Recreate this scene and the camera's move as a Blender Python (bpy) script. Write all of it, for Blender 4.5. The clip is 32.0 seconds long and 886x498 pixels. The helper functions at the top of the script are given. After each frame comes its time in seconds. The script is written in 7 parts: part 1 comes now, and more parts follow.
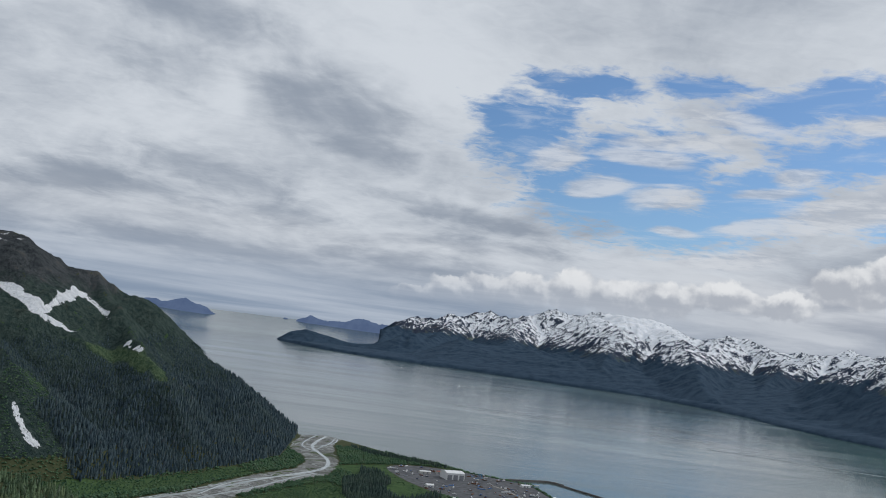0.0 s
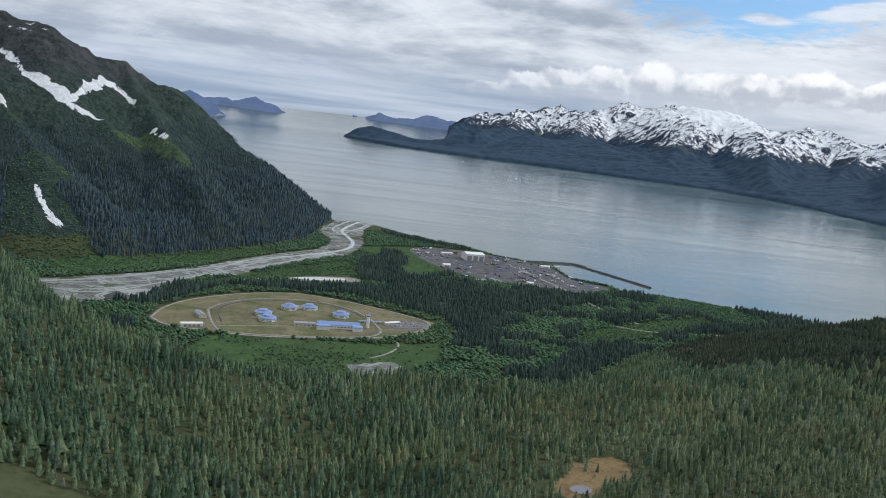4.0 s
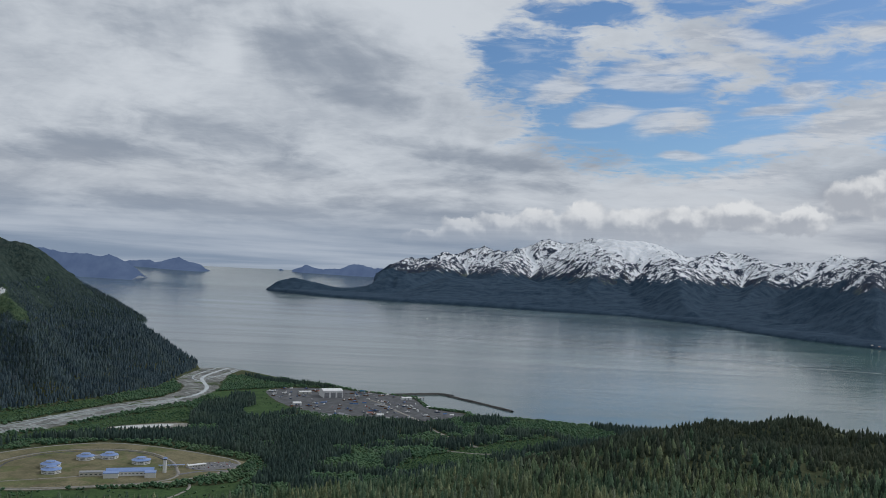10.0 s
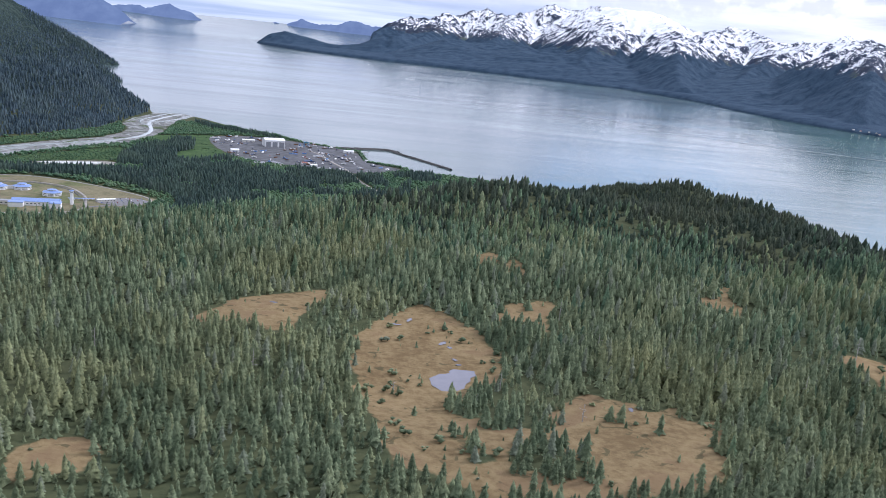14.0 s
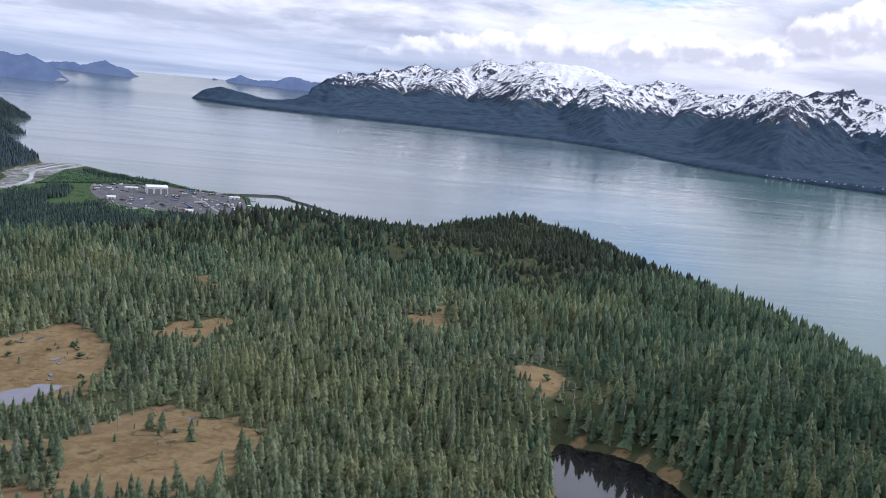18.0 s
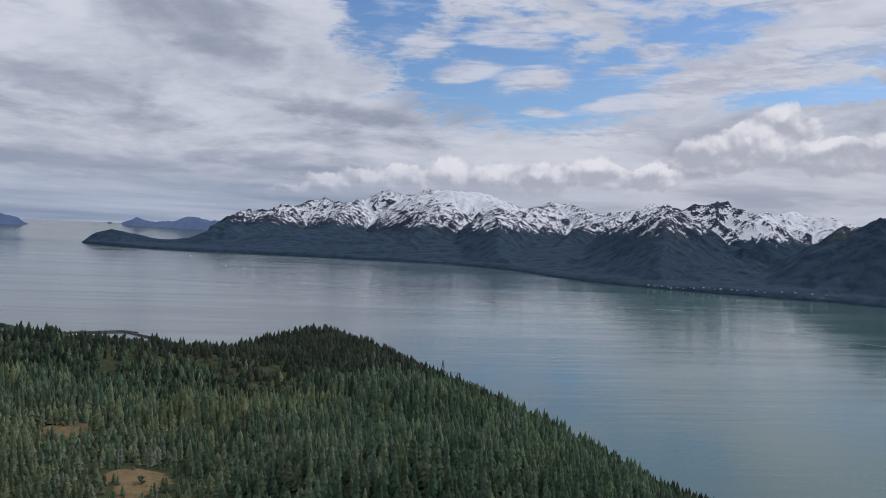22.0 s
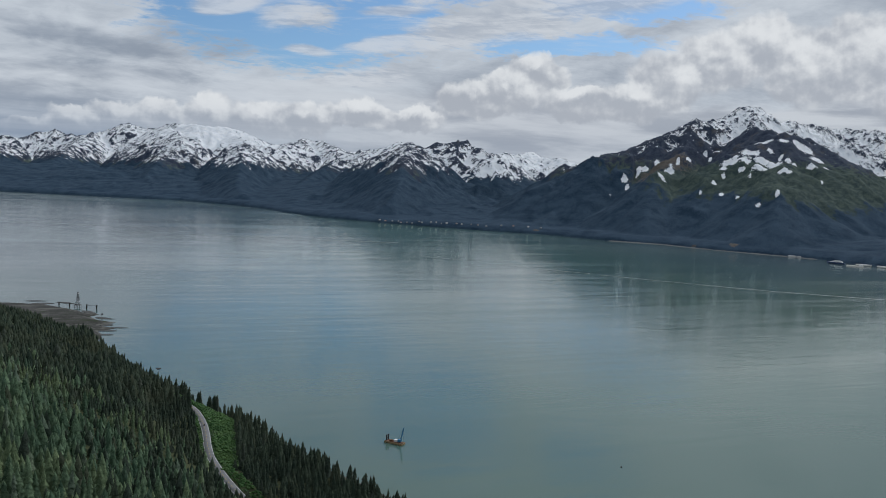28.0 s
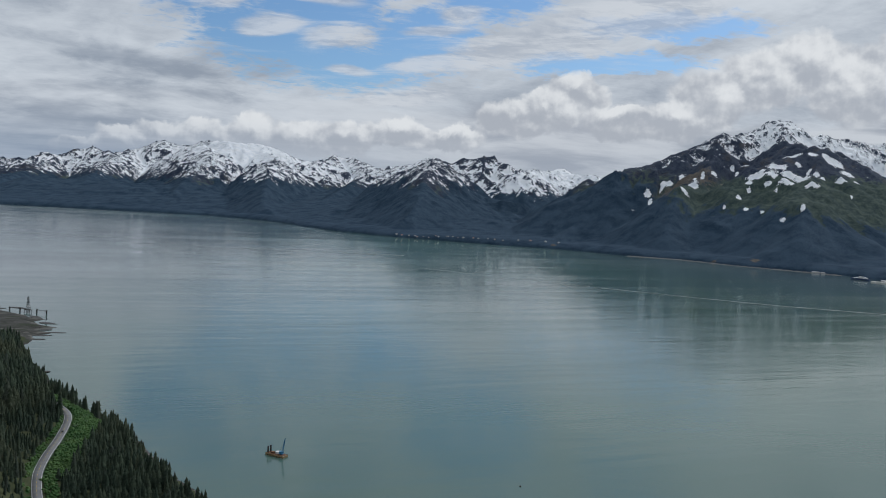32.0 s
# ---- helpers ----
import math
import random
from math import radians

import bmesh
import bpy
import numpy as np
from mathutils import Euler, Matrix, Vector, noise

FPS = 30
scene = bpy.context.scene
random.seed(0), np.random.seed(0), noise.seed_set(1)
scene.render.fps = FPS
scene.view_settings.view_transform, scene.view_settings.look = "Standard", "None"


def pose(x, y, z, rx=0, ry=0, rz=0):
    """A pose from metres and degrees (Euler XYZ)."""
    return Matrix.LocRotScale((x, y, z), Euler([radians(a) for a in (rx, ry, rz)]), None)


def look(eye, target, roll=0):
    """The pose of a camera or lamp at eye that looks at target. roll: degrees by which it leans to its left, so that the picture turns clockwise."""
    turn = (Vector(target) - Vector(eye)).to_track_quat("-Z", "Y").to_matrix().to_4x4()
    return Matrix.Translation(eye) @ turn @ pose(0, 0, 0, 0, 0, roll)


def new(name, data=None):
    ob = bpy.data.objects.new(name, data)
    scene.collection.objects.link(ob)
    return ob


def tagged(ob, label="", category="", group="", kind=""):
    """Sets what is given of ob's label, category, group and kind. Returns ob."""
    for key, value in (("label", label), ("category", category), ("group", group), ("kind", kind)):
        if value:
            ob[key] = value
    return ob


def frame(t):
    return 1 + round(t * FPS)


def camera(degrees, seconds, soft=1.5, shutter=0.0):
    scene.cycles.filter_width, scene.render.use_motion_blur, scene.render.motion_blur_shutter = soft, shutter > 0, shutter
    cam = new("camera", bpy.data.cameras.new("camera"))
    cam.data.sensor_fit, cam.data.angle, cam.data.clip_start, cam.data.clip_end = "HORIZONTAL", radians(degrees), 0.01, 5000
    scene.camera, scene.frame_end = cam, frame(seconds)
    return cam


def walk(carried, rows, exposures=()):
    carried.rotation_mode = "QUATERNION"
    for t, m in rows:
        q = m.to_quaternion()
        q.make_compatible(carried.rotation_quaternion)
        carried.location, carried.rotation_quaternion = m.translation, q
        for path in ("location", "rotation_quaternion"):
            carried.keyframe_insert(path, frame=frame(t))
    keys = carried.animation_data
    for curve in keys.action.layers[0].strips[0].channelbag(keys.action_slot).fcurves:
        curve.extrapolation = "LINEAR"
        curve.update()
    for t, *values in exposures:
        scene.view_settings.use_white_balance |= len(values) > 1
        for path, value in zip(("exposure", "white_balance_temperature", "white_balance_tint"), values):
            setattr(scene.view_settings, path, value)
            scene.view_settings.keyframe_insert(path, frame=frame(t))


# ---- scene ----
cam = camera(54.84, 32.0, soft=0.9)
# seconds, eye x, y, z, then yaw, pitch and roll in degrees
PATH = [
    (0.0, 0.09, 0.02, 108.22, 0.02, 5.51, 7.25),
    (0.5, 5.56, 0.54, 107.50, 3.48, 2.27, 7.36),
    (1.0, 11.03, 1.08, 106.79, 4.05, 0.29, 7.26),
    (1.5, 16.50, 1.67, 106.08, 4.00, -1.18, 7.21),
    (2.0, 21.97, 2.32, 105.38, 3.98, -1.50, 7.13),
    (2.5, 27.45, 3.07, 104.68, 3.96, -2.40, 6.78),
    (3.0, 32.93, 3.93, 104.00, 3.94, -4.33, 6.51),
    (3.5, 38.42, 4.93, 103.32, 3.71, -6.70, 6.50),
    (5.5, 60.43, 10.42, 100.74, 1.92, -10.15, 5.94),
    (6.0, 65.94, 11.99, 100.12, -0.00, -6.87, 4.28),
    (6.5, 71.44, 13.52, 99.51, -0.09, 1.06, 1.76),
    (7.0, 76.94, 14.98, 98.90, 0.02, 5.66, 0.26),
    (7.5, 82.42, 16.30, 98.30, -1.68, 6.00, -0.55),
    (8.0, 87.89, 17.44, 97.69, -5.68, 5.05, -0.77),
    (8.5, 93.35, 18.35, 97.09, -8.17, 4.30, -0.66),
    (9.0, 98.80, 19.06, 96.48, -4.04, 3.34, 0.56),
    (9.5, 104.25, 19.61, 95.89, -0.83, 2.56, 1.74),
    (10.0, 109.69, 20.03, 95.30, 0.44, 1.64, 2.69),
    (10.5, 115.15, 20.37, 94.73, 1.23, -0.51, 3.75),
    (11.0, 120.61, 20.66, 94.18, 1.76, -4.00, 5.19),
    (11.5, 126.10, 20.94, 93.66, 0.95, -8.30, 6.00),
    (12.0, 131.61, 21.25, 93.16, 0.06, -11.83, 6.20),
    (12.5, 137.15, 21.61, 92.70, -0.22, -14.15, 6.27),
    (13.0, 142.72, 22.04, 92.26, -0.33, -15.06, 6.30),
    (13.5, 148.32, 22.51, 91.84, -0.32, -14.54, 5.96),
    (15.5, 170.87, 24.73, 90.15, -1.75, -13.05, 5.75),
    (16.0, 176.54, 25.33, 89.69, -2.55, -12.98, 5.86),
    (16.5, 182.22, 25.92, 89.20, -3.24, -12.93, 5.99),
    (17.0, 187.90, 26.51, 88.67, -3.50, -12.45, 6.01),
    (17.5, 193.57, 27.09, 88.12, -3.50, -11.16, 5.68),
    (18.0, 199.24, 27.67, 87.54, -3.51, -10.00, 5.32),
    (18.5, 204.90, 28.23, 86.94, -3.44, -9.41, 5.20),
    (19.0, 210.54, 28.78, 86.31, -3.54, -10.01, 5.39),
    (19.5, 216.17, 29.32, 85.66, -3.79, -11.40, 5.91),
    (20.0, 221.77, 29.84, 84.99, -3.99, -12.12, 6.18),
    (20.5, 227.35, 30.35, 84.30, -5.48, -11.57, 5.97),
    (21.0, 232.92, 30.84, 83.60, -7.43, -8.68, 4.71),
    (21.5, 238.47, 31.33, 82.90, -8.76, -5.30, 3.54),
    (22.0, 244.01, 31.81, 82.19, -8.67, -0.97, 2.32),
    (22.5, 249.56, 32.30, 81.48, -8.11, 3.32, 1.97),
    (23.0, 255.11, 32.80, 80.78, -8.08, 5.58, 2.02),
    (23.5, 260.68, 33.32, 80.09, -9.94, 5.31, 2.12),
    (24.0, 266.27, 33.86, 79.41, -14.49, 2.65, 1.76),
    (24.5, 271.89, 34.43, 78.76, -19.28, -2.24, 3.10),
    (25.0, 277.53, 35.03, 78.12, -21.30, -3.90, 3.47),
    (25.5, 283.19, 35.64, 77.48, -22.66, -5.29, 3.59),
    (26.0, 288.87, 36.28, 76.85, -23.61, -6.34, 3.70),
    (26.5, 294.56, 36.93, 76.21, -24.20, -5.85, 3.42),
    (28.5, 317.39, 39.61, 73.42, -24.37, -3.68, 2.62),
    (29.0, 323.10, 40.29, 72.65, -23.04, -2.86, 2.69),
    (29.5, 328.80, 40.97, 71.85, -22.03, -2.13, 2.96),
    (30.0, 334.50, 41.65, 71.03, -21.73, -2.25, 2.94),
    (30.5, 340.20, 42.34, 70.19, -21.68, -2.62, 2.93),
    (31.0, 345.90, 43.02, 69.33, -21.69, -2.67, 2.93),
    (31.5, 351.60, 43.70, 68.47, -21.72, -3.01, 2.92),
    (32.0, 357.30, 44.39, 67.60, -21.76, -3.15, 2.93),
]
K = 0.25   # the model is a quarter of the real size, so that the far peaks lie within the lens's range
def heading(x, y, z, yaw, pitch):
    cy, sy, cp, sp = math.cos(radians(yaw)), math.sin(radians(yaw)), math.cos(radians(pitch)), math.sin(radians(pitch))
    return Vector((x - sy * cp * 100, y + cy * cp * 100, z + sp * 100))
EXPOSURES = [(0, 0.0, 6200, 10), (2, -0.1, 6150, 9), (3.0, 0.05, 6150, 10), (3.5, 0.25, 6150, 10), (5.5, 0.55, 6200, 12), (6.0, 0.55, 6180, 13), (7.0, -0.12, 6150, 14), (9.0, -0.05, 6200, 9), (10.5, -0.12, 6150, 10), (11.0, 0.0, 6100, 10), (12.0, 0.6, 5950, 12), (13.0, 1.03, 5800, 18),
             (16.0, 0.9, 5850, 21), (18.0, 0.72, 5900, 20), (20.3, 0.92, 5880, 21), (21.0, 0.75, 5950, 20), (22.0, -0.05, 6050, 16), (23.0, -0.1, 6080, 10), (26.0, 0.0, 6080, 9), (29.0, -0.08, 6080, 9), (32.0, -0.05, 6080, 9)]
walk(cam, [(t, look(Vector((x, y, z)), heading(x, y, z, yaw, pitch), roll)) for t, x, y, z, yaw, pitch, roll in PATH], EXPOSURES)

# bearing, height and half-widths in degrees, then the lean of the long axis: openings of blue in the cloud sheet
GAPS = [(4.4, 14.0, 3.8, 3.0, 0), (9.5, 9.8, 5.8, 2.1, -12), (14.5, 8.3, 6.0, 1.7, -4), (13.0, 12.6, 5.5, 2.4, 0), (19.0, 10.6, 5.0, 2.4, 8), (25.0, 14.0, 5.2, 1.7, 6), (23.0, 16.8, 7.0, 1.5, 4), (8.2, 17.4, 4.4, 1.0, 0),
        (32.5, 9.4, 5.0, 0.7, 3), (37.0, 11.6, 6.0, 0.8, 0), (16.5, 18.0, 4.0, 1.0, 0), (34.0, 17.5, 4.0, 1.2, 10)]
# long white streaks that cross the openings
STREAKS = [(14.5, 14.0, 4.9, 0.6, 2), (12.6, 12.9, 3.4, 0.6, -6), (20.6, 11.1, 2.4, 0.4, 4), (15.0, 8.3, 1.6, 0.35, -4), (22.1, 12.3, 1.8, 0.6, 8), (20.6, 9.1, 3.4, 0.6, 6), (24.6, 10.0, 4.4, 1.1, 12), (29.1, 11.2, 5.2, 1.6, 12), (34.6, 12.6, 5.0, 1.7, 8),
           (6.8, 12.4, 2.0, 1.0, 15), (14.2, 10.4, 2.6, 0.8, 6), (9.6, 10.8, 2.2, 0.8, 10), (18.5, 6.7, 3.4, 0.7, 4), (29.0, 15.2, 5.0, 0.8, -6), (17.0, 15.8, 4.0, 0.7, -8)]
# the grey undersides of thicker cloud
SMUDGES = [(-9.7, 14.2, 6.0, 2.2, -6), (-15.5, 8.3, 7.0, 1.6, -8), (-18.5, 14.6, 4.5, 2.4, 0), (-6.0, 11.4, 3.6, 1.2, -14), (0.5, 8.0, 6.0, 0.6, -6), (-10.7, 6.0, 5.0, 0.9, -4), (-18.0, 17.8, 6.0, 2.0, 0), (-25.0, 6.5, 6.0, 1.0, 0), (3.0, 6.0, 6.0, 0.6, 0), (-3.0, 4.2, 9.0, 0.7, 0), (-16.0, 3.6, 10.0, 0.6, 0)]
# heaped clouds over the far range, without a lean
HEAPS = [(-1.6, 2.2, 1.7, 0.8), (0.8, 2.8, 2.0, 1.1), (2.9, 3.2, 1.9, 1.3), (5.7, 3.3, 2.2, 1.3), (8.7, 3.8, 2.1, 1.5), (11.8, 3.7, 2.4, 1.4), (14.8, 3.8, 2.5, 1.4), (18.2, 4.4, 3.0, 1.2), (21.8, 4.3, 2.6, 1.0),
         (25.8, 5.6, 2.6, 1.5), (28.1, 6.3, 2.4, 1.7), (30.2, 7.4, 2.1, 1.6), (33.0, 5.8, 3.0, 1.3), (36.4, 5.9, 2.4, 1.3), (38.6, 7.3, 2.8, 2.1), (41.4, 8.5, 2.9, 2.2), (44.3, 9.4, 2.5, 2.2), (46.6, 8.0, 3.2, 2.6), (49.5, 8.8, 3.4, 2.8), (55.0, 7.0, 5.5, 3.2), (63.0, 6.0, 7.0, 3.0)]

# ---------------------------------------------------------------- node helpers
class Nodes:
    """Short hand for shader trees: values are sockets, numbers or tuples."""
    def __init__(self, tree):
        self.t = tree
    def put(self, socket, value):
        if isinstance(value, bpy.types.NodeSocket):
            self.t.links.new(value, socket)
        elif isinstance(value, (tuple, list)) and socket.type == "RGBA" and len(value) == 3:
            socket.default_value = (*value, 1)
        else:
            socket.default_value = value
    def node(self, kind, outs=0, props=None, **ins):
        n = self.t.nodes.new(kind)
        props = props or {}
        if "operation" in props:
            n.operation = props["operation"]
        if "use_clamp" in props:
            n.use_clamp = props["use_clamp"]
        if "interpolation_type" in props:
            n.interpolation_type = props["interpolation_type"]
        if "feature" in props:
            n.feature = props["feature"]
        for key, value in ins.items():
            self.put(n.inputs[int(key[1:])] if key[0] == "i" and key[1:].isdigit() else n.inputs[key.replace("_", " ")], value)
        return n.outputs[outs]
    def m(self, op, a, b=0.0, c=0.0, clamp=False):
        return self.node("ShaderNodeMath", props={"operation": op, "use_clamp": clamp}, i0=a, i1=b, i2=c)
    def v(self, op, a, b=(0, 0, 0)):
        return self.node("ShaderNodeVectorMath", outs=1 if op in ("LENGTH", "DOT_PRODUCT", "DISTANCE") else 0, props={"operation": op}, i0=a, i1=b)
    def ramp(self, x, a, b, lo=0.0, hi=1.0):
        return self.node("ShaderNodeMapRange", props={"interpolation_type": "SMOOTHSTEP"}, i0=x, i1=a, i2=b, i3=lo, i4=hi)
    def noise(self, vec, scale, detail=4.0, rough=0.55, warp=0.0):
        return self.node("ShaderNodeTexNoise", Vector=vec, Scale=scale, Detail=detail, Roughness=rough, Distortion=warp)
    def mix(self, f, a, b):
        n = self.t.nodes.new("ShaderNodeMix")
        n.data_type = "RGBA"
        for k, value in ((0, f), (6, a), (7, b)):
            self.put(n.inputs[k], value)
        return n.outputs[2]
    def scaled(self, vec, s):
        return self.v("MULTIPLY", vec, s)
    def xyz(self, vec):
        n = self.t.nodes.new("ShaderNodeSeparateXYZ")
        self.put(n.inputs[0], vec)
        return n.outputs
    def vec(self, x, y, z):
        return self.node("ShaderNodeCombineXYZ", i0=x, i1=y, i2=z)


# ---------------------------------------------------------------- daylight
SUN_AZIMUTH, SUN_HEIGHT = 62.0, 38.0    # degrees clockwise from +y, degrees over the horizon
world = bpy.data.worlds.new("world")
scene.world = world
world.use_nodes = True
n = Nodes(world.node_tree)
sky_node = world.node_tree.nodes.new("ShaderNodeTexSky")
sky_node.sky_type, sky_node.sun_disc = "NISHITA", False
sky_node.sun_elevation, sky_node.sun_rotation = radians(SUN_HEIGHT), radians(SUN_AZIMUTH)
sky_node.air_density, sky_node.dust_density, sky_node.ozone_density = 1.0, 0.6, 1.5
coords = world.node_tree.nodes.new("ShaderNodeTexCoord")
way = coords.outputs["Generated"]
wx, wy, wz = n.xyz(way)
lift = n.m("ADD", n.m("MAXIMUM", wz, 0.0), 0.15)
deck = n.vec(n.m("DIVIDE", wx, lift), n.m("DIVIDE", wy, lift), 0.0)      # the cloud deck, in heights of the deck
bearing = n.m("MULTIPLY", n.m("ARCTAN2", wx, wy), 57.3)                  # degrees
height = n.m("MULTIPLY", n.m("ARCSINE", wz), 57.3)
spot = n.vec(bearing, height, 0.0)


def stir(vec, scale, across, up, detail=4.0, rough=0.55, stretch=(0.5, 1.0, 1.0)):
    """The vector, pushed about by a noise."""
    push = n.node("ShaderNodeTexNoise", outs=1, Vector=n.scaled(vec, stretch), Scale=scale, Detail=detail, Roughness=rough)
    return n.v("ADD", vec, n.scaled(n.v("SUBTRACT", push, (0.5, 0.5, 0.5)), (across, up, 0.0)))


def patches(vec, rows):
    """1 in the middle of any of these ovals, 0 on their rims, less outside."""
    best = None
    x, y, _ = n.xyz(vec)
    for u, v, ru, rv, *lean in rows:
        c, q = math.cos(radians(lean[0] if lean else 0)), math.sin(radians(lean[0] if lean else 0))
        dx, dy = n.m("SUBTRACT", x, u), n.m("SUBTRACT", y, v)
        a = n.m("DIVIDE", n.m("ADD", n.m("MULTIPLY", dx, c), n.m("MULTIPLY", dy, q)), ru)
        b = n.m("DIVIDE", n.m("SUBTRACT", n.m("MULTIPLY", dy, c), n.m("MULTIPLY", dx, q)), rv)
        d = n.m("SUBTRACT", 1.0, n.m("SQRT", n.m("ADD", n.m("MULTIPLY", a, a), n.m("MULTIPLY", b, b))))
        best = d if best is None else n.m("SMOOTH_MAX", best, d, 0.25)
    return best


big = n.noise(deck, 0.7, 3.0, 0.5, 0.4)
mid = n.noise(n.scaled(deck, (1.0, 0.8, 1.0)), 1.7, 7.0, 0.58, 0.5)
fine = n.noise(n.scaled(deck, (1.0, 0.75, 1.0)), 5.0, 6.0, 0.60, 0.6)
flakes = n.noise(n.scaled(deck, (1.0, 1.5, 1.0)), 13.0, 4.0, 0.60, 0.8)
loose = stir(stir(stir(spot, 0.16, 7.0, 3.0), 0.6, 2.6, 1.6), 2.2, 0.9, 0.7)
gap = patches(loose, GAPS)
torn = n.m("ADD", n.m("MULTIPLY", n.m("SUBTRACT", fine, 0.5), 2.1), n.m("ADD", n.m("MULTIPLY", n.m("SUBTRACT", flakes, 0.5), 1.7), n.m("MULTIPLY", n.m("SUBTRACT", mid, 0.5), 1.1)))
veil = n.ramp(n.m("SUBTRACT", torn, n.m("MULTIPLY", gap, 1.35)), -0.62, 0.34)
# long streaks, drawn out by the wind
fibre = n.noise(n.vec(n.m("MULTIPLY", n.m("SUBTRACT", bearing, n.m("MULTIPLY", height, 2.0)), 0.14), n.m("MULTIPLY", height, 0.9), 0.0), 1.0, 6.0, 0.62, 0.6)
streak = patches(stir(spot, 0.5, 1.6, 0.8), STREAKS)
streak = n.ramp(n.m("ADD", streak, n.m("MULTIPLY", n.m("SUBTRACT", fibre, 0.5), 1.5)), -0.20, 0.42)
cirrus = n.m("MULTIPLY", n.ramp(fibre, 0.50, 0.74), 0.45)
# light and shade of the sheet
smudge = n.ramp(n.m("ADD", patches(stir(spot, 0.22, 6.0, 2.2), SMUDGES), n.m("MULTIPLY", n.m("SUBTRACT", fine, 0.5), 1.0)), -0.35, 0.75)
shade = n.noise(n.v("ADD", n.scaled(deck, (1.0, 0.7, 1.0)), (3.1, 7.7, 0.0)), 1.1, 6.0, 0.54, 0.9)
shade = n.m("ADD", n.m("MULTIPLY", shade, 0.62), n.m("ADD", n.m("MULTIPLY", big, 0.18), n.m("MULTIPLY", fine, 0.16)))
shade = n.m("ADD", shade, n.m("MULTIPLY", n.m("SUBTRACT", flakes, 0.5), 0.08))
shade = n.m("ADD", shade, n.m("MULTIPLY", smudge, 0.11))
deck_colour = n.mix(n.ramp(shade, 0.36, 0.66), (0.645, 0.668, 0.69), (0.295, 0.330, 0.382))
sky_colour = n.scaled(n.mix(1.0, (0, 0, 0), sky_node.outputs[0]), (0.058, 0.072, 0.086))
picture = n.mix(cirrus, sky_colour, (0.60, 0.63, 0.67))
picture = n.mix(veil, picture, deck_colour)
streak_colour = n.mix(n.ramp(n.m("ADD", fibre, n.m("MULTIPLY", n.m("SUBTRACT", flakes, 0.5), 0.4)), 0.36, 0.64), (0.42, 0.45, 0.50), (0.64, 0.65, 0.665))
picture = n.mix(n.m("MULTIPLY", streak, 0.75), picture, streak_colour)
# a smooth grey bank behind the heaped clouds
bank = n.m("MULTIPLY", n.ramp(n.m("ADD", height, n.m("MULTIPLY", n.m("SUBTRACT", n.noise(n.scaled(spot, (0.16, 0.4, 1.0)), 1.0, 5.0, 0.55, 0.4), 0.5), 4.5)), 6.8, 5.6), n.ramp(bearing, 8.0, 26.0, 0.25, 1.0))
bank_colour = n.mix(n.ramp(n.noise(n.scaled(spot, (0.10, 0.55, 1.0)), 1.0, 6.0, 0.58, 0.3), 0.38, 0.62), (0.37, 0.39, 0.43), (0.60, 0.61, 0.625))
picture = n.mix(n.m("MULTIPLY", bank, 0.92), picture, bank_colour)
# heaped clouds that stand over the far range
puff = stir(stir(spot, 0.55, 2.2, 1.7, 3.0, 0.5, (1.0, 1.0, 1.0)), 1.4, 0.75, 0.65, 4.0, 0.58, (1.0, 1.0, 1.0))
body = patches(puff, HEAPS)
body_low = patches(n.v("SUBTRACT", puff, (0.25, 0.55, 0.0)), HEAPS)
relief = n.noise(spot, 0.45, 4.0, 0.52)
lit = n.m("SUBTRACT", relief, n.noise(n.v("ADD", spot, (0.2, 0.45, 0.0)), 0.45, 4.0, 0.52))
heap_mask = n.ramp(body, 0.0, 0.24)
bright = n.m("ADD", n.m("MULTIPLY", n.m("SUBTRACT", body_low, body), 0.75), n.m("MULTIPLY", lit, 1.1))
bright = n.m("ADD", bright, n.m("MULTIPLY", n.m("SUBTRACT", relief, 0.5), 0.7))
heap_colour = n.mix(n.ramp(bright, -0.32, 0.36), (0.43, 0.445, 0.475), (0.79, 0.78, 0.76))
picture = n.mix(n.m("MULTIPLY", heap_mask, n.ramp(height, 1.2, 3.2, 0.35, 0.94)), picture, heap_colour)
# the air close to the horizon, and the sea beyond
hem = n.noise(n.vec(n.m("MULTIPLY", bearing, 0.035), n.m("MULTIPLY", height, 0.75), 0.0), 1.0, 5.0, 0.55, 0.3)
hem_colour = n.mix(n.ramp(hem, 0.35, 0.65), (0.43, 0.475, 0.54), (0.215, 0.275, 0.365))
picture = n.mix(n.m("MULTIPLY", n.ramp(height, 0.6, 5.5, 0.92, 0.0), n.ramp(bearing, 2.0, 22.0, 1.0, 0.35)), picture, hem_colour)
picture = n.mix(n.ramp(wz, 0.0, -0.012), picture, (0.25, 0.29, 0.33))
n.put(world.node_tree.nodes["Background"].inputs[0], picture)
world.node_tree.nodes["Background"].inputs[1].default_value = 1.0

sun = new("sun", bpy.data.lights.new("sun", "SUN"))
sun.data.energy, sun.data.angle, sun.data.color = 1.3, radians(12), (1.0, 0.97, 0.93)
sun.matrix_world = look((math.sin(radians(SUN_AZIMUTH)) * math.cos(radians(SUN_HEIGHT)) * 900, math.cos(radians(SUN_AZIMUTH)) * math.cos(radians(SUN_HEIGHT)) * 900,
                         math.sin(radians(SUN_HEIGHT)) * 900), (0, 0, 0))

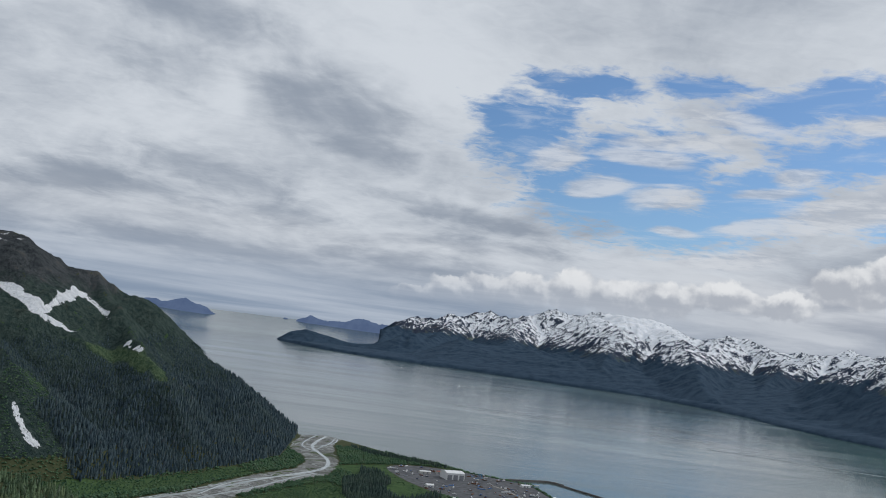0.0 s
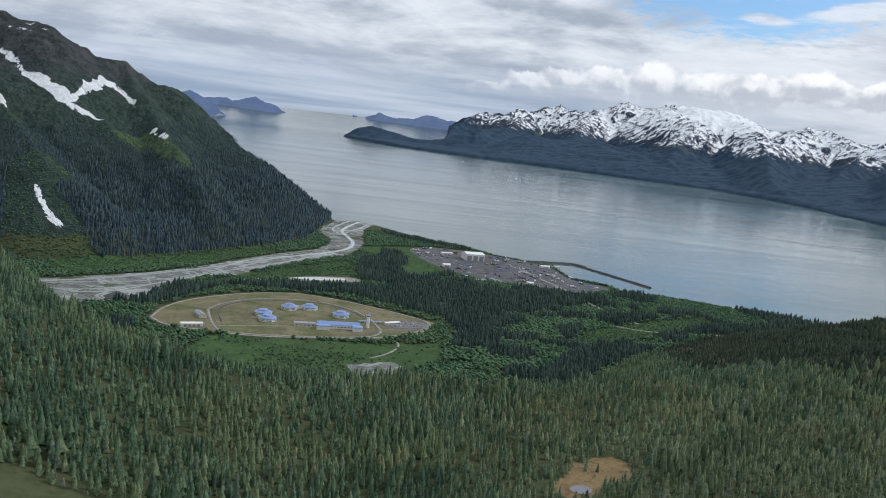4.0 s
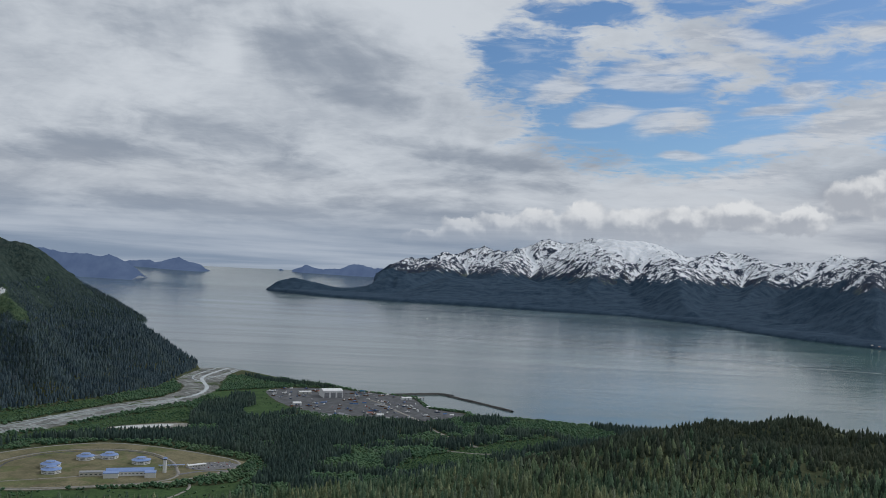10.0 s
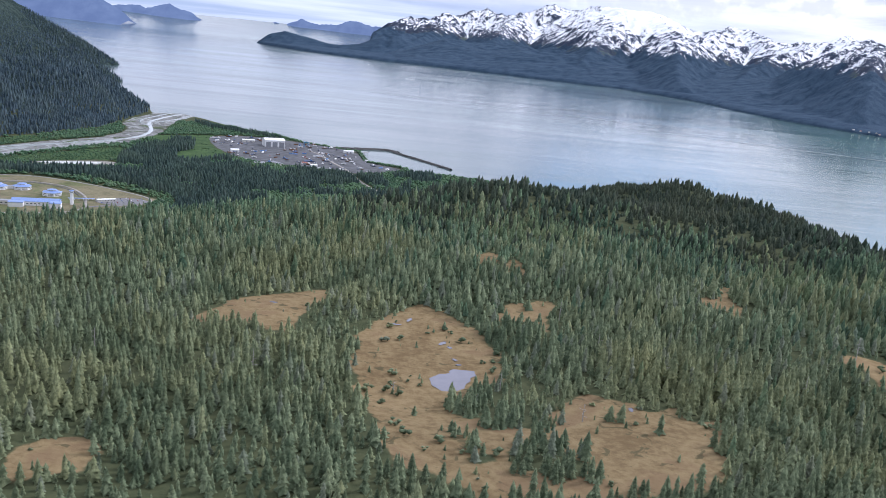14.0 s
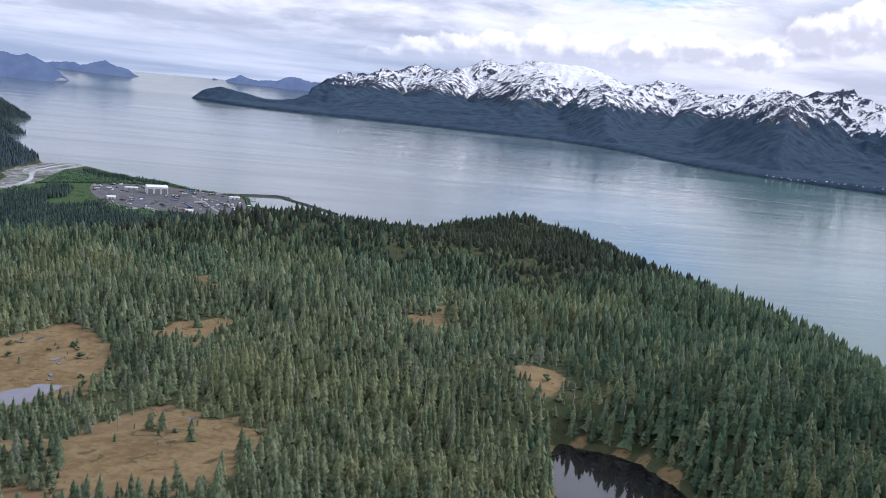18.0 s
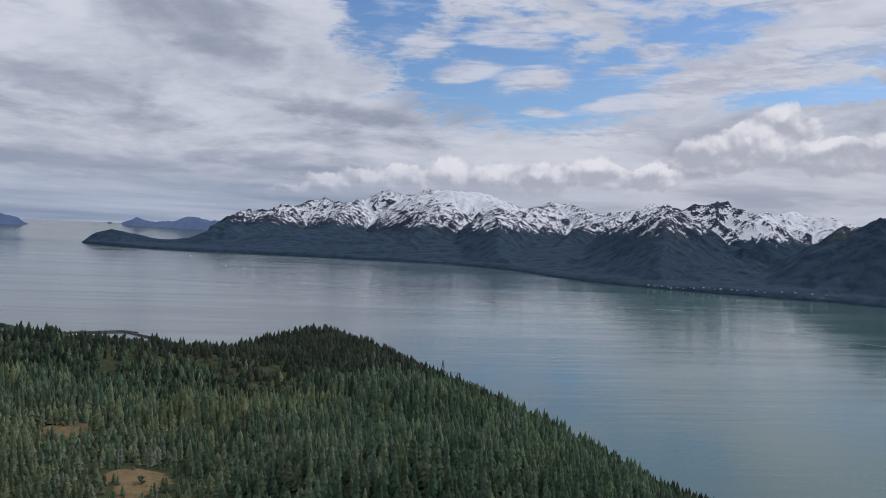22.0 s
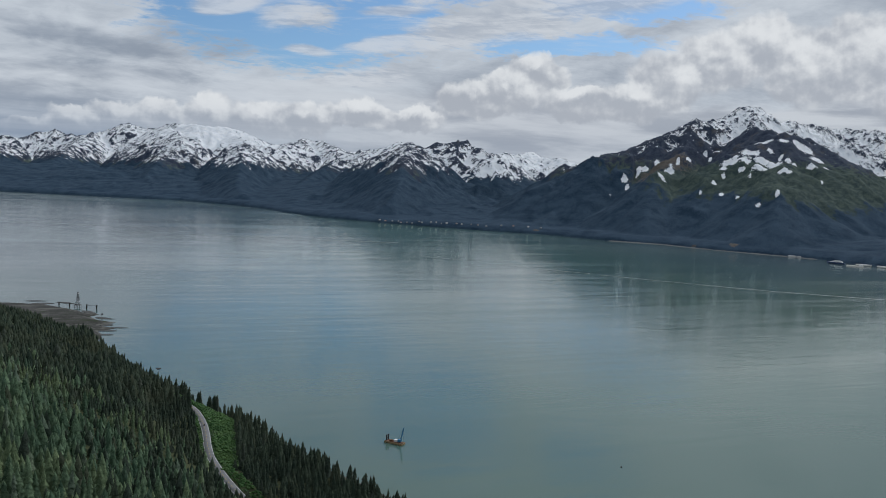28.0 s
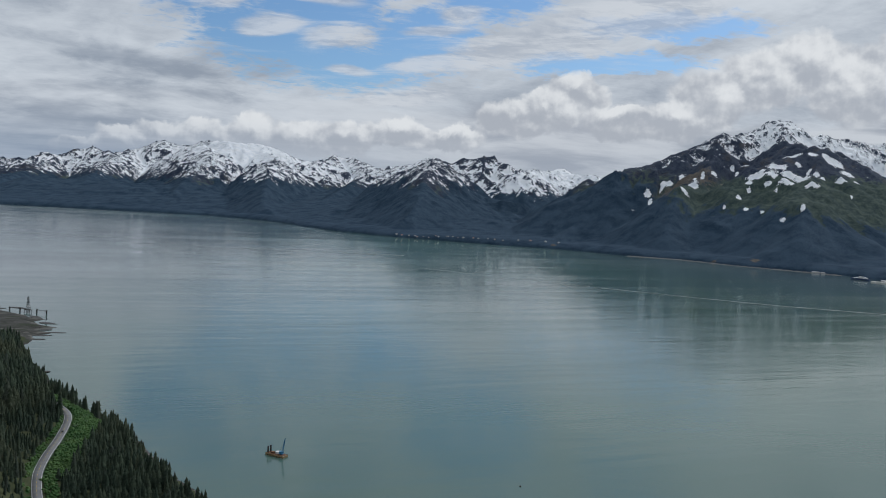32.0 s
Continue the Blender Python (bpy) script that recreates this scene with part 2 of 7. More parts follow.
# ---------------------------------------------------------------- materials
def material(name, build):
    m = bpy.data.materials.new(name)
    m.use_nodes = True
    tree = Nodes(m.node_tree)
    bsdf = m.node_tree.nodes["Principled BSDF"]
    at = m.node_tree.nodes.new("ShaderNodeTexCoord").outputs["Object"]
    build(tree, bsdf, at)
    return m


def bump(t, bsdf, height, strength, distance):
    t.put(bsdf.inputs["Normal"], t.node("ShaderNodeBump", Strength=strength, Distance=distance, Height=height))


def attribute(t, name):
    a = t.t.nodes.new("ShaderNodeAttribute")
    a.attribute_name = name
    return a.outputs["Fac"]


def paint(name, colour, rough=0.6, metal=0.0, spread=0.12, scale=1.5):
    """A painted or plain surface with a little wear."""
    def build(t, b, at):
        wear = t.noise(at, scale, 5.0, 0.6)
        dark = tuple(c * (1 - 2.2 * spread) for c in colour)
        light = tuple(min(1, c * (1 + spread)) for c in colour)
        t.put(b.inputs["Base Color"], t.mix(t.ramp(wear, 0.3, 0.7), dark, light))
        t.put(b.inputs["Roughness"], t.ramp(t.noise(at, scale * 4), 0.3, 0.7, rough - 0.08, rough + 0.1))
        b.inputs["Metallic"].default_value = metal
        bump(t, b, wear, 0.15, 0.02)
    return material(name, build)


def water_build(t, b, at):
    big = t.noise(t.scaled(at, (1.0, 1.6, 1.0)), 0.0016, 4.0, 0.5, 0.4)
    slick = t.noise(t.scaled(at, (0.0016, 0.009, 1.0)), 1.0, 3.0, 0.5, 0.3)
    line = t.noise(t.scaled(at, (0.0035, 0.040, 1.0)), 1.0, 4.0, 0.6, 0.35)
    streak = t.m("ADD", t.m("MULTIPLY", slick, 0.45), t.m("MULTIPLY", line, 0.55))
    x, y, z = t.xyz(at)
    near = t.ramp(t.m("SUBTRACT", t.m("MULTIPLY", x, 0.9), t.m("MULTIPLY", y, 0.32)), -60.0, 330.0)
    off = t.v("SUBTRACT", at, (400.0, 150.0, 0.0))
    reach = t.ramp(t.m("SQRT", t.xyz(t.v("MULTIPLY", off, off))[0]), 300.0, 800.0, 1.0, 0.0)
    near = t.m("MULTIPLY", near, reach)
    silt = t.m("ADD", t.m("MULTIPLY", near, 0.75), t.m("MULTIPLY", t.ramp(big, 0.35, 0.65), 0.35), clamp=True)
    t.put(b.inputs["Base Color"], t.mix(silt, (0.080, 0.110, 0.116), (0.072, 0.140, 0.112)))
    t.put(b.inputs["Roughness"], t.ramp(streak, 0.40, 0.60, 0.09, 0.165))
    b.inputs["IOR"].default_value = 1.33
    chop = t.noise(t.scaled(at, (0.5, 1.0, 1.0)), 0.55, 3.0, 0.6, 0.2)
    swell = t.noise(t.scaled(at, (0.35, 1.0, 1.0)), 0.055, 3.0, 0.5, 0.5)
    calm = t.ramp(streak, 0.36, 0.62, 0.7, 1.0)
    train = t.noise(t.scaled(at, (0.010, 0.115, 1.0)), 1.0, 3.0, 0.55, 0.6)
    where = t.ramp(t.noise(t.scaled(at, (0.0030, 0.0050, 1.0)), 1.0, 3.0, 0.5, 0.4), 0.46, 0.62)
    height = t.m("MULTIPLY", t.m("ADD", t.m("MULTIPLY", chop, 0.17), t.m("MULTIPLY", swell, 0.75)), calm)
    height = t.m("ADD", height, t.m("MULTIPLY", t.m("MULTIPLY", train, where), 0.75))
    bump(t, b, height, 0.24, 1.0)


WATER = material("glacial bay water", water_build)


def still_build(t, b, at):
    b.inputs["Base Color"].default_value = (0.014, 0.012, 0.015, 1)
    b.inputs["Roughness"].default_value = 0.03
    b.inputs["IOR"].default_value = 1.95
    bump(t, b, t.noise(at, 0.5, 3.0), 0.05, 0.05)


WAKE = paint("foam-streaked wake water", (0.20, 0.24, 0.24), 0.35, spread=0.2, scale=0.1)
STILL = material("dark lake water", still_build)


def pond_build(t, b, at):
    # the sky's reflection on the pond is put into this pale lavender base
    t.put(b.inputs["Base Color"], t.mix(t.noise(at, 0.6, 3.0), (0.13, 0.13, 0.155), (0.19, 0.185, 0.215)))
    b.inputs["Roughness"].default_value = 0.06
    b.inputs["IOR"].default_value = 1.4
    bump(t, b, t.noise(at, 1.2, 3.0), 0.05, 0.05)


POND_WATER = material("shallow bog pond with sky reflection in its colour", pond_build)


def stream_build(t, b, at):
    t.put(b.inputs["Base Color"], t.mix(t.noise(at, 0.5, 4.0), (0.46, 0.49, 0.48), (0.30, 0.34, 0.34)))
    b.inputs["Roughness"].default_value = 0.22
    bump(t, b, t.noise(at, 2.0), 0.3, 0.05)


STREAM = material("silty stream water", stream_build)


def ground_build(t, b, at):
    """Forest floor, bog, meadow and gravel, told apart by the surface masks."""
    fine = t.noise(at, 0.9, 6.0, 0.65)
    mid = t.noise(at, 0.11, 5.0, 0.6, 0.3)
    wide = t.noise(at, 0.02, 3.0, 0.5)
    both = t.m("ADD", t.m("MULTIPLY", fine, 0.5), t.m("MULTIPLY", mid, 0.5))
    floor = t.mix(t.ramp(both, 0.35, 0.65), (0.045, 0.056, 0.028), (0.085, 0.095, 0.048))
    straw = t.mix(t.ramp(both, 0.34, 0.62), (0.142, 0.097, 0.048), (0.265, 0.198, 0.104))
    straw = t.mix(t.ramp(mid, 0.52, 0.62, 0.0, 0.6), straw, (0.165, 0.105, 0.06))
    hummock = t.noise(at, 0.42, 4.0, 0.6, 0.8)
    straw = t.mix(t.ramp(hummock, 0.60, 0.66, 0.0, 0.75), straw, (0.072, 0.066, 0.034))
    straw = t.mix(t.ramp(fine, 0.60, 0.70, 0.0, 0.5), straw, (0.085, 0.07, 0.04))
    grass = t.mix(t.ramp(both, 0.34, 0.66), (0.032, 0.066, 0.028), (0.075, 0.125, 0.048))
    lawn = t.mix(t.ramp(both, 0.34, 0.66), (0.125, 0.118, 0.070), (0.235, 0.208, 0.130))
    lawn = t.mix(t.ramp(t.noise(at, 0.045, 4.0, 0.6, 0.6), 0.50, 0.60, 0.0, 0.75), lawn, t.mix(t.ramp(both, 0.34, 0.66), (0.085, 0.105, 0.045), (0.150, 0.170, 0.075)))
    stones = t.mix(t.ramp(both, 0.32, 0.68), (0.075, 0.080, 0.076), (0.29, 0.29, 0.28))
    braid = t.m('ABSOLUTE', t.m('SUBTRACT', t.noise(t.scaled(at, (0.6, 0.6, 1.0)), 0.06, 4.0, 0.6, 1.2), 0.5))
    stones = t.mix(t.ramp(braid, 0.018, 0.030, 0.75, 0.0), stones, (0.36, 0.38, 0.37))
    stones = t.mix(t.ramp(t.noise(at, 0.05, 4.0, 0.6, 0.8), 0.56, 0.62, 0.0, 0.9), stones, t.mix(t.ramp(both, 0.34, 0.66), (0.05, 0.075, 0.035), (0.10, 0.13, 0.06)))
    dark_stones = t.mix(t.ramp(both, 0.32, 0.68), (0.040, 0.040, 0.039), (0.105, 0.103, 0.098))
    tide = t.noise(t.scaled(at, (0.05, 0.16, 1.0)), 1.0, 5.0, 0.62, 0.8)
    dark_stones = t.mix(t.ramp(tide, 0.52, 0.60, 0.0, 0.8), dark_stones, (0.175, 0.17, 0.155))
    dark_stones = t.mix(t.ramp(tide, 0.42, 0.36, 0.0, 0.7), dark_stones, (0.045, 0.058, 0.034))
    edge = t.m("MULTIPLY", t.m("SUBTRACT", mid, 0.5), 1.6)
    def over(under, name, top):
        return t.mix(t.ramp(t.m("ADD", attribute(t, name), edge), 0.42, 0.58), under, top)
    c = over(floor, "grass", grass)
    c = over(c, "bog", straw)
    c = over(c, "lawn", lawn)
    c = over(c, "gravel", stones)
    c = over(c, "shingle", dark_stones)
    t.put(b.inputs["Base Color"], t.mix(t.ramp(wide, 0.3, 0.7, 0.0, 0.18), c, (0.05, 0.05, 0.03)))
    b.inputs["Roughness"].default_value = 0.95
    b.inputs["Specular IOR Level"].default_value = 0.05
    bump(t, b, both, 0.7, 0.35)


GROUND = material("forest floor and bog", ground_build)


def rock_build(t, b, at, wood_colours=((0.028, 0.046, 0.044), (0.058, 0.082, 0.072)), brush_colours=((0.032, 0.053, 0.049), (0.066, 0.090, 0.076)), stone_colours=((0.034, 0.041, 0.046), (0.090, 0.097, 0.100)), grain=2.2, chutes=0.016):
    """Mountain side: forest below, brush and rock above, old snow on the high ledges."""
    x, y, z = t.xyz(at)
    wide = t.noise(at, 0.006, 4.0, 0.55, 0.2)
    run = t.scaled(at, (1.0, 1.0, 0.25))
    mid = t.noise(run, 0.036 * grain, 6.0, 0.62, 0.5)
    fine = t.noise(run, 0.15 * grain, 5.0, 0.68, 0.3)
    steep = t.m("SUBTRACT", 1.0, t.xyz(t.node("ShaderNodeNewGeometry", outs=1))[2])
    wood = t.mix(t.ramp(fine, 0.36, 0.64), *wood_colours)
    brush = t.mix(t.ramp(fine, 0.36, 0.64), *brush_colours)
    stone = t.mix(t.ramp(t.m("ADD", t.m("MULTIPLY", mid, 0.6), t.m("MULTIPLY", fine, 0.4)), 0.36, 0.64), *stone_colours)
    tan = t.mix(t.ramp(fine, 0.4, 0.6), (0.10, 0.085, 0.055), (0.16, 0.14, 0.095))
    line = t.m("ADD", z, t.m("MULTIPLY", t.m("SUBTRACT", wide, 0.5), 50.0))
    line = t.m("ADD", line, t.m("MULTIPLY", t.m("SUBTRACT", mid, 0.5), 44.0))
    c = t.mix(t.ramp(t.m("ADD", line, attribute(t, "green")), 78.0, 96.0), wood, brush)
    c = t.mix(t.ramp(line, 96.0, 122.0), c, stone)
    c = t.mix(t.m("MULTIPLY", t.ramp(line, 85.0, 110.0), t.ramp(mid, 0.57, 0.68, 0.0, 0.25)), c, tan)
    meadow = t.mix(t.ramp(fine, 0.36, 0.64), (0.046, 0.080, 0.046), (0.098, 0.138, 0.076))
    c = t.mix(t.ramp(t.m("ADD", attribute(t, "meadow"), t.m("MULTIPLY", t.m("SUBTRACT", mid, 0.5), 1.2)), 0.4, 0.65), c, meadow)
    # snow lies in gullies and on ledges and fills in with height
    gully = attribute(t, "gully")
    lie = t.m("ADD", t.m("MINIMUM", t.m("MULTIPLY", t.m("SUBTRACT", line, attribute(t, "snowline")), 0.0085), 0.17), t.m("MULTIPLY", gully, 0.8))
    lie = t.m("ADD", lie, t.m("MULTIPLY", t.m("SUBTRACT", mid, 0.5), 1.35))
    lie = t.m("ADD", lie, t.m("MULTIPLY", t.m("SUBTRACT", fine, 0.5), 0.95))
    lie = t.m("ADD", lie, t.m("MULTIPLY", t.m("SUBTRACT", t.noise(run, 0.42 * grain, 4.0, 0.6, 0.2), 0.5), 0.9))
    lie = t.m("SUBTRACT", lie, t.m("MULTIPLY", steep, 0.45))
    # narrow chutes of snow that run down from the high ledges
    along = t.m("ADD", t.m("SUBTRACT", t.m("MULTIPLY", x, 0.56), t.m("MULTIPLY", y, 0.83)), t.m("MULTIPLY", wide, 120.0))
    chute = t.noise(t.node("ShaderNodeCombineXYZ", X=along, Y=t.m("MULTIPLY", t.m("ADD", x, y), 0.10), Z=t.m("MULTIPLY", z, 0.22)), chutes, 3.0, 0.55, 0.2)
    thin = t.ramp(t.m("ABSOLUTE", t.m("SUBTRACT", chute, 0.5)), 0.0, 0.035, 1.0, 0.0)
    reach = t.ramp(t.m("SUBTRACT", line, attribute(t, "snowline")), -58.0, 0.0)
    lie = t.m("ADD", lie, t.m("MULTIPLY", t.m("MULTIPLY", thin, reach), 0.85))
    snow = t.ramp(lie, 0.02, 0.09)
    c = t.mix(snow, c, t.mix(t.ramp(fine, 0.3, 0.7), (0.74, 0.76, 0.79), (0.89, 0.90, 0.91)))
    t.put(b.inputs["Base Color"], c)
    t.put(b.inputs["Roughness"], t.ramp(snow, 0.0, 1.0, 0.95, 0.65))
    b.inputs["Specular IOR Level"].default_value = 0.03
    bump(t, b, t.m("ADD", t.m("MULTIPLY", mid, 0.5), t.m("MULTIPLY", fine, 0.5)), 0.8, 9.0)


ROCK = material("mountain side with old snow", rock_build)


def peak_build(t, b, at, hazed_wood_dark=(0.017, 0.035, 0.060), hazed_wood_light=(0.060, 0.093, 0.132), grain=1.0):
    """Far mountain side: forest, brush and rock in colours blued to give the haze, with old snow where it lies; the
    surface carries how much of each.
    """
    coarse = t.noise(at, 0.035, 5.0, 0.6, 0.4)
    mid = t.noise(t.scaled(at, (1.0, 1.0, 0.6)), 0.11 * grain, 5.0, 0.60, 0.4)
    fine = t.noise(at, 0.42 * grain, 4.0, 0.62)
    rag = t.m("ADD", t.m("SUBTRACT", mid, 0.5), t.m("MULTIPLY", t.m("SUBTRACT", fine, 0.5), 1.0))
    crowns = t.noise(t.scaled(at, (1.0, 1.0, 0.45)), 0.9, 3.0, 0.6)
    wood = t.mix(t.ramp(t.m("ADD", t.m("MULTIPLY", crowns, 0.65), t.m("MULTIPLY", coarse, 0.35)), 0.38, 0.62), hazed_wood_dark, hazed_wood_light)
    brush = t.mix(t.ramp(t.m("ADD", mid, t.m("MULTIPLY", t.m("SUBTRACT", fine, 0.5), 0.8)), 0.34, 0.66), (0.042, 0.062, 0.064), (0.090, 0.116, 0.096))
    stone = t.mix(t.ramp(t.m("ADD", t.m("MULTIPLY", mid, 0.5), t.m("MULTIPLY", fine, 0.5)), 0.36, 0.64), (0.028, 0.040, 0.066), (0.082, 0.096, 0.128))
    scree = t.mix(t.ramp(fine, 0.36, 0.64), (0.085, 0.075, 0.066), (0.150, 0.134, 0.116))
    stone = t.mix(t.m("MULTIPLY", t.ramp(coarse, 0.54, 0.66), 0.45), stone, scree)
    c = t.mix(t.ramp(t.m("ADD", attribute(t, "green"), t.m("MULTIPLY", rag, 1.6)), 0.40, 0.62), stone, brush)
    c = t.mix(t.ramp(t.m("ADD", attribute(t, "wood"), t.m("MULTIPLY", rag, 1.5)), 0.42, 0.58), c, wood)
    c = t.mix(t.ramp(t.m("ADD", attribute(t, "scree"), t.m("MULTIPLY", rag, 1.6)), 0.40, 0.62), c, scree)
    snow = t.ramp(t.m("ADD", attribute(t, "snow"), t.m("MULTIPLY", rag, 2.7)), -0.03, 0.04)
    c = t.mix(snow, c, t.mix(t.ramp(mid, 0.3, 0.7), (0.74, 0.77, 0.81), (0.90, 0.905, 0.915)))
    t.put(b.inputs["Base Color"], c)
    t.put(b.inputs["Roughness"], t.ramp(snow, 0.0, 1.0, 0.95, 0.65))
    b.inputs["Specular IOR Level"].default_value = 0.03
    bump(t, b, t.m("ADD", t.m("MULTIPLY", mid, 0.6), t.m("MULTIPLY", fine, 0.4)), 0.35, 6.0)


FAR_ROCK = material("hazy far mountain side with old snow", lambda t, b, at: peak_build(t, b, at, grain=0.42))
SHORE_ROCK = material("hazy mountain side above the far shore", peak_build)


def needles(name, dark, light, warm):
    def build(t, b, at):
        island = t.node("ShaderNodeNewGeometry", outs=8)
        stand = t.noise(at, 0.035, 5.0, 0.65)
        grain = t.noise(at, 3.0, 4.0, 0.7)
        c = t.mix(t.ramp(t.m("ADD", t.m("MULTIPLY", island, 0.45), t.m("MULTIPLY", attribute(t, "tint"), 0.55)), 0.0, 1.0), dark, light)
        c = t.mix(t.ramp(stand, 0.44, 0.66, 0.0, 0.6), c, warm)
        c = t.mix(t.ramp(attribute(t, "tint"), 0.90, 0.96, 0.0, 0.45), c, warm)
        c = t.mix(t.ramp(attribute(t, "tint"), 0.085, 0.06, 0.0, 0.55), c, tuple(0.5 * (v + sum(light) / 3) for v in light))
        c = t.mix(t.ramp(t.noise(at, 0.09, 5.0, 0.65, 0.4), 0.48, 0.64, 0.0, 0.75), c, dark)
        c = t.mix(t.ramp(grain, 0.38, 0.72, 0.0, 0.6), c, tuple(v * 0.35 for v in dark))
        t.put(b.inputs["Base Color"], c)
        b.inputs["Roughness"].default_value = 0.75
        b.inputs["Specular IOR Level"].default_value = 0.06
        bump(t, b, grain, 0.8, 0.25)
    return material(name, build)


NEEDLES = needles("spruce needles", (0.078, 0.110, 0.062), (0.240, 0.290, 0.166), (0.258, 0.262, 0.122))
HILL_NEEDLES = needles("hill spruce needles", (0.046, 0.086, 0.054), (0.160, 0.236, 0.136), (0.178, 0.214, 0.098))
# valley and mountain needle colours include the blue haze of the air between
VALLEY_NEEDLES = needles("valley spruce needles with haze tint", (0.028, 0.050, 0.047), (0.074, 0.114, 0.092), (0.078, 0.112, 0.078))
HAZED_MOUNT_NEEDLES = needles("mountain spruce needles blued by haze", (0.032, 0.054, 0.070), (0.090, 0.130, 0.146), (0.094, 0.130, 0.122))
COAST_NEEDLES = needles("coast and shaded crest spruce needles", (0.026, 0.042, 0.030), (0.076, 0.100, 0.066), (0.080, 0.088, 0.052))
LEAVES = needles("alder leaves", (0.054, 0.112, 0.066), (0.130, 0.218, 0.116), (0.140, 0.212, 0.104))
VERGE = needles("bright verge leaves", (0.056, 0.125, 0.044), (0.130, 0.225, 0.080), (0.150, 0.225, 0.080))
BARK = paint("grey bark", (0.17, 0.145, 0.12), 0.9, spread=0.25, scale=3.0)
DEAD = paint("bleached dead wood", (0.36, 0.34, 0.31), 0.85, spread=0.2, scale=3.0)
WHITE = paint("white sheet metal", (0.78, 0.78, 0.77), 0.5, spread=0.06)
CREAM = paint("cream wall panel", (0.62, 0.60, 0.55), 0.6)
BLUE_ROOF = paint("blue metal roof", (0.20, 0.30, 0.56), 0.42, 0.1)
GREY_ROOF = paint("grey metal roof", (0.30, 0.31, 0.33), 0.5, 0.2)
RED_ROOF = paint("rust red roof", (0.30, 0.10, 0.07), 0.6)
DARK_GLASS = paint("dark window glass", (0.03, 0.04, 0.05), 0.12)
CONCRETE = paint("pale concrete", (0.42, 0.41, 0.39), 0.85, scale=0.8)
ASPHALT = paint("worn grey asphalt", (0.17, 0.17, 0.175), 0.9, scale=0.6)
YARD = paint("packed grey gravel", (0.092, 0.095, 0.102), 0.95, spread=0.22, scale=0.25)
TRACK = paint("pale gravel track", (0.27, 0.255, 0.225), 0.95, spread=0.15, scale=0.5)
RIPRAP = paint("dark rock rubble", (0.075, 0.073, 0.07), 0.9, spread=0.3, scale=1.2)
YELLOW = paint("yellow road paint", (0.55, 0.38, 0.06), 0.7)
ROAD_WHITE = paint("white road paint", (0.7, 0.7, 0.68), 0.7)
RUST = paint("rusty steel plate", (0.20, 0.095, 0.05), 0.8, 0.3, spread=0.3)
HULL_YELLOW = paint("ochre hull paint", (0.30, 0.22, 0.11), 0.6, spread=0.25)
CRANE_BLUE = paint("blue crane paint", (0.05, 0.22, 0.42), 0.45)
STEEL = paint("weathered dark steel", (0.09, 0.09, 0.095), 0.6, 0.5)
TIMBER = paint("tarred timber", (0.045, 0.04, 0.036), 0.85, spread=0.25)
NAVY = paint("navy hull paint", (0.04, 0.07, 0.16), 0.4)
TARP = paint("blue tarpaulin", (0.10, 0.22, 0.48), 0.5)
PALE_POND = paint("pale lined pond", (0.55, 0.57, 0.55), 0.3)
CAR_PAINTS = [paint("car paint " + c, v, 0.3, 0.2) for c, v in (("white", (0.7, 0.7, 0.7)), ("silver", (0.4, 0.41, 0.43)), ("dark", (0.05, 0.05, 0.06)), ("red", (0.35, 0.04, 0.03)), ("blue", (0.06, 0.12, 0.3)))]
RUBBER = paint("tyre rubber", (0.02, 0.02, 0.02), 0.85)


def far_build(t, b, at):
    """Far wooded islands as a plain backdrop: the haze of many miles of air is a blue glow of their own."""
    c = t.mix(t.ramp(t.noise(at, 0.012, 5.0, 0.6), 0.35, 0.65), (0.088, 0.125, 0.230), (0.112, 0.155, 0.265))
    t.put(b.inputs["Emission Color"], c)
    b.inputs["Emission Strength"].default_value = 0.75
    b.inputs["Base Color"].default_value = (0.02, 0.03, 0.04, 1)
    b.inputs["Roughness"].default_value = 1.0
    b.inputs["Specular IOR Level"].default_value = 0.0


FAR = material("far hills glowing with haze", far_build)

# ---------------------------------------------------------------- the plan, in real metres: x along the flight, y across the bay
rng = np.random.default_rng(7)
TABLE = rng.random((256, 256))


def value_noise(x, y):
    xi, yi = np.floor(x).astype(int), np.floor(y).astype(int)
    u, v = x - xi, y - yi
    u, v = u * u * u * (u * (u * 6 - 15) + 10), v * v * v * (v * (v * 6 - 15) + 10)
    a, b = TABLE[xi & 255, yi & 255], TABLE[(xi + 1) & 255, yi & 255]
    c, d = TABLE[xi & 255, (yi + 1) & 255], TABLE[(xi + 1) & 255, (yi + 1) & 255]
    return (a + (b - a) * u) * (1 - v) + (c + (d - c) * u) * v


def fbm(x, y, size, octaves=4, shift=0.0, ridged=False):
    total, weight, amp = 0.0, 0.0, 1.0
    for o in range(octaves):
        f = 2.0 ** o / size
        q = value_noise(x * f + 17.3 * o + shift, y * f - 9.1 * o + shift * 1.7)
        total = total + amp * ((1 - np.abs(2 * q - 1)) if ridged else q)
        weight += amp
        amp *= 0.52
    return total / weight


def to_line(x, y, pts):
    """The distance to a polyline."""
    best = np.full(np.shape(x), 1e9)
    for (ax, ay), (bx, by) in zip(pts[:-1], pts[1:]):
        dx, dy = bx - ax, by - ay
        s = np.clip(((x - ax) * dx + (y - ay) * dy) / (dx * dx + dy * dy), 0, 1)
        best = np.minimum(best, np.hypot(x - ax - s * dx, y - ay - s * dy))
    return best


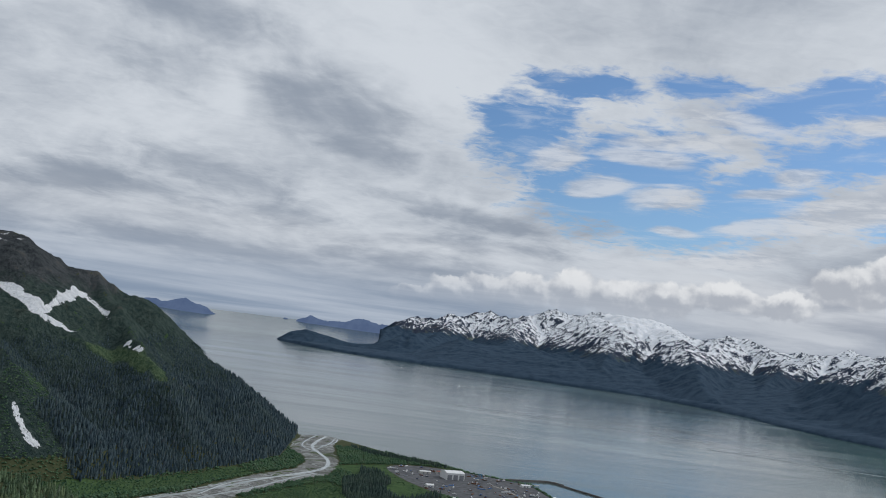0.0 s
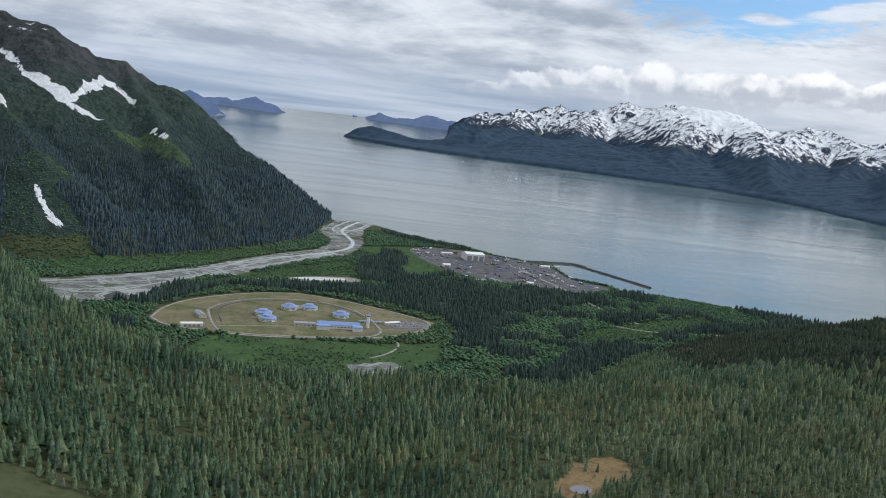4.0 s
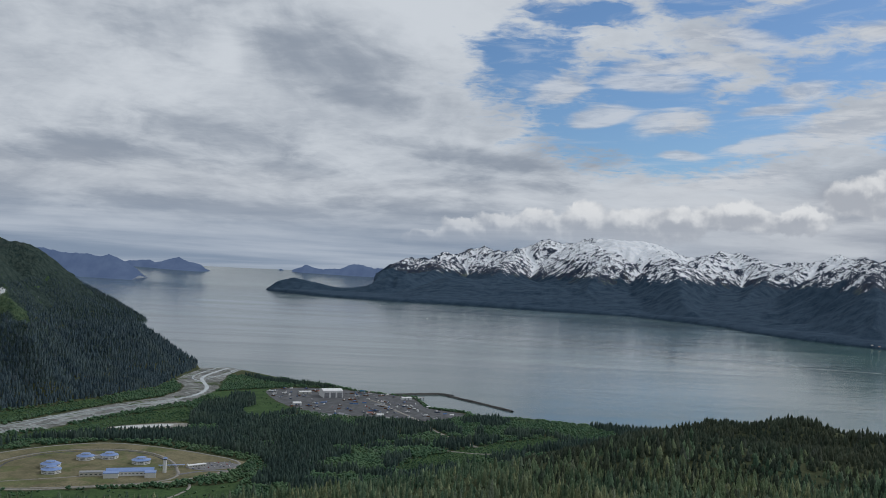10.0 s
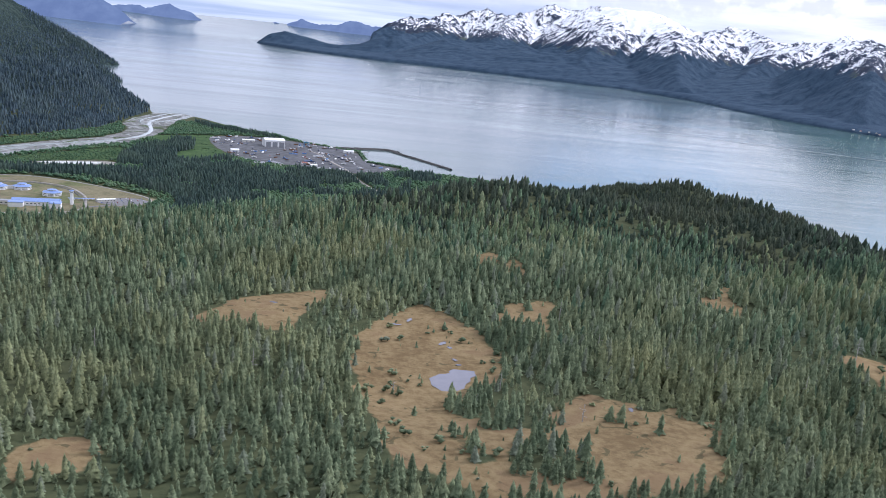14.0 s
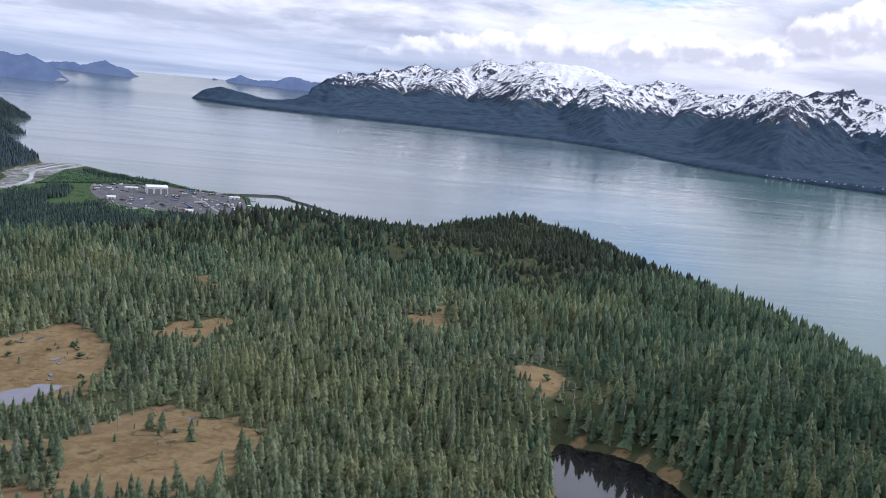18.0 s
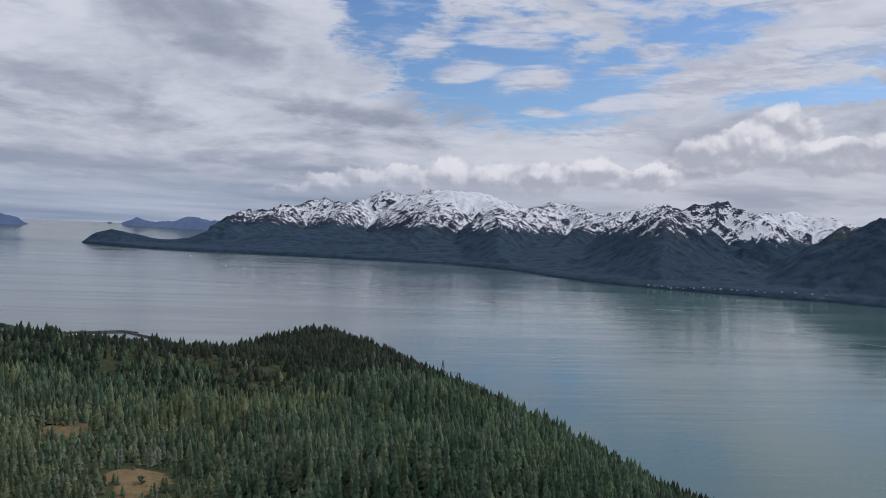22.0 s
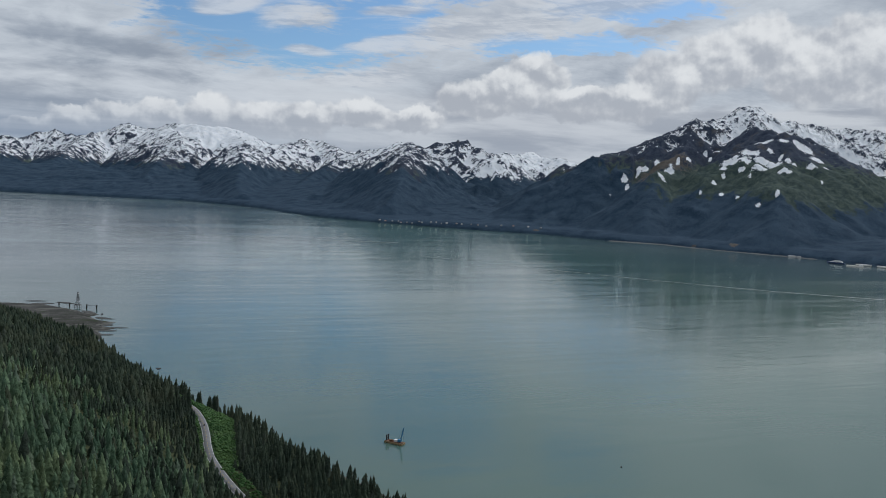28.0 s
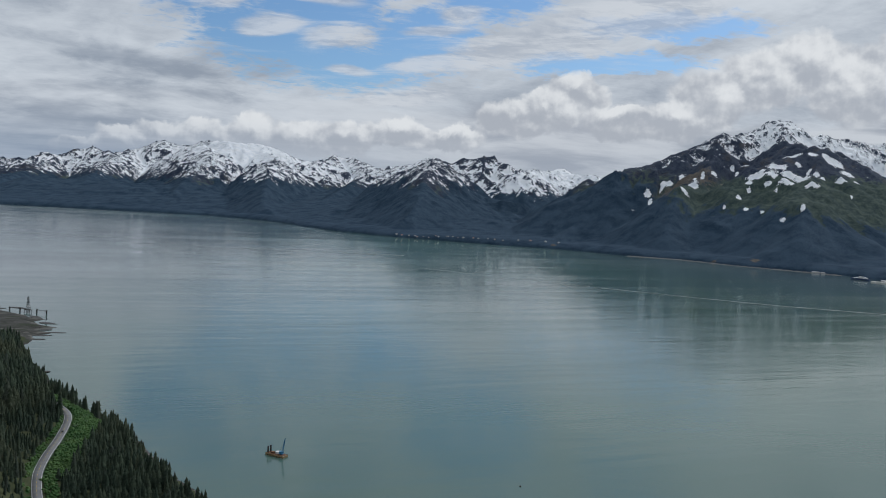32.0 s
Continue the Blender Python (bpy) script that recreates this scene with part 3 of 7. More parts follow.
def inside(x, y, pts):
    hit = np.zeros(np.shape(x), bool)
    for (ax, ay), (bx, by) in zip(pts, pts[1:] + pts[:1]):
        if ay != by:
            hit ^= ((ay > y) != (by > y)) & (x < (bx - ax) * (y - ay) / (by - ay) + ax)
    return hit


def ridges(x, y, crests):
    """The height of a range: crest lines of (x, y, z), falling off on both sides by their slope."""
    best = np.full(np.shape(x), -400.0)
    for slope, pts in crests:
        for (ax, ay, az), (bx, by, bz) in zip(pts[:-1], pts[1:]):
            dx, dy = bx - ax, by - ay
            s = np.clip(((x - ax) * dx + (y - ay) * dy) / (dx * dx + dy * dy), 0, 1)
            best = np.maximum(best, az + (bz - az) * s - slope * np.hypot(x - ax - s * dx, y - ay - s * dy))
    return best


def soft_min(a, b, k):
    h = np.clip(0.5 + 0.5 * (b - a) / k, 0, 1)
    return b + (a - b) * h - k * h * (1 - h)


def bell(x, y, cx, cy, r):
    return np.exp(-((x - cx) ** 2 + (y - cy) ** 2) / (r * r))


def area(x, y, pts):
    return np.where(inside(x, y, pts), 1, -1) * to_line(x, y, pts + pts[:1])


COAST = [(-3200, 3500), (-1500, 3450), (-800, 3330), (-520, 3180), (-419, 3140), (-340, 3205), (-238, 3119), (-121, 3002), (-54, 2915), (85, 2845), (180, 2749), (271, 2705),
         (356, 2672), (378, 2600), (408, 2473), (516, 2433), (540, 2366), (646, 2367), (732, 2346), (828, 2311), (923, 2285), (1045, 2222), (1175, 2175), (1232, 2150), (1288, 2070),
         (1296, 2040), (1328, 2012), (1308, 1986), (1322, 1943), (1354, 1907), (1320, 1880), (1350, 1846), (1316, 1815), (1323, 1787), (1312, 1700), (1340, 1560), (1362, 1465), (1380, 1386), (1425, 1250), (1470, 1128), (1494, 1007), (1528, 920), (1560, 800), (1620, 600), (1700, 300), (1850, -600)]
LAND = COAST + [(1850, -1500), (-3200, -1500)]
HILL_FOOT = [(-1600, 1000), (-900, 1150), (-500, 1230), (-200, 1250), (100, 1200), (300, 1330), (450, 1600), (650, 1880), (900, 2080), (1080, 2080), (1200, 1960), (1285, 1790), (1330, 1700)]
MOUNT_FOOT = [(-430, 3080), (-400, 2600), (-480, 2340), (-560, 2180), (-660, 2010), (-800, 1820), (-1000, 1640), (-1600, 1350)]
FLAT = HILL_FOOT + [(1600, 2400), (0, 3700), (-480, 3300)] + MOUNT_FOOT
MOUNT = [(0.62, [(-2600, 2500, 1050), (-2100, 2750, 660), (-1725, 2832, 585), (-1635, 2846, 603), (-1540, 2838, 580), (-1387, 2830, 562), (-1293, 2850, 490), (-1175, 2950, 462), (-1021, 2990, 405), (-923, 3050, 350),
                 (-845, 3060, 262), (-783, 3070, 240), (-672, 3080, 165), (-554, 3060, 95), (-459, 3040, 25), (-406, 3020, 0)]),
         (0.75, [(-2100, 2750, 680), (-1750, 2500, 560), (-1300, 2260, 400), (-927, 2030, 195), (-790, 1910, 50)]),
         (0.75, [(-1175, 2950, 472), (-980, 2700, 350), (-790, 2500, 220), (-600, 2310, 80)]),
         (0.7, [(-2600, 2500, 1050), (-2300, 2100, 800), (-1500, 1900, 420), (-1150, 1750, 180)])]
LAKE = [(886, 520), (895, 542), (914, 534), (930, 527), (940, 513), (946, 491), (948, 455), (946, 433), (923, 429), (905, 425), (883, 427), (877, 454), (881, 471), (884, 499)]
LAKE_Z, FLAT_Z = 173.0, 6.0
POND = [(618, 498), (622, 508), (629, 511), (630, 519), (635, 518), (645, 518), (639, 501), (635, 488), (626, 485)]
BOGS = [[(576, 510), (585, 459), (604, 409), (612, 389), (630, 379), (644, 364), (683, 370), (694, 380), (710, 383), (731, 388), (746, 420), (745, 438), (731, 469), (713, 482), (693, 500), (675, 439), (643, 434), (624, 476), (594, 506)],
        [(669, 739), (681, 743), (685, 698), (676, 695)], [(685, 632), (692, 644), (697, 611), (691, 590)], [(831, 734), (848, 755), (839, 705), (827, 698)], [(870, 591), (891, 602), (894, 572), (882, 577)],
        [(595, 436), (583, 469), (578, 505), (576, 545), (582, 575), (595, 603), (608, 624), (630, 600), (650, 571), (660, 542), (660, 512), (648, 490), (631, 479), (627, 462), (630, 453), (643, 438), (652, 423), (647, 412), (644, 402), (656, 395), (668, 386), (643, 376), (628, 392), (612, 400), (602, 412)],
        [(673, 448), (686, 477), (692, 506), (701, 486), (716, 479), (726, 468), (737, 477), (748, 446), (741, 426), (726, 414), (716, 420), (712, 409), (693, 411), (687, 430)], [(665, 386), (694, 408), (717, 416), (714, 402), (684, 390), (675, 381)],
        [(484, 540), (498, 595), (541, 634), (556, 625), (545, 590), (536, 528), (515, 552)],
        [(405, 395), (440, 410), (452, 390), (446, 352), (415, 345)], [(474, 375), (496, 387), (500, 362), (480, 345)],
        [(877, 600), (905, 608), (902, 568), (887, 562)], [(645, 758), (662, 778), (672, 760), (655, 742)], [(672, 606), (684, 640), (692, 622)],
        [(826, 690), (846, 756), (854, 748), (836, 690)], [(500, 330), (560, 352), (600, 340), (580, 300), (510, 290)], [(350, 460), (368, 478), (380, 462)], [(230, 520), (234, 550), (243, 568), (258, 586), (274, 598), (284, 588), (278, 560), (263, 542), (256, 520), (240, 512)], [(868, 392), (868, 421), (884, 425), (905, 420), (930, 425), (955, 424), (952, 392)], [(665, 699), (682, 701), (685, 729), (667, 731)], [(679, 620), (696, 622), (699, 650), (681, 652)], [(813, 676), (830, 678), (833, 706), (815, 708)], [(648, 724), (665, 726), (668, 754), (650, 756)], [(662, 609), (679, 611), (682, 639), (664, 641)], [(735, 431), (752, 433), (755, 461), (737, 463)], [(820, 658), (837, 660), (840, 688), (822, 690)]]
ISLES = [[(627, 468), (633, 481), (646, 499), (666, 519), (690, 509), (683, 461), (665, 441), (644, 438)], [(652, 390), (652, 412), (667, 429), (679, 421), (691, 392), (687, 386), (664, 380)], [(634, 399), (632, 411), (640, 412), (645, 395)]]   # trees that stand in the bog
PLATEAU_HILLS = [(880, 1680, -36, 115), (1090, 1000, -6, 70), (697, 1053, 21, 150), (700, 720, 12, 90), (995, 545, 14, 60), (935, 860, -16, 90), (905, 480, -24, 75), (965, 1400, 35, 100), (848, 1370, -19, 75), (845, 1560, -22, 75), (1080, 1260, 36, 110), (745, 930, 6, 90), (1050, 830, 12, 90), (620, 500, 3, 140)]


FLANK_AT, FLANK = [-60, 0, 10, 30, 80, 115, 135, 170, 250, 350, 450, 800], [-20, 0, 3, 11, 20, 24, 30, 74, 109, 161, 205, 330]
FLANK_Y, FLANK_LIFT = [450, 650, 850, 1100, 1400], [-23, -23, -1, 5, 18]


ROAD = [(1330, 1420), (1352, 1330), (1376, 1262), (1394, 1215), (1400, 1180), (1399, 1124), (1394, 1062), (1388, 1018), (1384, 971), (1384, 930), (1390, 860), (1408, 760), (1445, 600), (1500, 380)]


def land_height(x, y):
    """Bare ground of the near shore."""
    signed = np.where(inside(x, y, LAND), 1, -1) * to_line(x, y, COAST)
    flat = inside(x, y, FLAT)
    up = to_line(x, y, HILL_FOOT)
    plain = 192 - 52 * np.clip((y - 1000) / 350, 0, 1) + np.interp(x, [-2000, -1000, -414, -330, -270, -200, -150, -100, 0, 100], [300, 140, 55, 48, 51, 48, 49, 44, 18, 0]) + np.clip((650 - y) * 0.06, 0, 60)
    for cx, cy, h, r in PLATEAU_HILLS:
        plain = plain + h * bell(x, y, cx, cy, r)
    rough = (fbm(x, y, 120, 4) - 0.5) * 14
    level = np.clip(sum(bell(x, y, *b) for b in ((620, 500, 90), (900, 490, 70), (690, 450, 70))), 0, 1)
    plain = plain + rough * (1 - level)
    lean = np.interp(x, [-400, -336, -237, -110, 0, 104, 221, 333, 450], [0.7, 0.69, 0.47, 0.36, 0.37, 0.44, 0.46, 0.47, 0.5])
    hill = soft_min(plain, FLAT_Z + up * lean * (0.55 + 0.45 * np.clip(up / 600, 0, 1.2)), 30)
    hill = soft_min(hill, np.interp(signed, FLANK_AT, FLANK) + np.interp(y, FLANK_Y, FLANK_LIFT) * np.clip(signed / 300, 0, 1), 14)
    side = x < np.interp(y, [1350, 1640, 1820, 2010, 2180, 2340, 2600, 3080, 3600], [-1600, -1000, -800, -660, -560, -480, -400, -430, -430])
    rise = to_line(x, y, MOUNT_FOOT)
    crag = (fbm(x, y, 260, 5, 3.0, True) - 0.55) * 90
    peak = ridges(x, y, MOUNT) + crag * np.clip(rise / 300, 0, 1)
    mount = np.maximum(soft_min(peak, FLAT_Z + rise * 0.85, 30), FLAT_Z + np.minimum(rise * 0.35, 60))
    mount = np.where(signed < 250, np.minimum(mount, np.maximum(signed, -20) * 0.9), mount)
    shore = np.interp(signed, [-80, -12, 0, 25], [-20, -3, 0.4, FLAT_Z])
    z = np.where(flat, shore, np.where(side & (y > 1250), mount, hill))
    pool = area(x, y, LAKE)
    z = np.where((x > 820) & (x < 1010) & (y > 325) & (y < 610), np.minimum(z, LAKE_Z - 1.2 + np.maximum(0, 1.5 - pool) * np.where(-pool > 9, 0.75, 0.42) * (1 - 0.72 * np.clip((432 - y) / 12, 0, 1) * np.clip((72 - np.abs(x - 912)) / 28, 0, 1))), z)
    even = np.clip(bell(x, y, 625, 520, 75) * 1.7, 0, 1)
    z = z * (1 - even) + 195.6 * even
    z = np.where(area(x, y, POND) > -2, 195.0, z)
    off = to_line(x, y, ROAD[2:])
    z = np.where((off < 60) & (y > 620) & (y < 1290), np.minimum(z, 27 + np.maximum(off - 9, 0) * 0.9), z)
    even = np.clip(bell(x, y, 252, 545, 42) * 1.7, 0, 1)
    z = z * (1 - even) + 196.5 * even
    return z


def sheet(name, xs, ys, height, mat, masks=None, keep=None):
    """A grid of ground; masks are numbers on its points."""
    gx, gy = np.meshgrid(xs, ys)
    z = height(gx, gy)
    w, h = len(xs), len(ys)
    co = np.stack([gx, gy, z], -1).reshape(-1, 3) * K
    i = np.arange(w * h).reshape(h, w)
    quads = np.stack([i[:-1, :-1], i[:-1, 1:], i[1:, 1:], i[1:, :-1]], -1).reshape(-1, 4)
    if keep is not None:
        quads = quads[keep(gx, gy, z).reshape(-1)[quads].any(1)]
    ob = from_arrays(name, co, quads, mat, scale=1.0)
    for key, f in (masks or {}).items():
        a = ob.data.attributes.new(key, "FLOAT", "POINT")
        a.data.foreach_set("value", np.ascontiguousarray(np.broadcast_to(f(gx, gy, z), gx.shape), dtype=np.float32).ravel())
    ob.data.polygons.foreach_set("use_smooth", np.ones(len(quads), bool))
    return ob


def from_arrays(name, co, faces, mat, scale=None, parent=None):
    """A mesh from arrays of corners and of three- or four-sided faces."""
    faces = np.asarray(faces)
    me = bpy.data.meshes.new(name)
    k = faces.shape[1]
    me.vertices.add(len(co))
    me.vertices.foreach_set("co", np.ascontiguousarray(np.asarray(co, np.float64) * (K if scale is None else scale), dtype=np.float32).ravel())
    me.loops.add(faces.size)
    me.loops.foreach_set("vertex_index", faces.ravel().astype(np.int32))
    me.polygons.add(len(faces))
    me.polygons.foreach_set("loop_start", np.arange(0, faces.size, k, dtype=np.int32))
    me.update(calc_edges=True)
    me.materials.append(mat)
    ob = new(name, me)
    ob.parent = parent
    return ob


def blend(d, width):
    """1 inside, 0 outside, over the given width."""
    return np.clip(0.5 + d / width, 0, 1)


RIVER = [(-1500, 1280), (-900, 1520), (-700, 1690), (-630, 1775), (-572, 1850), (-507, 1960), (-473, 2105), (-404, 2285), (-330, 2440), (-320, 2560), (-350, 2680), (-400, 2760), (-420, 2900), (-415, 3120),
         (-340, 3190), (-280, 3140), (-285, 2960), (-265, 2800), (-235, 2640), (-228, 2500), (-236, 2395), (-326, 2205), (-400, 2000), (-395, 1960), (-470, 1870), (-501, 1747), (-495, 1605), (-556, 1535), (-594, 1510), (-800, 1390), (-1450, 1170)]
OVAL = [(-422, 1479), (-434, 1566), (-409, 1662), (-334, 1765), (-239, 1826), (-136, 1808), (-33, 1768), (72, 1710), (56, 1625), (-22, 1528), (-122, 1484), (-213, 1444), (-290, 1438), (-380, 1440)]
YARD_EDGE = [(-97, 2665), (-57, 2523), (56, 2330), (150, 2265), (269, 2258), (400, 2232), (500, 2345), (500, 2400), (392, 2443), (352, 2640), (232, 2700), (80, 2752), (-20, 2740)]
PAD = [(-40, 1350), (30, 1398), (50, 1375), (24, 1270), (-5, 1262)]
GREENS = [[(-250, 2560), (-90, 2700), (-55, 2520), (50, 2330), (0, 2200), (-120, 2260), (-150, 2420)], [(-300, 1290), (-290, 1420), (0, 1500), (100, 1560), (110, 1440), (0, 1255), (-150, 1245)],
          [(-650, 1600), (-520, 1640), (-400, 1950), (-230, 2300), (-90, 2130), (-200, 2080), (-330, 1960), (-450, 1720)], [(350, 1680), (430, 1720), (720, 2050), (700, 2120), (560, 2000), (380, 1800)],
          [(-800, 1850), (-640, 2030), (-540, 2200), (-480, 2350), (-410, 2300), (-500, 2080), (-600, 1880), (-750, 1720)], [(1375, 1260), (1420, 1245), (1440, 1150), (1425, 1060), (1405, 940), (1372, 940), (1383, 1060), (1396, 1150)],
          [(-60, 2905), (150, 2745), (120, 2730), (-60, 2850), (-200, 2950), (-190, 3020)]]
CUT = GREENS[5]


def many(x, y, polys):
    best = np.full(np.shape(x), -1e9)
    for pts in polys:
        best = np.maximum(best, area(x, y, pts))
    return best


def bog_depth(x, y):
    """How far inside a clearing, with a ragged rim."""
    return np.minimum(many(x, y, BOGS), 3 - many(x, y, ISLES)) + (fbm(x, y, 20, 3, 15.0) - 0.5) * 15


DELTA = [(1130, 2090), (1150, 2190), (1250, 2170), (1300, 2080), (1335, 1940), (1335, 1780), (1290, 1790), (1215, 1950)]
ground = tagged(sheet("ground", np.arange(-2000, 1860, 9.5), np.arange(-400, 3500, 9.5), land_height, GROUND, {
    "bog": lambda x, y, z: np.maximum(blend(bog_depth(x, y), 12), np.clip(1.0 - np.abs(area(x, y, LAKE) + 2.5) / np.where((x > 886) & (y > 470), 6.0, 3.0), 0, 1)),
    "grass": lambda x, y, z: np.maximum(blend(many(x, y, GREENS), 30), (x < -430) * (y > 1500) * np.clip(1 - np.abs(z - 300) / 150, 0, 1) * 0.95),
    "lawn": lambda x, y, z: np.maximum(blend(area(x, y, OVAL), 12), blend(area(x, y, PAD), 12) * 0.4),
    "gravel": lambda x, y, z: np.maximum(blend(area(x, y, RIVER), 24), blend(area(x, y, PAD), 14)),
    "shingle": lambda x, y, z: np.maximum(np.maximum(((z < 4.5) & (y > 2150)).astype(float), ((z < 2.5)).astype(float)), blend(area(x, y, DELTA), 20)),
}, keep=lambda x, y, z: z > -14), "wooded hill, boggy clearings and flat valley floor beside the bay", "ground", kind="structure")

# ---------------------------------------------------------------- left mountain skin above the woods
def mount_top(x, y):
    return land_height(x, y) + 1.5


MEADOWS = [[(-1118, 2514), (-1027, 2522), (-943, 2585), (-819, 2544), (-750, 2510), (-690, 2420), (-756, 2435), (-872, 2506), (-979, 2503), (-1070, 2500)]]
BRUSH = [(-1010, 2000), (-960, 2110), (-925, 2130), (-870, 2063), (-889, 1986), (-800, 1960), (-720, 1900), (-640, 1860), (-700, 1790), (-900, 1790)]
SNOW_BEDS = [[(-1475, 2671), (-1402, 2663), (-1337, 2616), (-1275, 2605), (-1223, 2581), (-1154, 2557), (-1154, 2627), (-1171, 2763), (-1150, 2832), (-1126, 2806), (-1120, 2658), (-1130, 2605), (-1135, 2526), (-1102, 2555), (-1041, 2555), (-1075, 2524), (-1133, 2507), (-1193, 2512), (-1261, 2551), (-1364, 2622)],
             [(-1100, 2722), (-1083, 2755), (-1014, 2667), (-975, 2647), (-992, 2659), (-1073, 2779), (-1129, 2834)], [(-1570, 2605), (-1523, 2594), (-1398, 2413), (-1387, 2379), (-1370, 2330), (-1480, 2500)], [(-1387, 2385), (-1350, 2430), (-1240, 2250), (-1330, 2380)],
             [(-1353, 2464), (-1315, 2444), (-1260, 2423), (-1190, 2290), (-1307, 2420)], [(-942, 2618), (-885, 2572), (-828, 2548), (-848, 2531), (-902, 2562)],
             [(-940, 1985), (-905, 1968), (-859, 1940), (-815, 1930), (-825, 1895), (-870, 1905), (-910, 1940)], [(-870, 2800), (-845, 2790), (-860, 2770)], [(-820, 2740), (-800, 2720), (-815, 2712)]]
mountain_near = tagged(sheet("mountain_near", np.arange(-2000, -395, 9.0), np.arange(1500, 3300, 9.0), mount_top, ROCK, {
    "gully": lambda x, y, z: np.maximum(blend(many(x, y, SNOW_BEDS) + 1, 38) * 1.95 - 1.05, -1.05),
    "snowline": lambda x, y, z: 150.0 - 104 * blend(many(x, y, SNOW_BEDS), 26),
    "meadow": lambda x, y, z: np.maximum(0.8 * blend(many(x, y, MEADOWS) - 2, 50), 0.25 * blend(area(x, y, BRUSH), 40)),
    "green": lambda x, y, z: 12 + 12 * (fbm(x, y, 300, 3, 9.0) - 0.5),
}, keep=lambda x, y, z: (z > 60) & (x < -430)), "dark craggy mountain with gully snow above a spruce forest", "mountain", kind="structure")

# ---------------------------------------------------------------- the far shore
WEST_SHORE = [(-2420, 13950), (-2400, 13400), (-2260, 12900), (-1900, 12350), (-1516, 11700), (-900, 11150), (-300, 10820), (420, 10650), (1239, 10170), (1801, 9820), (2459, 9560), (2815, 8600), (3009, 7950), (3000, 7400), (3143, 6591), (3390, 6030),
              (3673, 5638), (3933, 5290), (4210, 5030), (4358, 4587), (4602, 4340), (4678, 3959), (4817, 3685), (4920, 3420), (4900, 3150), (5150, 2600), (5600, 1500)]
WEST_LAND = WEST_SHORE + [(14000, 1500), (14000, 24000), (-1500, 24000), (-1000, 16600), (-1250, 14700), (-1900, 14300), (-2380, 14050)]
WEST = [(0.52, [(-964, 16300, 130), (-900, 17300, 340), (-450, 18300, 660), (42, 18100, 640), (320, 18450, 800), (560, 18500, 750), (1000, 18700, 965), (1234, 18700, 975), (1561, 18000, 860),
                (2036, 18000, 1030), (2500, 17750, 1165), (2865, 17500, 1070), (3111, 17200, 1150), (3473, 16000, 1150), (4014, 16000, 1145), (4343, 16000, 1070), (4675, 16000, 930), (5007, 16000, 845), (5319, 15200, 965)]), (0.5, [(4014, 16000, 1080), (4200, 14500, 830), (4290, 13400, 690)]),
        (0.55, [(3111, 17200, 1140), (2937, 13211, 760), (2500, 11900, 420), (2250, 11100, 240), (2300, 10100, 80)]), (0.55, [(4200, 14500, 795), (3650, 12400, 710), (3250, 10500, 420), (2950, 9000, 130)]),
        (0.5, [(2036, 18000, 1030), (1600, 16300, 690), (1250, 14000, 400), (900, 12200, 200), (700, 11400, 60)]), (0.5, [(560, 18500, 750), (200, 16500, 430), (-100, 14200, 260), (-200, 12400, 90)]),
        (0.55, [(4290, 13400, 680), (5319, 15200, 965), (5546, 15100, 980), (5923, 15000, 730), (6454, 14900, 840)]), (0.55, [(5546, 15100, 980), (5608, 14000, 720), (5515, 12000, 735), (5770, 12000, 860), (5702, 11000, 735), (5100, 9800, 740)]),
        (0.55, [(5515, 12000, 735), (4500, 11000, 480), (3700, 9600, 200), (3200, 8300, 50)]), (0.6, [(5072, 9800, 745), (5634, 9730, 858), (5776, 9500, 725), (5847, 9000, 660), (5700, 8600, 420)]),
        (0.58, [(5072, 9800, 745), (4700, 8900, 690), (4410, 8133, 590), (3950, 7200, 330), (3600, 6500, 120)]), (0.5, [(5776, 9500, 725), (6500, 10500, 700), (8426, 12500, 860), (8457, 11500, 725), (8000, 10500, 640)]),
        (0.6, [(4950, 6100, 400), (5227, 6000, 540), (5498, 6000, 615), (5774, 6000, 720), (6059, 6000, 815), (6231, 6000, 900), (6534, 6000, 965), (6714, 6000, 1020), (6855, 6000, 1085), (6990, 6000, 1070), (7321, 6000, 1000), (7438, 5900, 900), (7500, 4900, 560)]),
        (0.6, [(6855, 6000, 1000), (6420, 5450, 840), (6299, 5000, 800)]), (0.55, [(5500, 4850, 420), (5755, 5000, 600), (6050, 5000, 725), (6299, 5000, 800), (6450, 5000, 760), (6720, 5000, 540)]),
        (0.62, [(6231, 6000, 900), (5700, 5500, 600), (5168, 5131, 400), (4750, 4700, 150)]), (0.58, [(6299, 5000, 800), (5900, 4600, 560), (5500, 4300, 400), (5050, 3900, 180)]),
        (0.5, [(7321, 6000, 960), (9352, 7500, 1160), (9201, 7000, 1085), (9500, 5000, 900)]), (0.5, [(5549, 6500, 556), (4900, 5900, 220), (4400, 5400, 60)]),
        (0.42, [(-2230, 13250, 120), (-2171, 13200, 150), (-1939, 13200, 205), (-1780, 13200, 190), (-1619, 13200, 162), (-1295, 13200, 95), (-1135, 13200, 92), (-815, 13200, 140), (-499, 13300, 282), (-338, 13400, 330), (-200, 16000, 320), (200, 16500, 430)])]


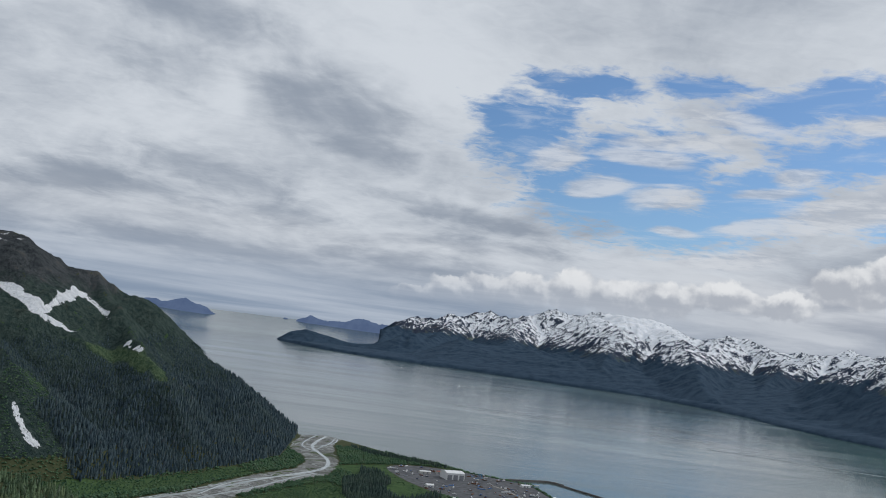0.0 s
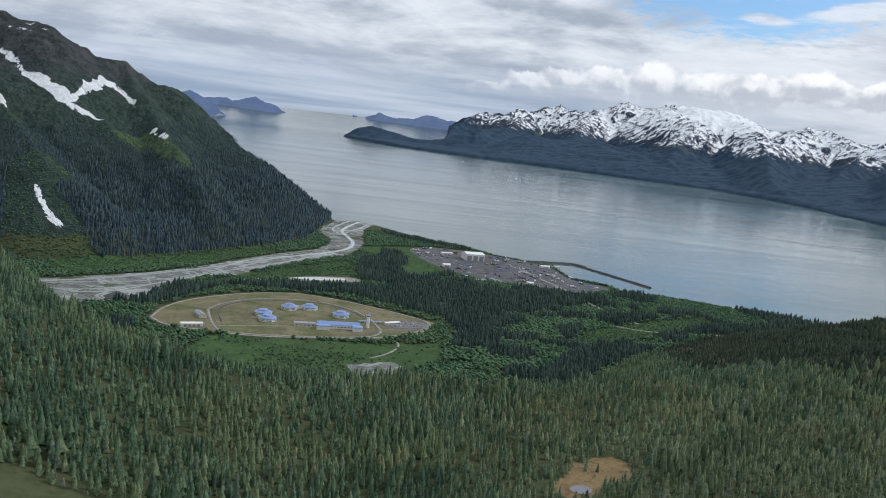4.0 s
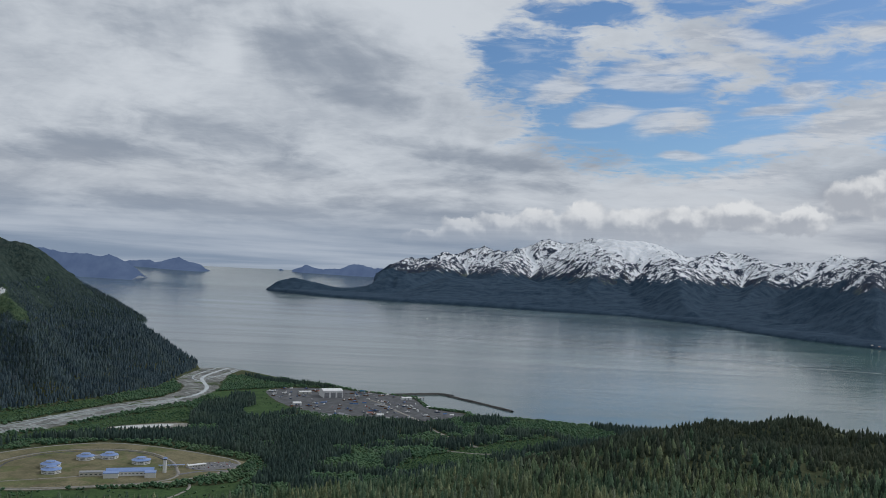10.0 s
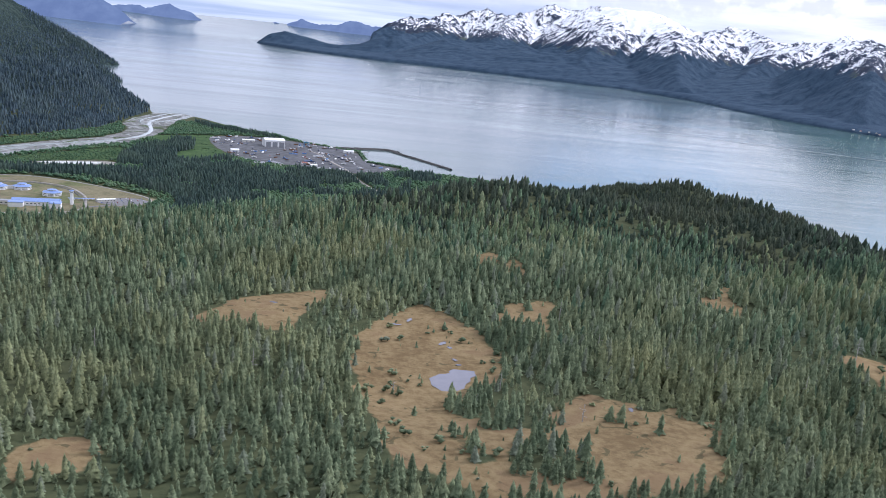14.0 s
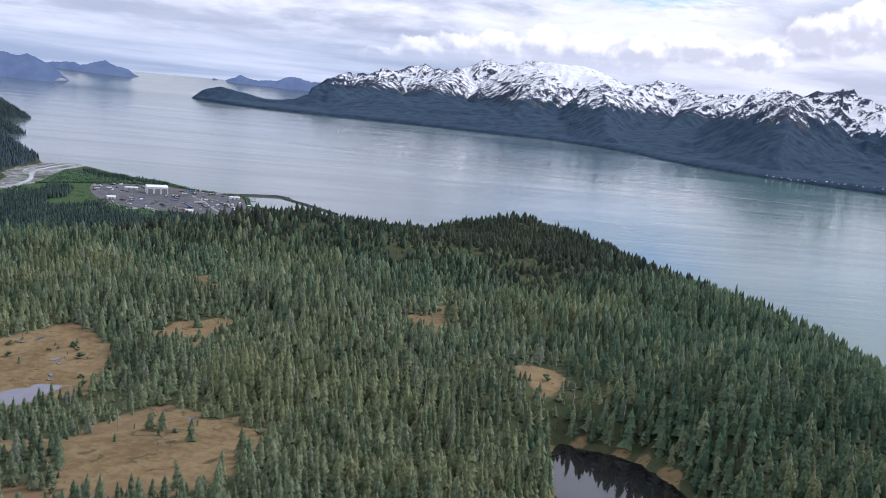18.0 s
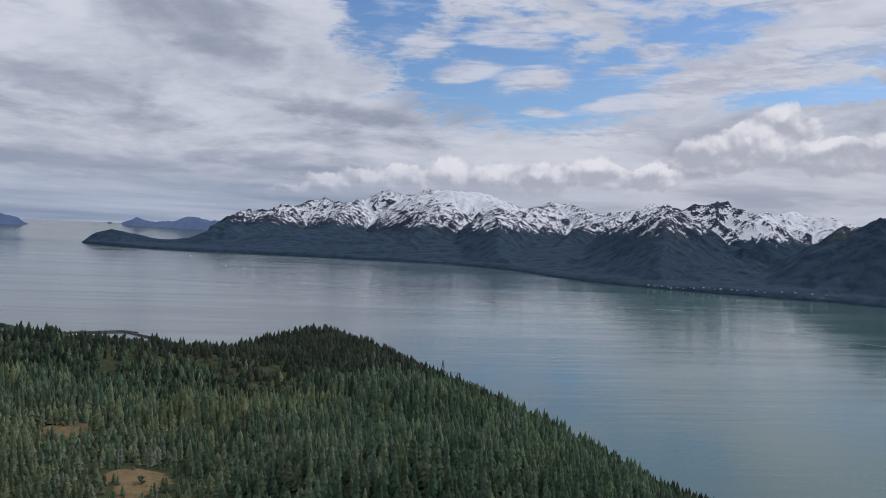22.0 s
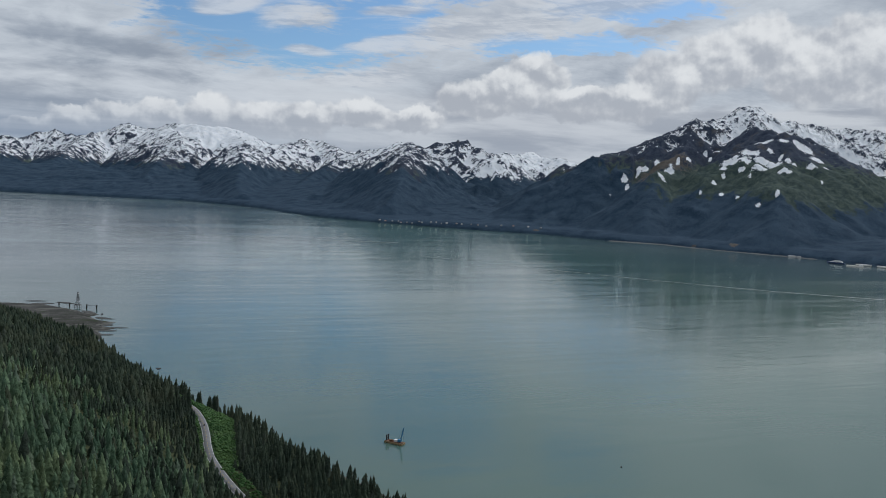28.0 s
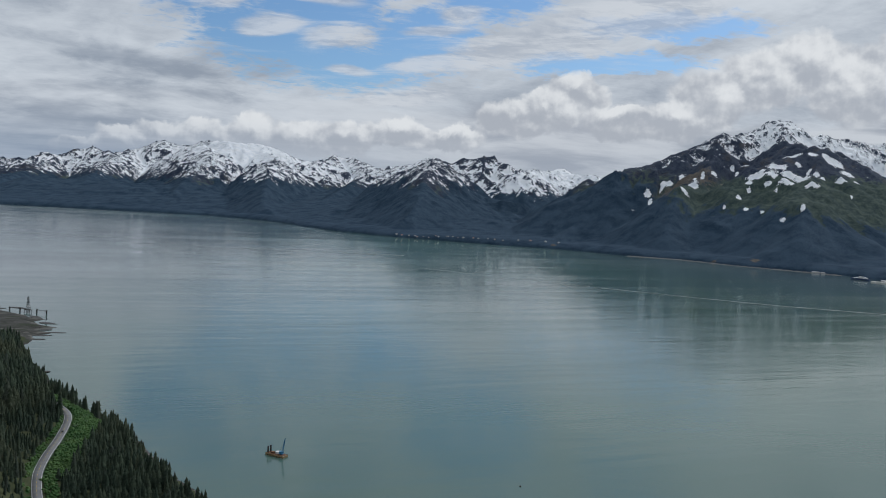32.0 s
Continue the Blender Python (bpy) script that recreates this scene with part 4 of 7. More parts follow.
def spurs(x, y, crests):
    """The height of a range and what shapes its sides: how far this crest stands above the next one, the way along it and away from it."""
    best, second, along, away = (np.full(np.shape(x), v) for v in (-400.0, -900.0, 0.0, 0.0))
    run = 0.0
    for slope, pts in crests:
        crest_best, crest_along, crest_away = np.full(np.shape(x), -900.0), np.zeros(np.shape(x)), np.zeros(np.shape(x))
        for (ax, ay, az), (bx, by, bz) in zip(pts[:-1], pts[1:]):
            dx, dy = bx - ax, by - ay
            length = math.hypot(dx, dy)
            u = ((x - ax) * dx + (y - ay) * dy) / length ** 2
            q = np.clip(u, 0, 1)
            d = np.hypot(x - ax - q * dx, y - ay - q * dy)
            h = az + (bz - az) * q - slope * d
            up = h > crest_best
            side = np.where((x - ax) * dy - (y - ay) * dx > 0, 0.0, 3700.0)
            crest_best, crest_along, crest_away = np.where(up, h, crest_best), np.where(up, run + np.clip(u, -0.2, 1.2) * length + side, crest_along), np.where(up, d, crest_away)
            run += length
        run += 5000.0
        up = crest_best > best
        second = np.where(up, best, np.maximum(second, crest_best))
        best, along, away = np.where(up, crest_best, best), np.where(up, crest_along, along), np.where(up, crest_away, away)
    return best, second, along, away


def west_height(x, y):
    signed = np.where(inside(x, y, WEST_LAND), 1, -1) * to_line(x, y, WEST_SHORE + [(14000, 1500)])
    warp = fbm(x, y, 1300, 3, 5.0) - 0.5
    base, second, along, away = spurs(x + 90 * warp, y - 160 * warp, WEST)
    own = np.clip((base - second) / 90, 0, 1)
    rib = fbm(along + 160 * warp + 0.12 * away, away * 0.16, 420, 4, 8.0, True) - 0.56
    crag = fbm(x + 200 * warp, y + 200 * warp, 330, 6, 11.0, True) - 0.53
    calm = 1 - 0.5 * bell(x, y, 3900, 15700, 900) - 0.45 * bell(x, y, 6200, 4800, 500)
    high = np.clip((base - 150) / 350, 0, 1)
    front = soft_min(np.maximum(signed, 0) * np.where(y > 8000, 0.16, 0.12), np.where(y > 8000, 230, 100) + 240 * (fbm(x, y, 1000, 4, 7.0, True) - 0.5), 110)
    front = front * np.clip((x + 500) / 900, 0, 1)
    z = np.maximum(base, front)
    z = z + rib * own * calm * np.interp(away, [0, 120, 500, 1500], [20, 130, 270, 200]) * (0.25 + 0.75 * high)
    z = z + (fbm(x, y, 120, 4, 31.0, True) - 0.5) * 46 * high * calm
    z = z + crag * calm * (30 + 120 * high) * np.clip(signed / 500, 0.1, 1)
    z = np.maximum(z, 12 + 60 * fbm(x, y, 900, 4, 2.0))
    z = soft_min(z, np.maximum(signed, -40) * np.where(x < -900, 1.0, 0.55) + 2, 30)
    return np.where(inside(x, y, WEST_LAND), z, -40)


def smoothed(z, cells):
    """The mean over a square of that many cells each way."""
    k = 2 * cells + 1
    for axis in (0, 1):
        pad = [(k // 2 + 1, k // 2) if q == axis else (0, 0) for q in (0, 1)]
        c = np.cumsum(np.pad(z, pad, mode="edge"), axis=axis)
        z = (np.take(c, np.arange(k, c.shape[axis]), axis) - np.take(c, np.arange(0, c.shape[axis] - k), axis)) / k
    return z


def hollows(z, step):
    """About 1 in a gully, -1 on a rib."""
    return np.clip((smoothed(z, max(1, round(110 / step))) - z) / 26, -1.2, 1.2) * 0.6 + np.clip((smoothed(z, max(1, round(40 / step))) - z) / 9, -1.2, 1.2) * 0.6


def steepness(z, step):
    gy, gx = np.gradient(z, step)
    return np.hypot(gx, gy)


# lasting snow beds on the mountain above the far shore: place, half-width and half-length up the slope
HIGH_BEDS = [(5266, 5660, 34, 48), (5247, 5586, 19, 36), (5447, 5723, 29, 57), (5498, 5715, 37, 41), (5620, 5729, 30, 58), (5452, 5344, 19, 70), (5561, 5396, 17, 64), (5693, 5428, 29, 57), (5400, 5294, 56, 46), (5222, 5157, 49, 34), (5083, 5568, 12, 12), (5963, 5501, 20, 29), (6035, 5643, 31, 26), (6089, 5567, 41, 26), (5434, 4848, 26, 33), (5298, 4821, 11, 25), (5372, 4695, 26, 32), (5401, 4573, 21, 18), (5341, 4168, 22, 53), (5247, 4225, 22, 20), (5642, 4726, 13, 15), (6173, 4551, 23, 31), (5555, 4886, 22, 22), (5943, 4375, 11, 29)]
HUMP_BEDS = [(6201, 5189, 99, 33), (6173, 4966, 63, 32), (5850, 4959, 105, 54), (5749, 4905, 69, 53), (5847, 4847, 69, 46), (5727, 4973, 35, 38), (5676, 4971, 80, 38), (5599, 4942, 32, 38), (5734, 4739, 79, 45), (5880, 4749, 68, 46), (5979, 4786, 23, 69), (5944, 4685, 27, 46), (5743, 4513, 70, 33), (5955, 4640, 23, 23), (6204, 4866, 53, 48), (6240, 4812, 67, 56), (6221, 4693, 66, 47), (6055, 4571, 50, 27), (6002, 4915, 33, 31), (5673, 4844, 36, 23)]


def snow_floor(x, y):
    return 480 + 330 * bell(x, y, 5900, 5200, 1500) - 90 * bell(x, y, 3700, 16300, 1400) - 60 * bell(x, y, 8400, 12000, 2500) - 90 * bell(x, y, 5600, 8600, 500) - 60 * bell(x, y, 6100, 12200, 900) - 80 * bell(x, y, 7400, 5600, 500) + 130 * bell(x, y, 100, 18300, 900)


def snow_lie(x, y, z, step):
    floor = snow_floor(x, y) + 110 * (fbm(x, y, 700, 3, 19.0) - 0.5)
    h = hollows(z, step)
    rise = np.clip((z - floor) / 280, -1.0, 0.55)
    beds = np.full(np.shape(x), -9.0)
    for cx, cy, wide, deep in HIGH_BEDS + HUMP_BEDS:
        across, up = (x - cx - y + cy) * 0.707 / (0.68 * wide + 2), (x - cx + y - cy) * 0.707 / (0.8 * deep + 3)
        deep_snow = np.exp(-across ** 2 - up ** 2)
        beds = np.maximum(beds, 1.9 * deep_snow - 0.72 - 8 * np.clip(0.2 - deep_snow, 0, 1))
    ice = 0.25 * bell(x, y, 6864, 5930, 300) + 0.6 * bell(x, y, 3800, 15600, 800) + 0.5 * bell(x, y, 4150, 14300, 450) + 0.4 * bell(x, y, 3150, 15900, 500) + 0.35 * bell(x, y, 8400, 12000, 2500) + 0.3 * bell(x, y, 6250, 12300, 700) + 0.35 * bell(x, y, 5650, 8700, 300) + 0.25 * bell(x, y, 7500, 5300, 500) + 0.35 * bell(x, y, 7450, 5750, 350)
    bare = 0.35 * bell(x, y, 5500, 9600, 600) + 0.5 * bell(x, y, 5600, 5600, 450) + 0.9 * bell(x, y, 6000, 4850, 450) + 0.45 * bell(x, y, 6250, 5450, 300) + 0.08 * bell(x, y, 6400, 5800, 600)
    chute = 0.55 * np.clip(h - 0.30, 0, 0.7) * np.clip((z - floor + 230) / 150, 0, 1)
    lie = rise * np.where(rise < 0, 1.15, 0.60) + 0.34 * h + chute + ice - bare - 0.42 * np.clip(steepness(z, step) - 0.62, 0, 0.9) - 0.05
    lie = lie - 0.9 * np.clip((430 - z) / 120, 0, 1)
    return np.maximum(lie, beds + 0.25 * np.minimum(h, 0.5))


def far_side(name, xs, ys, mat, label):
    step = float(xs[1] - xs[0])
    return tagged(sheet(name, xs, ys, west_height, mat, {
        "snow": lambda x, y, z: snow_lie(x, y, z, step),
        "wood": lambda x, y, z: np.clip(0.5 + (np.where(y < 7000, 330 + 190 * bell(x, y, 5300, 5900, 700), 400) - 60 * bell(x, y, 5900, 4300, 700) + 190 * (fbm(x, y, 420, 4, 23.0) - 0.5) - z - 60 * np.clip(hollows(z, step), -1, 1)) / 90, -1, 2),
        "green": lambda x, y, z: np.clip(0.5 + (560 + 200 * (fbm(x, y, 380, 4, 29.0) - 0.5) - z) / 160, -1, 2) * np.interp(y, [5600, 6300, 7500], [1.0, 0.45, 0.3]) - 0.4 * np.clip(steepness(z, step) - 0.8, 0, 1),
        "scree": lambda x, y, z: 1.0 * bell(x, y, 5480, 5480, 240) * (z > 380) + 1.4 * bell(x, y, 4783, 3918, 26) + 1.1 * bell(x, y, 4667, 4113, 16) + 1.2 * bell(x, y, 4178, 5125, 22) - 0.1,
    }, keep=lambda x, y, z: (z > -20) & (np.hypot(x - 700, y - 100) < 19250)), label, "mountain range", kind="structure")


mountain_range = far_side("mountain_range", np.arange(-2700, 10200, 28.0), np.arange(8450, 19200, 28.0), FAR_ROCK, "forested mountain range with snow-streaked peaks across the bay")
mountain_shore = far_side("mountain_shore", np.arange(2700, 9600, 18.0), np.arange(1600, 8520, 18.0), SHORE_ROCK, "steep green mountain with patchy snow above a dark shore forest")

# ---------------------------------------------------------------- the water of the bay, out to the open sea
rings = np.concatenate([[0], np.geomspace(300, 14800, 40), np.linspace(15200, 19250, 12)])
turns = np.linspace(0, 2 * np.pi, 181)[:-1]
co = [(700 + r * math.cos(a), 100 + r * math.sin(a), max(0.0, (r - 14800) / 4450) ** 1.6 * 300) for r in rings[1:] for a in turns]
faces = [(j * 180 + i, j * 180 + (i + 1) % 180, (j + 1) * 180 + (i + 1) % 180, (j + 1) * 180 + i) for j in range(len(rings) - 2) for i in range(180)]
centre = len(co)
water = tagged(from_arrays("water", co, faces, WATER), "calm grey-green glacial bay water with faint ripple streaks", "water", kind="structure")
core = [(700 + 300 * math.cos(a), 100 + 300 * math.sin(a), 0) for a in turns[::20]]
tagged(from_arrays("water_inner", core, [(0, 1, 2, 3), (0, 3, 4, 5), (0, 5, 6, 7), (0, 7, 8, 8)][:3], WATER), "bay water under the hill", "water", kind="structure")

# far islands at the mouth of the bay
def far_hill(name, label, pts, base, depth):
    """A hazy hill: its crest over a base line, with a sloping back."""
    xs = np.linspace(pts[0][0], pts[-1][0], 220)
    crest = np.interp(xs, [q[0] for q in pts], [q[2] for q in pts]) + (fbm(xs, 0 * xs, 190, 6, 4.0, True) - 0.55) * min(70, 0.02 * (pts[-1][0] - pts[0][0]))
    ys = np.interp(xs, [q[0] for q in pts], [q[1] for q in pts])
    low = np.interp(xs, [pts[0][0], pts[-1][0]], base)
    rows = [(ys - depth * s, np.maximum(low - 4, low + (crest - low) * h)) for s, h in ((1, -0.1), (0.5, 0.5), (0, 1), (-0.6, 0.3))]
    co = np.concatenate([np.stack([xs, yy, zz], -1) for yy, zz in rows])
    w = len(xs)
    faces = [(j * w + i, j * w + i + 1, (j + 1) * w + i + 1, (j + 1) * w + i) for j in range(3) for i in range(w - 1)]
    ob = from_arrays(name, co, faces, FAR)
    ob.data.polygons.foreach_set("use_smooth", np.ones(len(faces), bool))
    return tagged(ob, label, "island", kind="structure")


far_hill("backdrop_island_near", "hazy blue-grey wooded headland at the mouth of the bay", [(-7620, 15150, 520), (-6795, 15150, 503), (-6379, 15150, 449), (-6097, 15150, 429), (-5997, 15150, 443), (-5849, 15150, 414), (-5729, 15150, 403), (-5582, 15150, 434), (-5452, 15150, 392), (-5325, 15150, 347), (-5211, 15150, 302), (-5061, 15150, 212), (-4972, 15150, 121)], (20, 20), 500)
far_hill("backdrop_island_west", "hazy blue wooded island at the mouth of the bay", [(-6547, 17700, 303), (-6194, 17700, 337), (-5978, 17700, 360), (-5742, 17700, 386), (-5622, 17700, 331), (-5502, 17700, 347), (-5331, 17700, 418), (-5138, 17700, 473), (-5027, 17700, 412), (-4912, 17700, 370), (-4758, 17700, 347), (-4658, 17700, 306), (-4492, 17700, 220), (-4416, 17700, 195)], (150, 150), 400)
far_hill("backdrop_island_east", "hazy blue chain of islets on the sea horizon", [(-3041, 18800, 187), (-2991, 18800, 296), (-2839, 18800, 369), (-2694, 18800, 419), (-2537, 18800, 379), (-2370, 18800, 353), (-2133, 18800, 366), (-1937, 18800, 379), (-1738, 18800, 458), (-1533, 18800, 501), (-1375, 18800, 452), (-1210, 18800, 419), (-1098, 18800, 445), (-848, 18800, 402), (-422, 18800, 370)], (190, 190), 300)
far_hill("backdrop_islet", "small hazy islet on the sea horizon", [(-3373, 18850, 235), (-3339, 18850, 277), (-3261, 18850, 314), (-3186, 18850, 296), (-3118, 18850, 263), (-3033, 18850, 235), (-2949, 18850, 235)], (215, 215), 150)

# ---------------------------------------------------------------- woods
def spruce_shape(tiers, points, seed, slim=0.17):
    """A spruce one metre high: ragged skirts of branches, one over the other. Corners and triangles."""
    r = np.random.default_rng(seed)
    co, tri = [], []
    lean = r.normal(0, 0.012, 2)
    for i in range(tiers):
        f = i / tiers
        low, top = 0.06 + 0.86 * f, min(1.0, 0.06 + 0.86 * f + 1.9 / tiers * (0.75 + 0.4 * (1 - f)))
        if i == tiers - 1:
            top = 1.0
        width = slim * (1 - f) ** 0.62 * r.uniform(0.8, 1.2) + 0.012
        base = len(co)
        co.append((lean[0] * top + r.normal(0, 0.004), lean[1] * top + r.normal(0, 0.004), top))
        spin = r.uniform(0, 6.28)
        for k in range(2 * points):
            a = spin + math.pi * k / points + r.normal(0, 0.12)
            out = width * (r.uniform(0.85, 1.2) if k % 2 == 0 else r.uniform(0.42, 0.62))
            co.append((math.cos(a) * out + lean[0] * low, math.sin(a) * out + lean[1] * low, low + (-0.012 if k % 2 == 0 else 0.022) + r.normal(0, 0.008)))
        for k in range(2 * points):
            tri.append((base, base + 1 + k, base + 1 + (k + 1) % (2 * points)))
    return np.array(co), np.array(tri)


def bush_shape(seed):
    """A leafy crown one metre high, of uneven clumps."""
    r = np.random.default_rng(seed)
    co, tri = [], []
    for _ in range(4):
        bm = bmesh.new()
        bmesh.ops.create_uvsphere(bm, u_segments=4, v_segments=2, radius=0.32)
        bmesh.ops.triangulate(bm, faces=bm.faces[:])
        c = np.array([r.normal(0, 0.22), r.normal(0, 0.22), r.uniform(0.3, 0.78)])
        base = len(co)
        bm.verts.index_update()
        for v in bm.verts:
            co.append(tuple(np.array(v.co) * r.uniform(0.65, 1.35) * (1, 1, 0.9) + c))
        tri += [tuple(base + v.index for v in f.verts) for f in bm.faces]
        bm.free()
    return np.array(co), np.array(tri)


def stand(name, shapes, x, y, z, high, wide, mat, label, category="trees"):
    """One wood of many trees."""
    r = np.random.default_rng(len(x))
    cos, tris, tints, at = [], [], [], 0
    which = r.integers(0, len(shapes), len(x))
    for s, (co, tri) in enumerate(shapes):
        pick = which == s
        m = int(pick.sum())
        if not m:
            continue
        a = r.uniform(0, 6.28, m)
        ca, sa = np.cos(a), np.sin(a)
        h, w = high[pick], (high * wide)[pick]
        px = co[None, :, 0] * ca[:, None] - co[None, :, 1] * sa[:, None]
        py = co[None, :, 0] * sa[:, None] + co[None, :, 1] * ca[:, None]
        cos.append(np.stack([px * w[:, None] + x[pick][:, None], py * w[:, None] + y[pick][:, None], co[None, :, 2] * h[:, None] + z[pick][:, None]], -1).reshape(-1, 3))
        tris.append((tri[None] + (np.arange(m) * len(co))[:, None, None] + at).reshape(-1, 3))
        tints.append(np.repeat(r.random(m), len(co)))
        at += m * len(co)
    ob = from_arrays(name, np.concatenate(cos), np.concatenate(tris), mat)
    ob.data.attributes.new("tint", "FLOAT", "POINT").data.foreach_set("value", np.concatenate(tints).astype(np.float32))
    return tagged(ob, label, category, kind="stuff")


def scatter(x0, x1, y0, y1, step, seed):
    r = np.random.default_rng(seed)
    gx, gy = np.meshgrid(np.arange(x0, x1, step), np.arange(y0, y1, step))
    return (gx + r.uniform(-0.48, 0.48, gx.shape) * step).ravel(), (gy + r.uniform(-0.48, 0.48, gy.shape) * step).ravel()




def road_strip(x, y):
    """The brushy verge: wide on the seaward side, narrow uphill."""
    seaward = x > np.interp(y, [q[1] for q in ROAD[::-1]], [q[0] for q in ROAD[::-1]])
    wide_verge = np.interp(y, [700, 850, 1000, 1180, 1260, 1310, 1340], [12, 14, 18, 24, 28, 22, 4])
    return to_line(x, y, ROAD) < np.where(seaward, wide_verge, np.interp(y, [1080, 1190], [10, 5]))


def woods_density(x, y):
    bog = bog_depth(x, y)
    d = np.where(bog > 2, 0.0, 1.0)
    d = d * np.clip(0.95 + 1.6 * (fbm(x, y, 90, 3, 6.0) - 0.45), 0.7, 1)
    d = np.where(area(x, y, LAKE) > np.where((x > 886) & (y > 470), -5.5, -2.0), 0, d)
    d = np.where(road_strip(x, y) | (area(x, y, CUT) > 0), 0, d)
    d = np.where((x > 866) & (x < 958) & (y > 340) & (y < 430), 0, d)
    islet = (bell(x, y, 632, 422, 8) + 0.6 * bell(x, y, 598, 540, 5) + 0.55 * bell(x, y, 599, 487, 5) + 0.6 * bell(x, y, 615, 449, 5) + 0.6 * bell(x, y, 705, 455, 6) + 0.6 * bell(x, y, 722, 440, 6) + 0.8 * bell(x, y, 254, 562, 8)) > 0.45
    islet = islet | (many(x, y, ISLES) > 0)
    return np.where(islet, 0.95, d), bog, islet


r0 = np.random.default_rng(21)
hx, hy = scatter(-700, 1570, 240, 2150, 5.1, 3)
keep = inside(hx, hy, LAND) & ~inside(hx, hy, FLAT)
keep &= ~((hx < 250) & (hy < 380))
hx, hy = hx[keep], hy[keep]
dens, bogd, islet = woods_density(hx, hy)
hz_ = land_height(hx, hy)
keep = (r0.random(len(hx)) < dens) & (hz_ > 2.0)
keep &= (hx < np.interp(hy, [600, 800, 915, 1000, 1135, 1300, 1450], [1590, 1530, 1496, 1481, 1461, 1428, 1500])) | (hy > 1400)
tall = (hx > 880 + r0.normal(0, 60, len(hx))) & (hy < 1250)     # the older, larger trees of the hill
keep &= ~tall | (r0.random(len(hx)) < 0.86)
hx, hy, hz_, bogd, islet, tall = hx[keep], hy[keep], hz_[keep], bogd[keep], islet[keep], tall[keep]
grow = 0.32 + 1.2 * fbm(hx, hy, 62, 4, 8.0)
high = r0.gamma(9.0, 1.5, len(hx)).clip(6, 24) * grow * np.where(r0.random(len(hx)) < 0.12, 0.55, 1.0)
high = np.where(islet, high * 0.55, high * np.clip(0.55 + (-bogd) / 70, 0.5, 1.0))
wide = r0.uniform(0.88, 1.42, len(hx)) * np.clip(13 / high, 0.85, 1.4)
high = high * np.interp(hx, [250, 620], [0.72, 1.0])
below_road = hx > np.interp(hy, [q[1] for q in ROAD[::-1]], [q[0] for q in ROAD[::-1]])
high = np.minimum(np.where(tall, high * 1.15, high), 23)
high = np.where((hy > 850) & (hx < 1280), high * 0.8, high)
high = high * (1 - 0.45 * np.clip(1.6 * bell(hx, hy, 1348, 835, 85), 0, 1))
high = np.where((to_line(hx, hy, ROAD) < 60) & ~below_road & (hy > 950) & (hy < 1330), high * np.interp(hy, [950, 1120, 1190], [0.68, 0.8, 1.45]), high)
SHAPES_HIGH = [spruce_shape(7, 4, s, 0.160 + 0.014 * (s % 4)) for s in range(14)]
SHAPES_MID = [spruce_shape(4, 3, s + 40, 0.165 + 0.012 * (s % 3)) for s in range(12)]
SHAPES_LOW = [spruce_shape(3, 3, s + 70, 0.19) for s in range(6)]
single = (hx > 600) & (hx < 960) & (hy < 395 + 0 * hx)
order = np.where(single)[0][np.argsort(-hy[single])][:300]
single[:] = False
single[order] = True
near = (hy < 800 + r0.normal(0, 90, len(hx))) & (hx > 190 + r0.normal(0, 110, len(hx))) & (hx < 940 + r0.normal(0, 90, len(hx))) & ~single
coast_trees = (hx > 1300 + r0.normal(0, 50, len(hx))) & ~near & ~single
hill_trees = ~near & ~single & ~coast_trees
close = (hy < 590) & (hx > 150)
middle = ~close & (hy < 900 + 150 * (hx < 400)) & (hx > -420)
thinned = ~close & ~middle & (r0.random(len(hx)) < 0.5)
# the crest's far side takes darker needles, so its shade sits in the colour
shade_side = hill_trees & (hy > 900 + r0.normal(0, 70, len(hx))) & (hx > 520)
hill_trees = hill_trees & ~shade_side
for pick, mat, label in ((shade_side, COAST_NEEDLES, "spruce forest on the hill crest above the bay, needles darkened as shade"), (near, NEEDLES, "dense grey-green spruce forest around the boggy clearings"), (hill_trees, HILL_NEEDLES, "dense dark spruce forest on the hill above the shore")):
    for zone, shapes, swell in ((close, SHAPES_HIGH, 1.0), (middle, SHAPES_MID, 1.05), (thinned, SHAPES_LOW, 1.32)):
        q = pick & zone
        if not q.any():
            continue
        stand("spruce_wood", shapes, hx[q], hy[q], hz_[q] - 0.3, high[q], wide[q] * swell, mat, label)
by_road = (hx > 1310) & (hy > 820) & (hy < 1330)
for zone, shapes, share in ((by_road, SHAPES_HIGH, 1.0), (~by_road & (hy < 1250), SHAPES_MID, 0.9), (~by_road & (hy >= 1250), SHAPES_LOW, 0.8)):
    q = coast_trees & zone & (r0.random(len(hx)) < share)
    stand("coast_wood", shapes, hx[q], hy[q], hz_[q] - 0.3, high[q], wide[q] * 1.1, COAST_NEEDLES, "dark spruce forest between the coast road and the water")

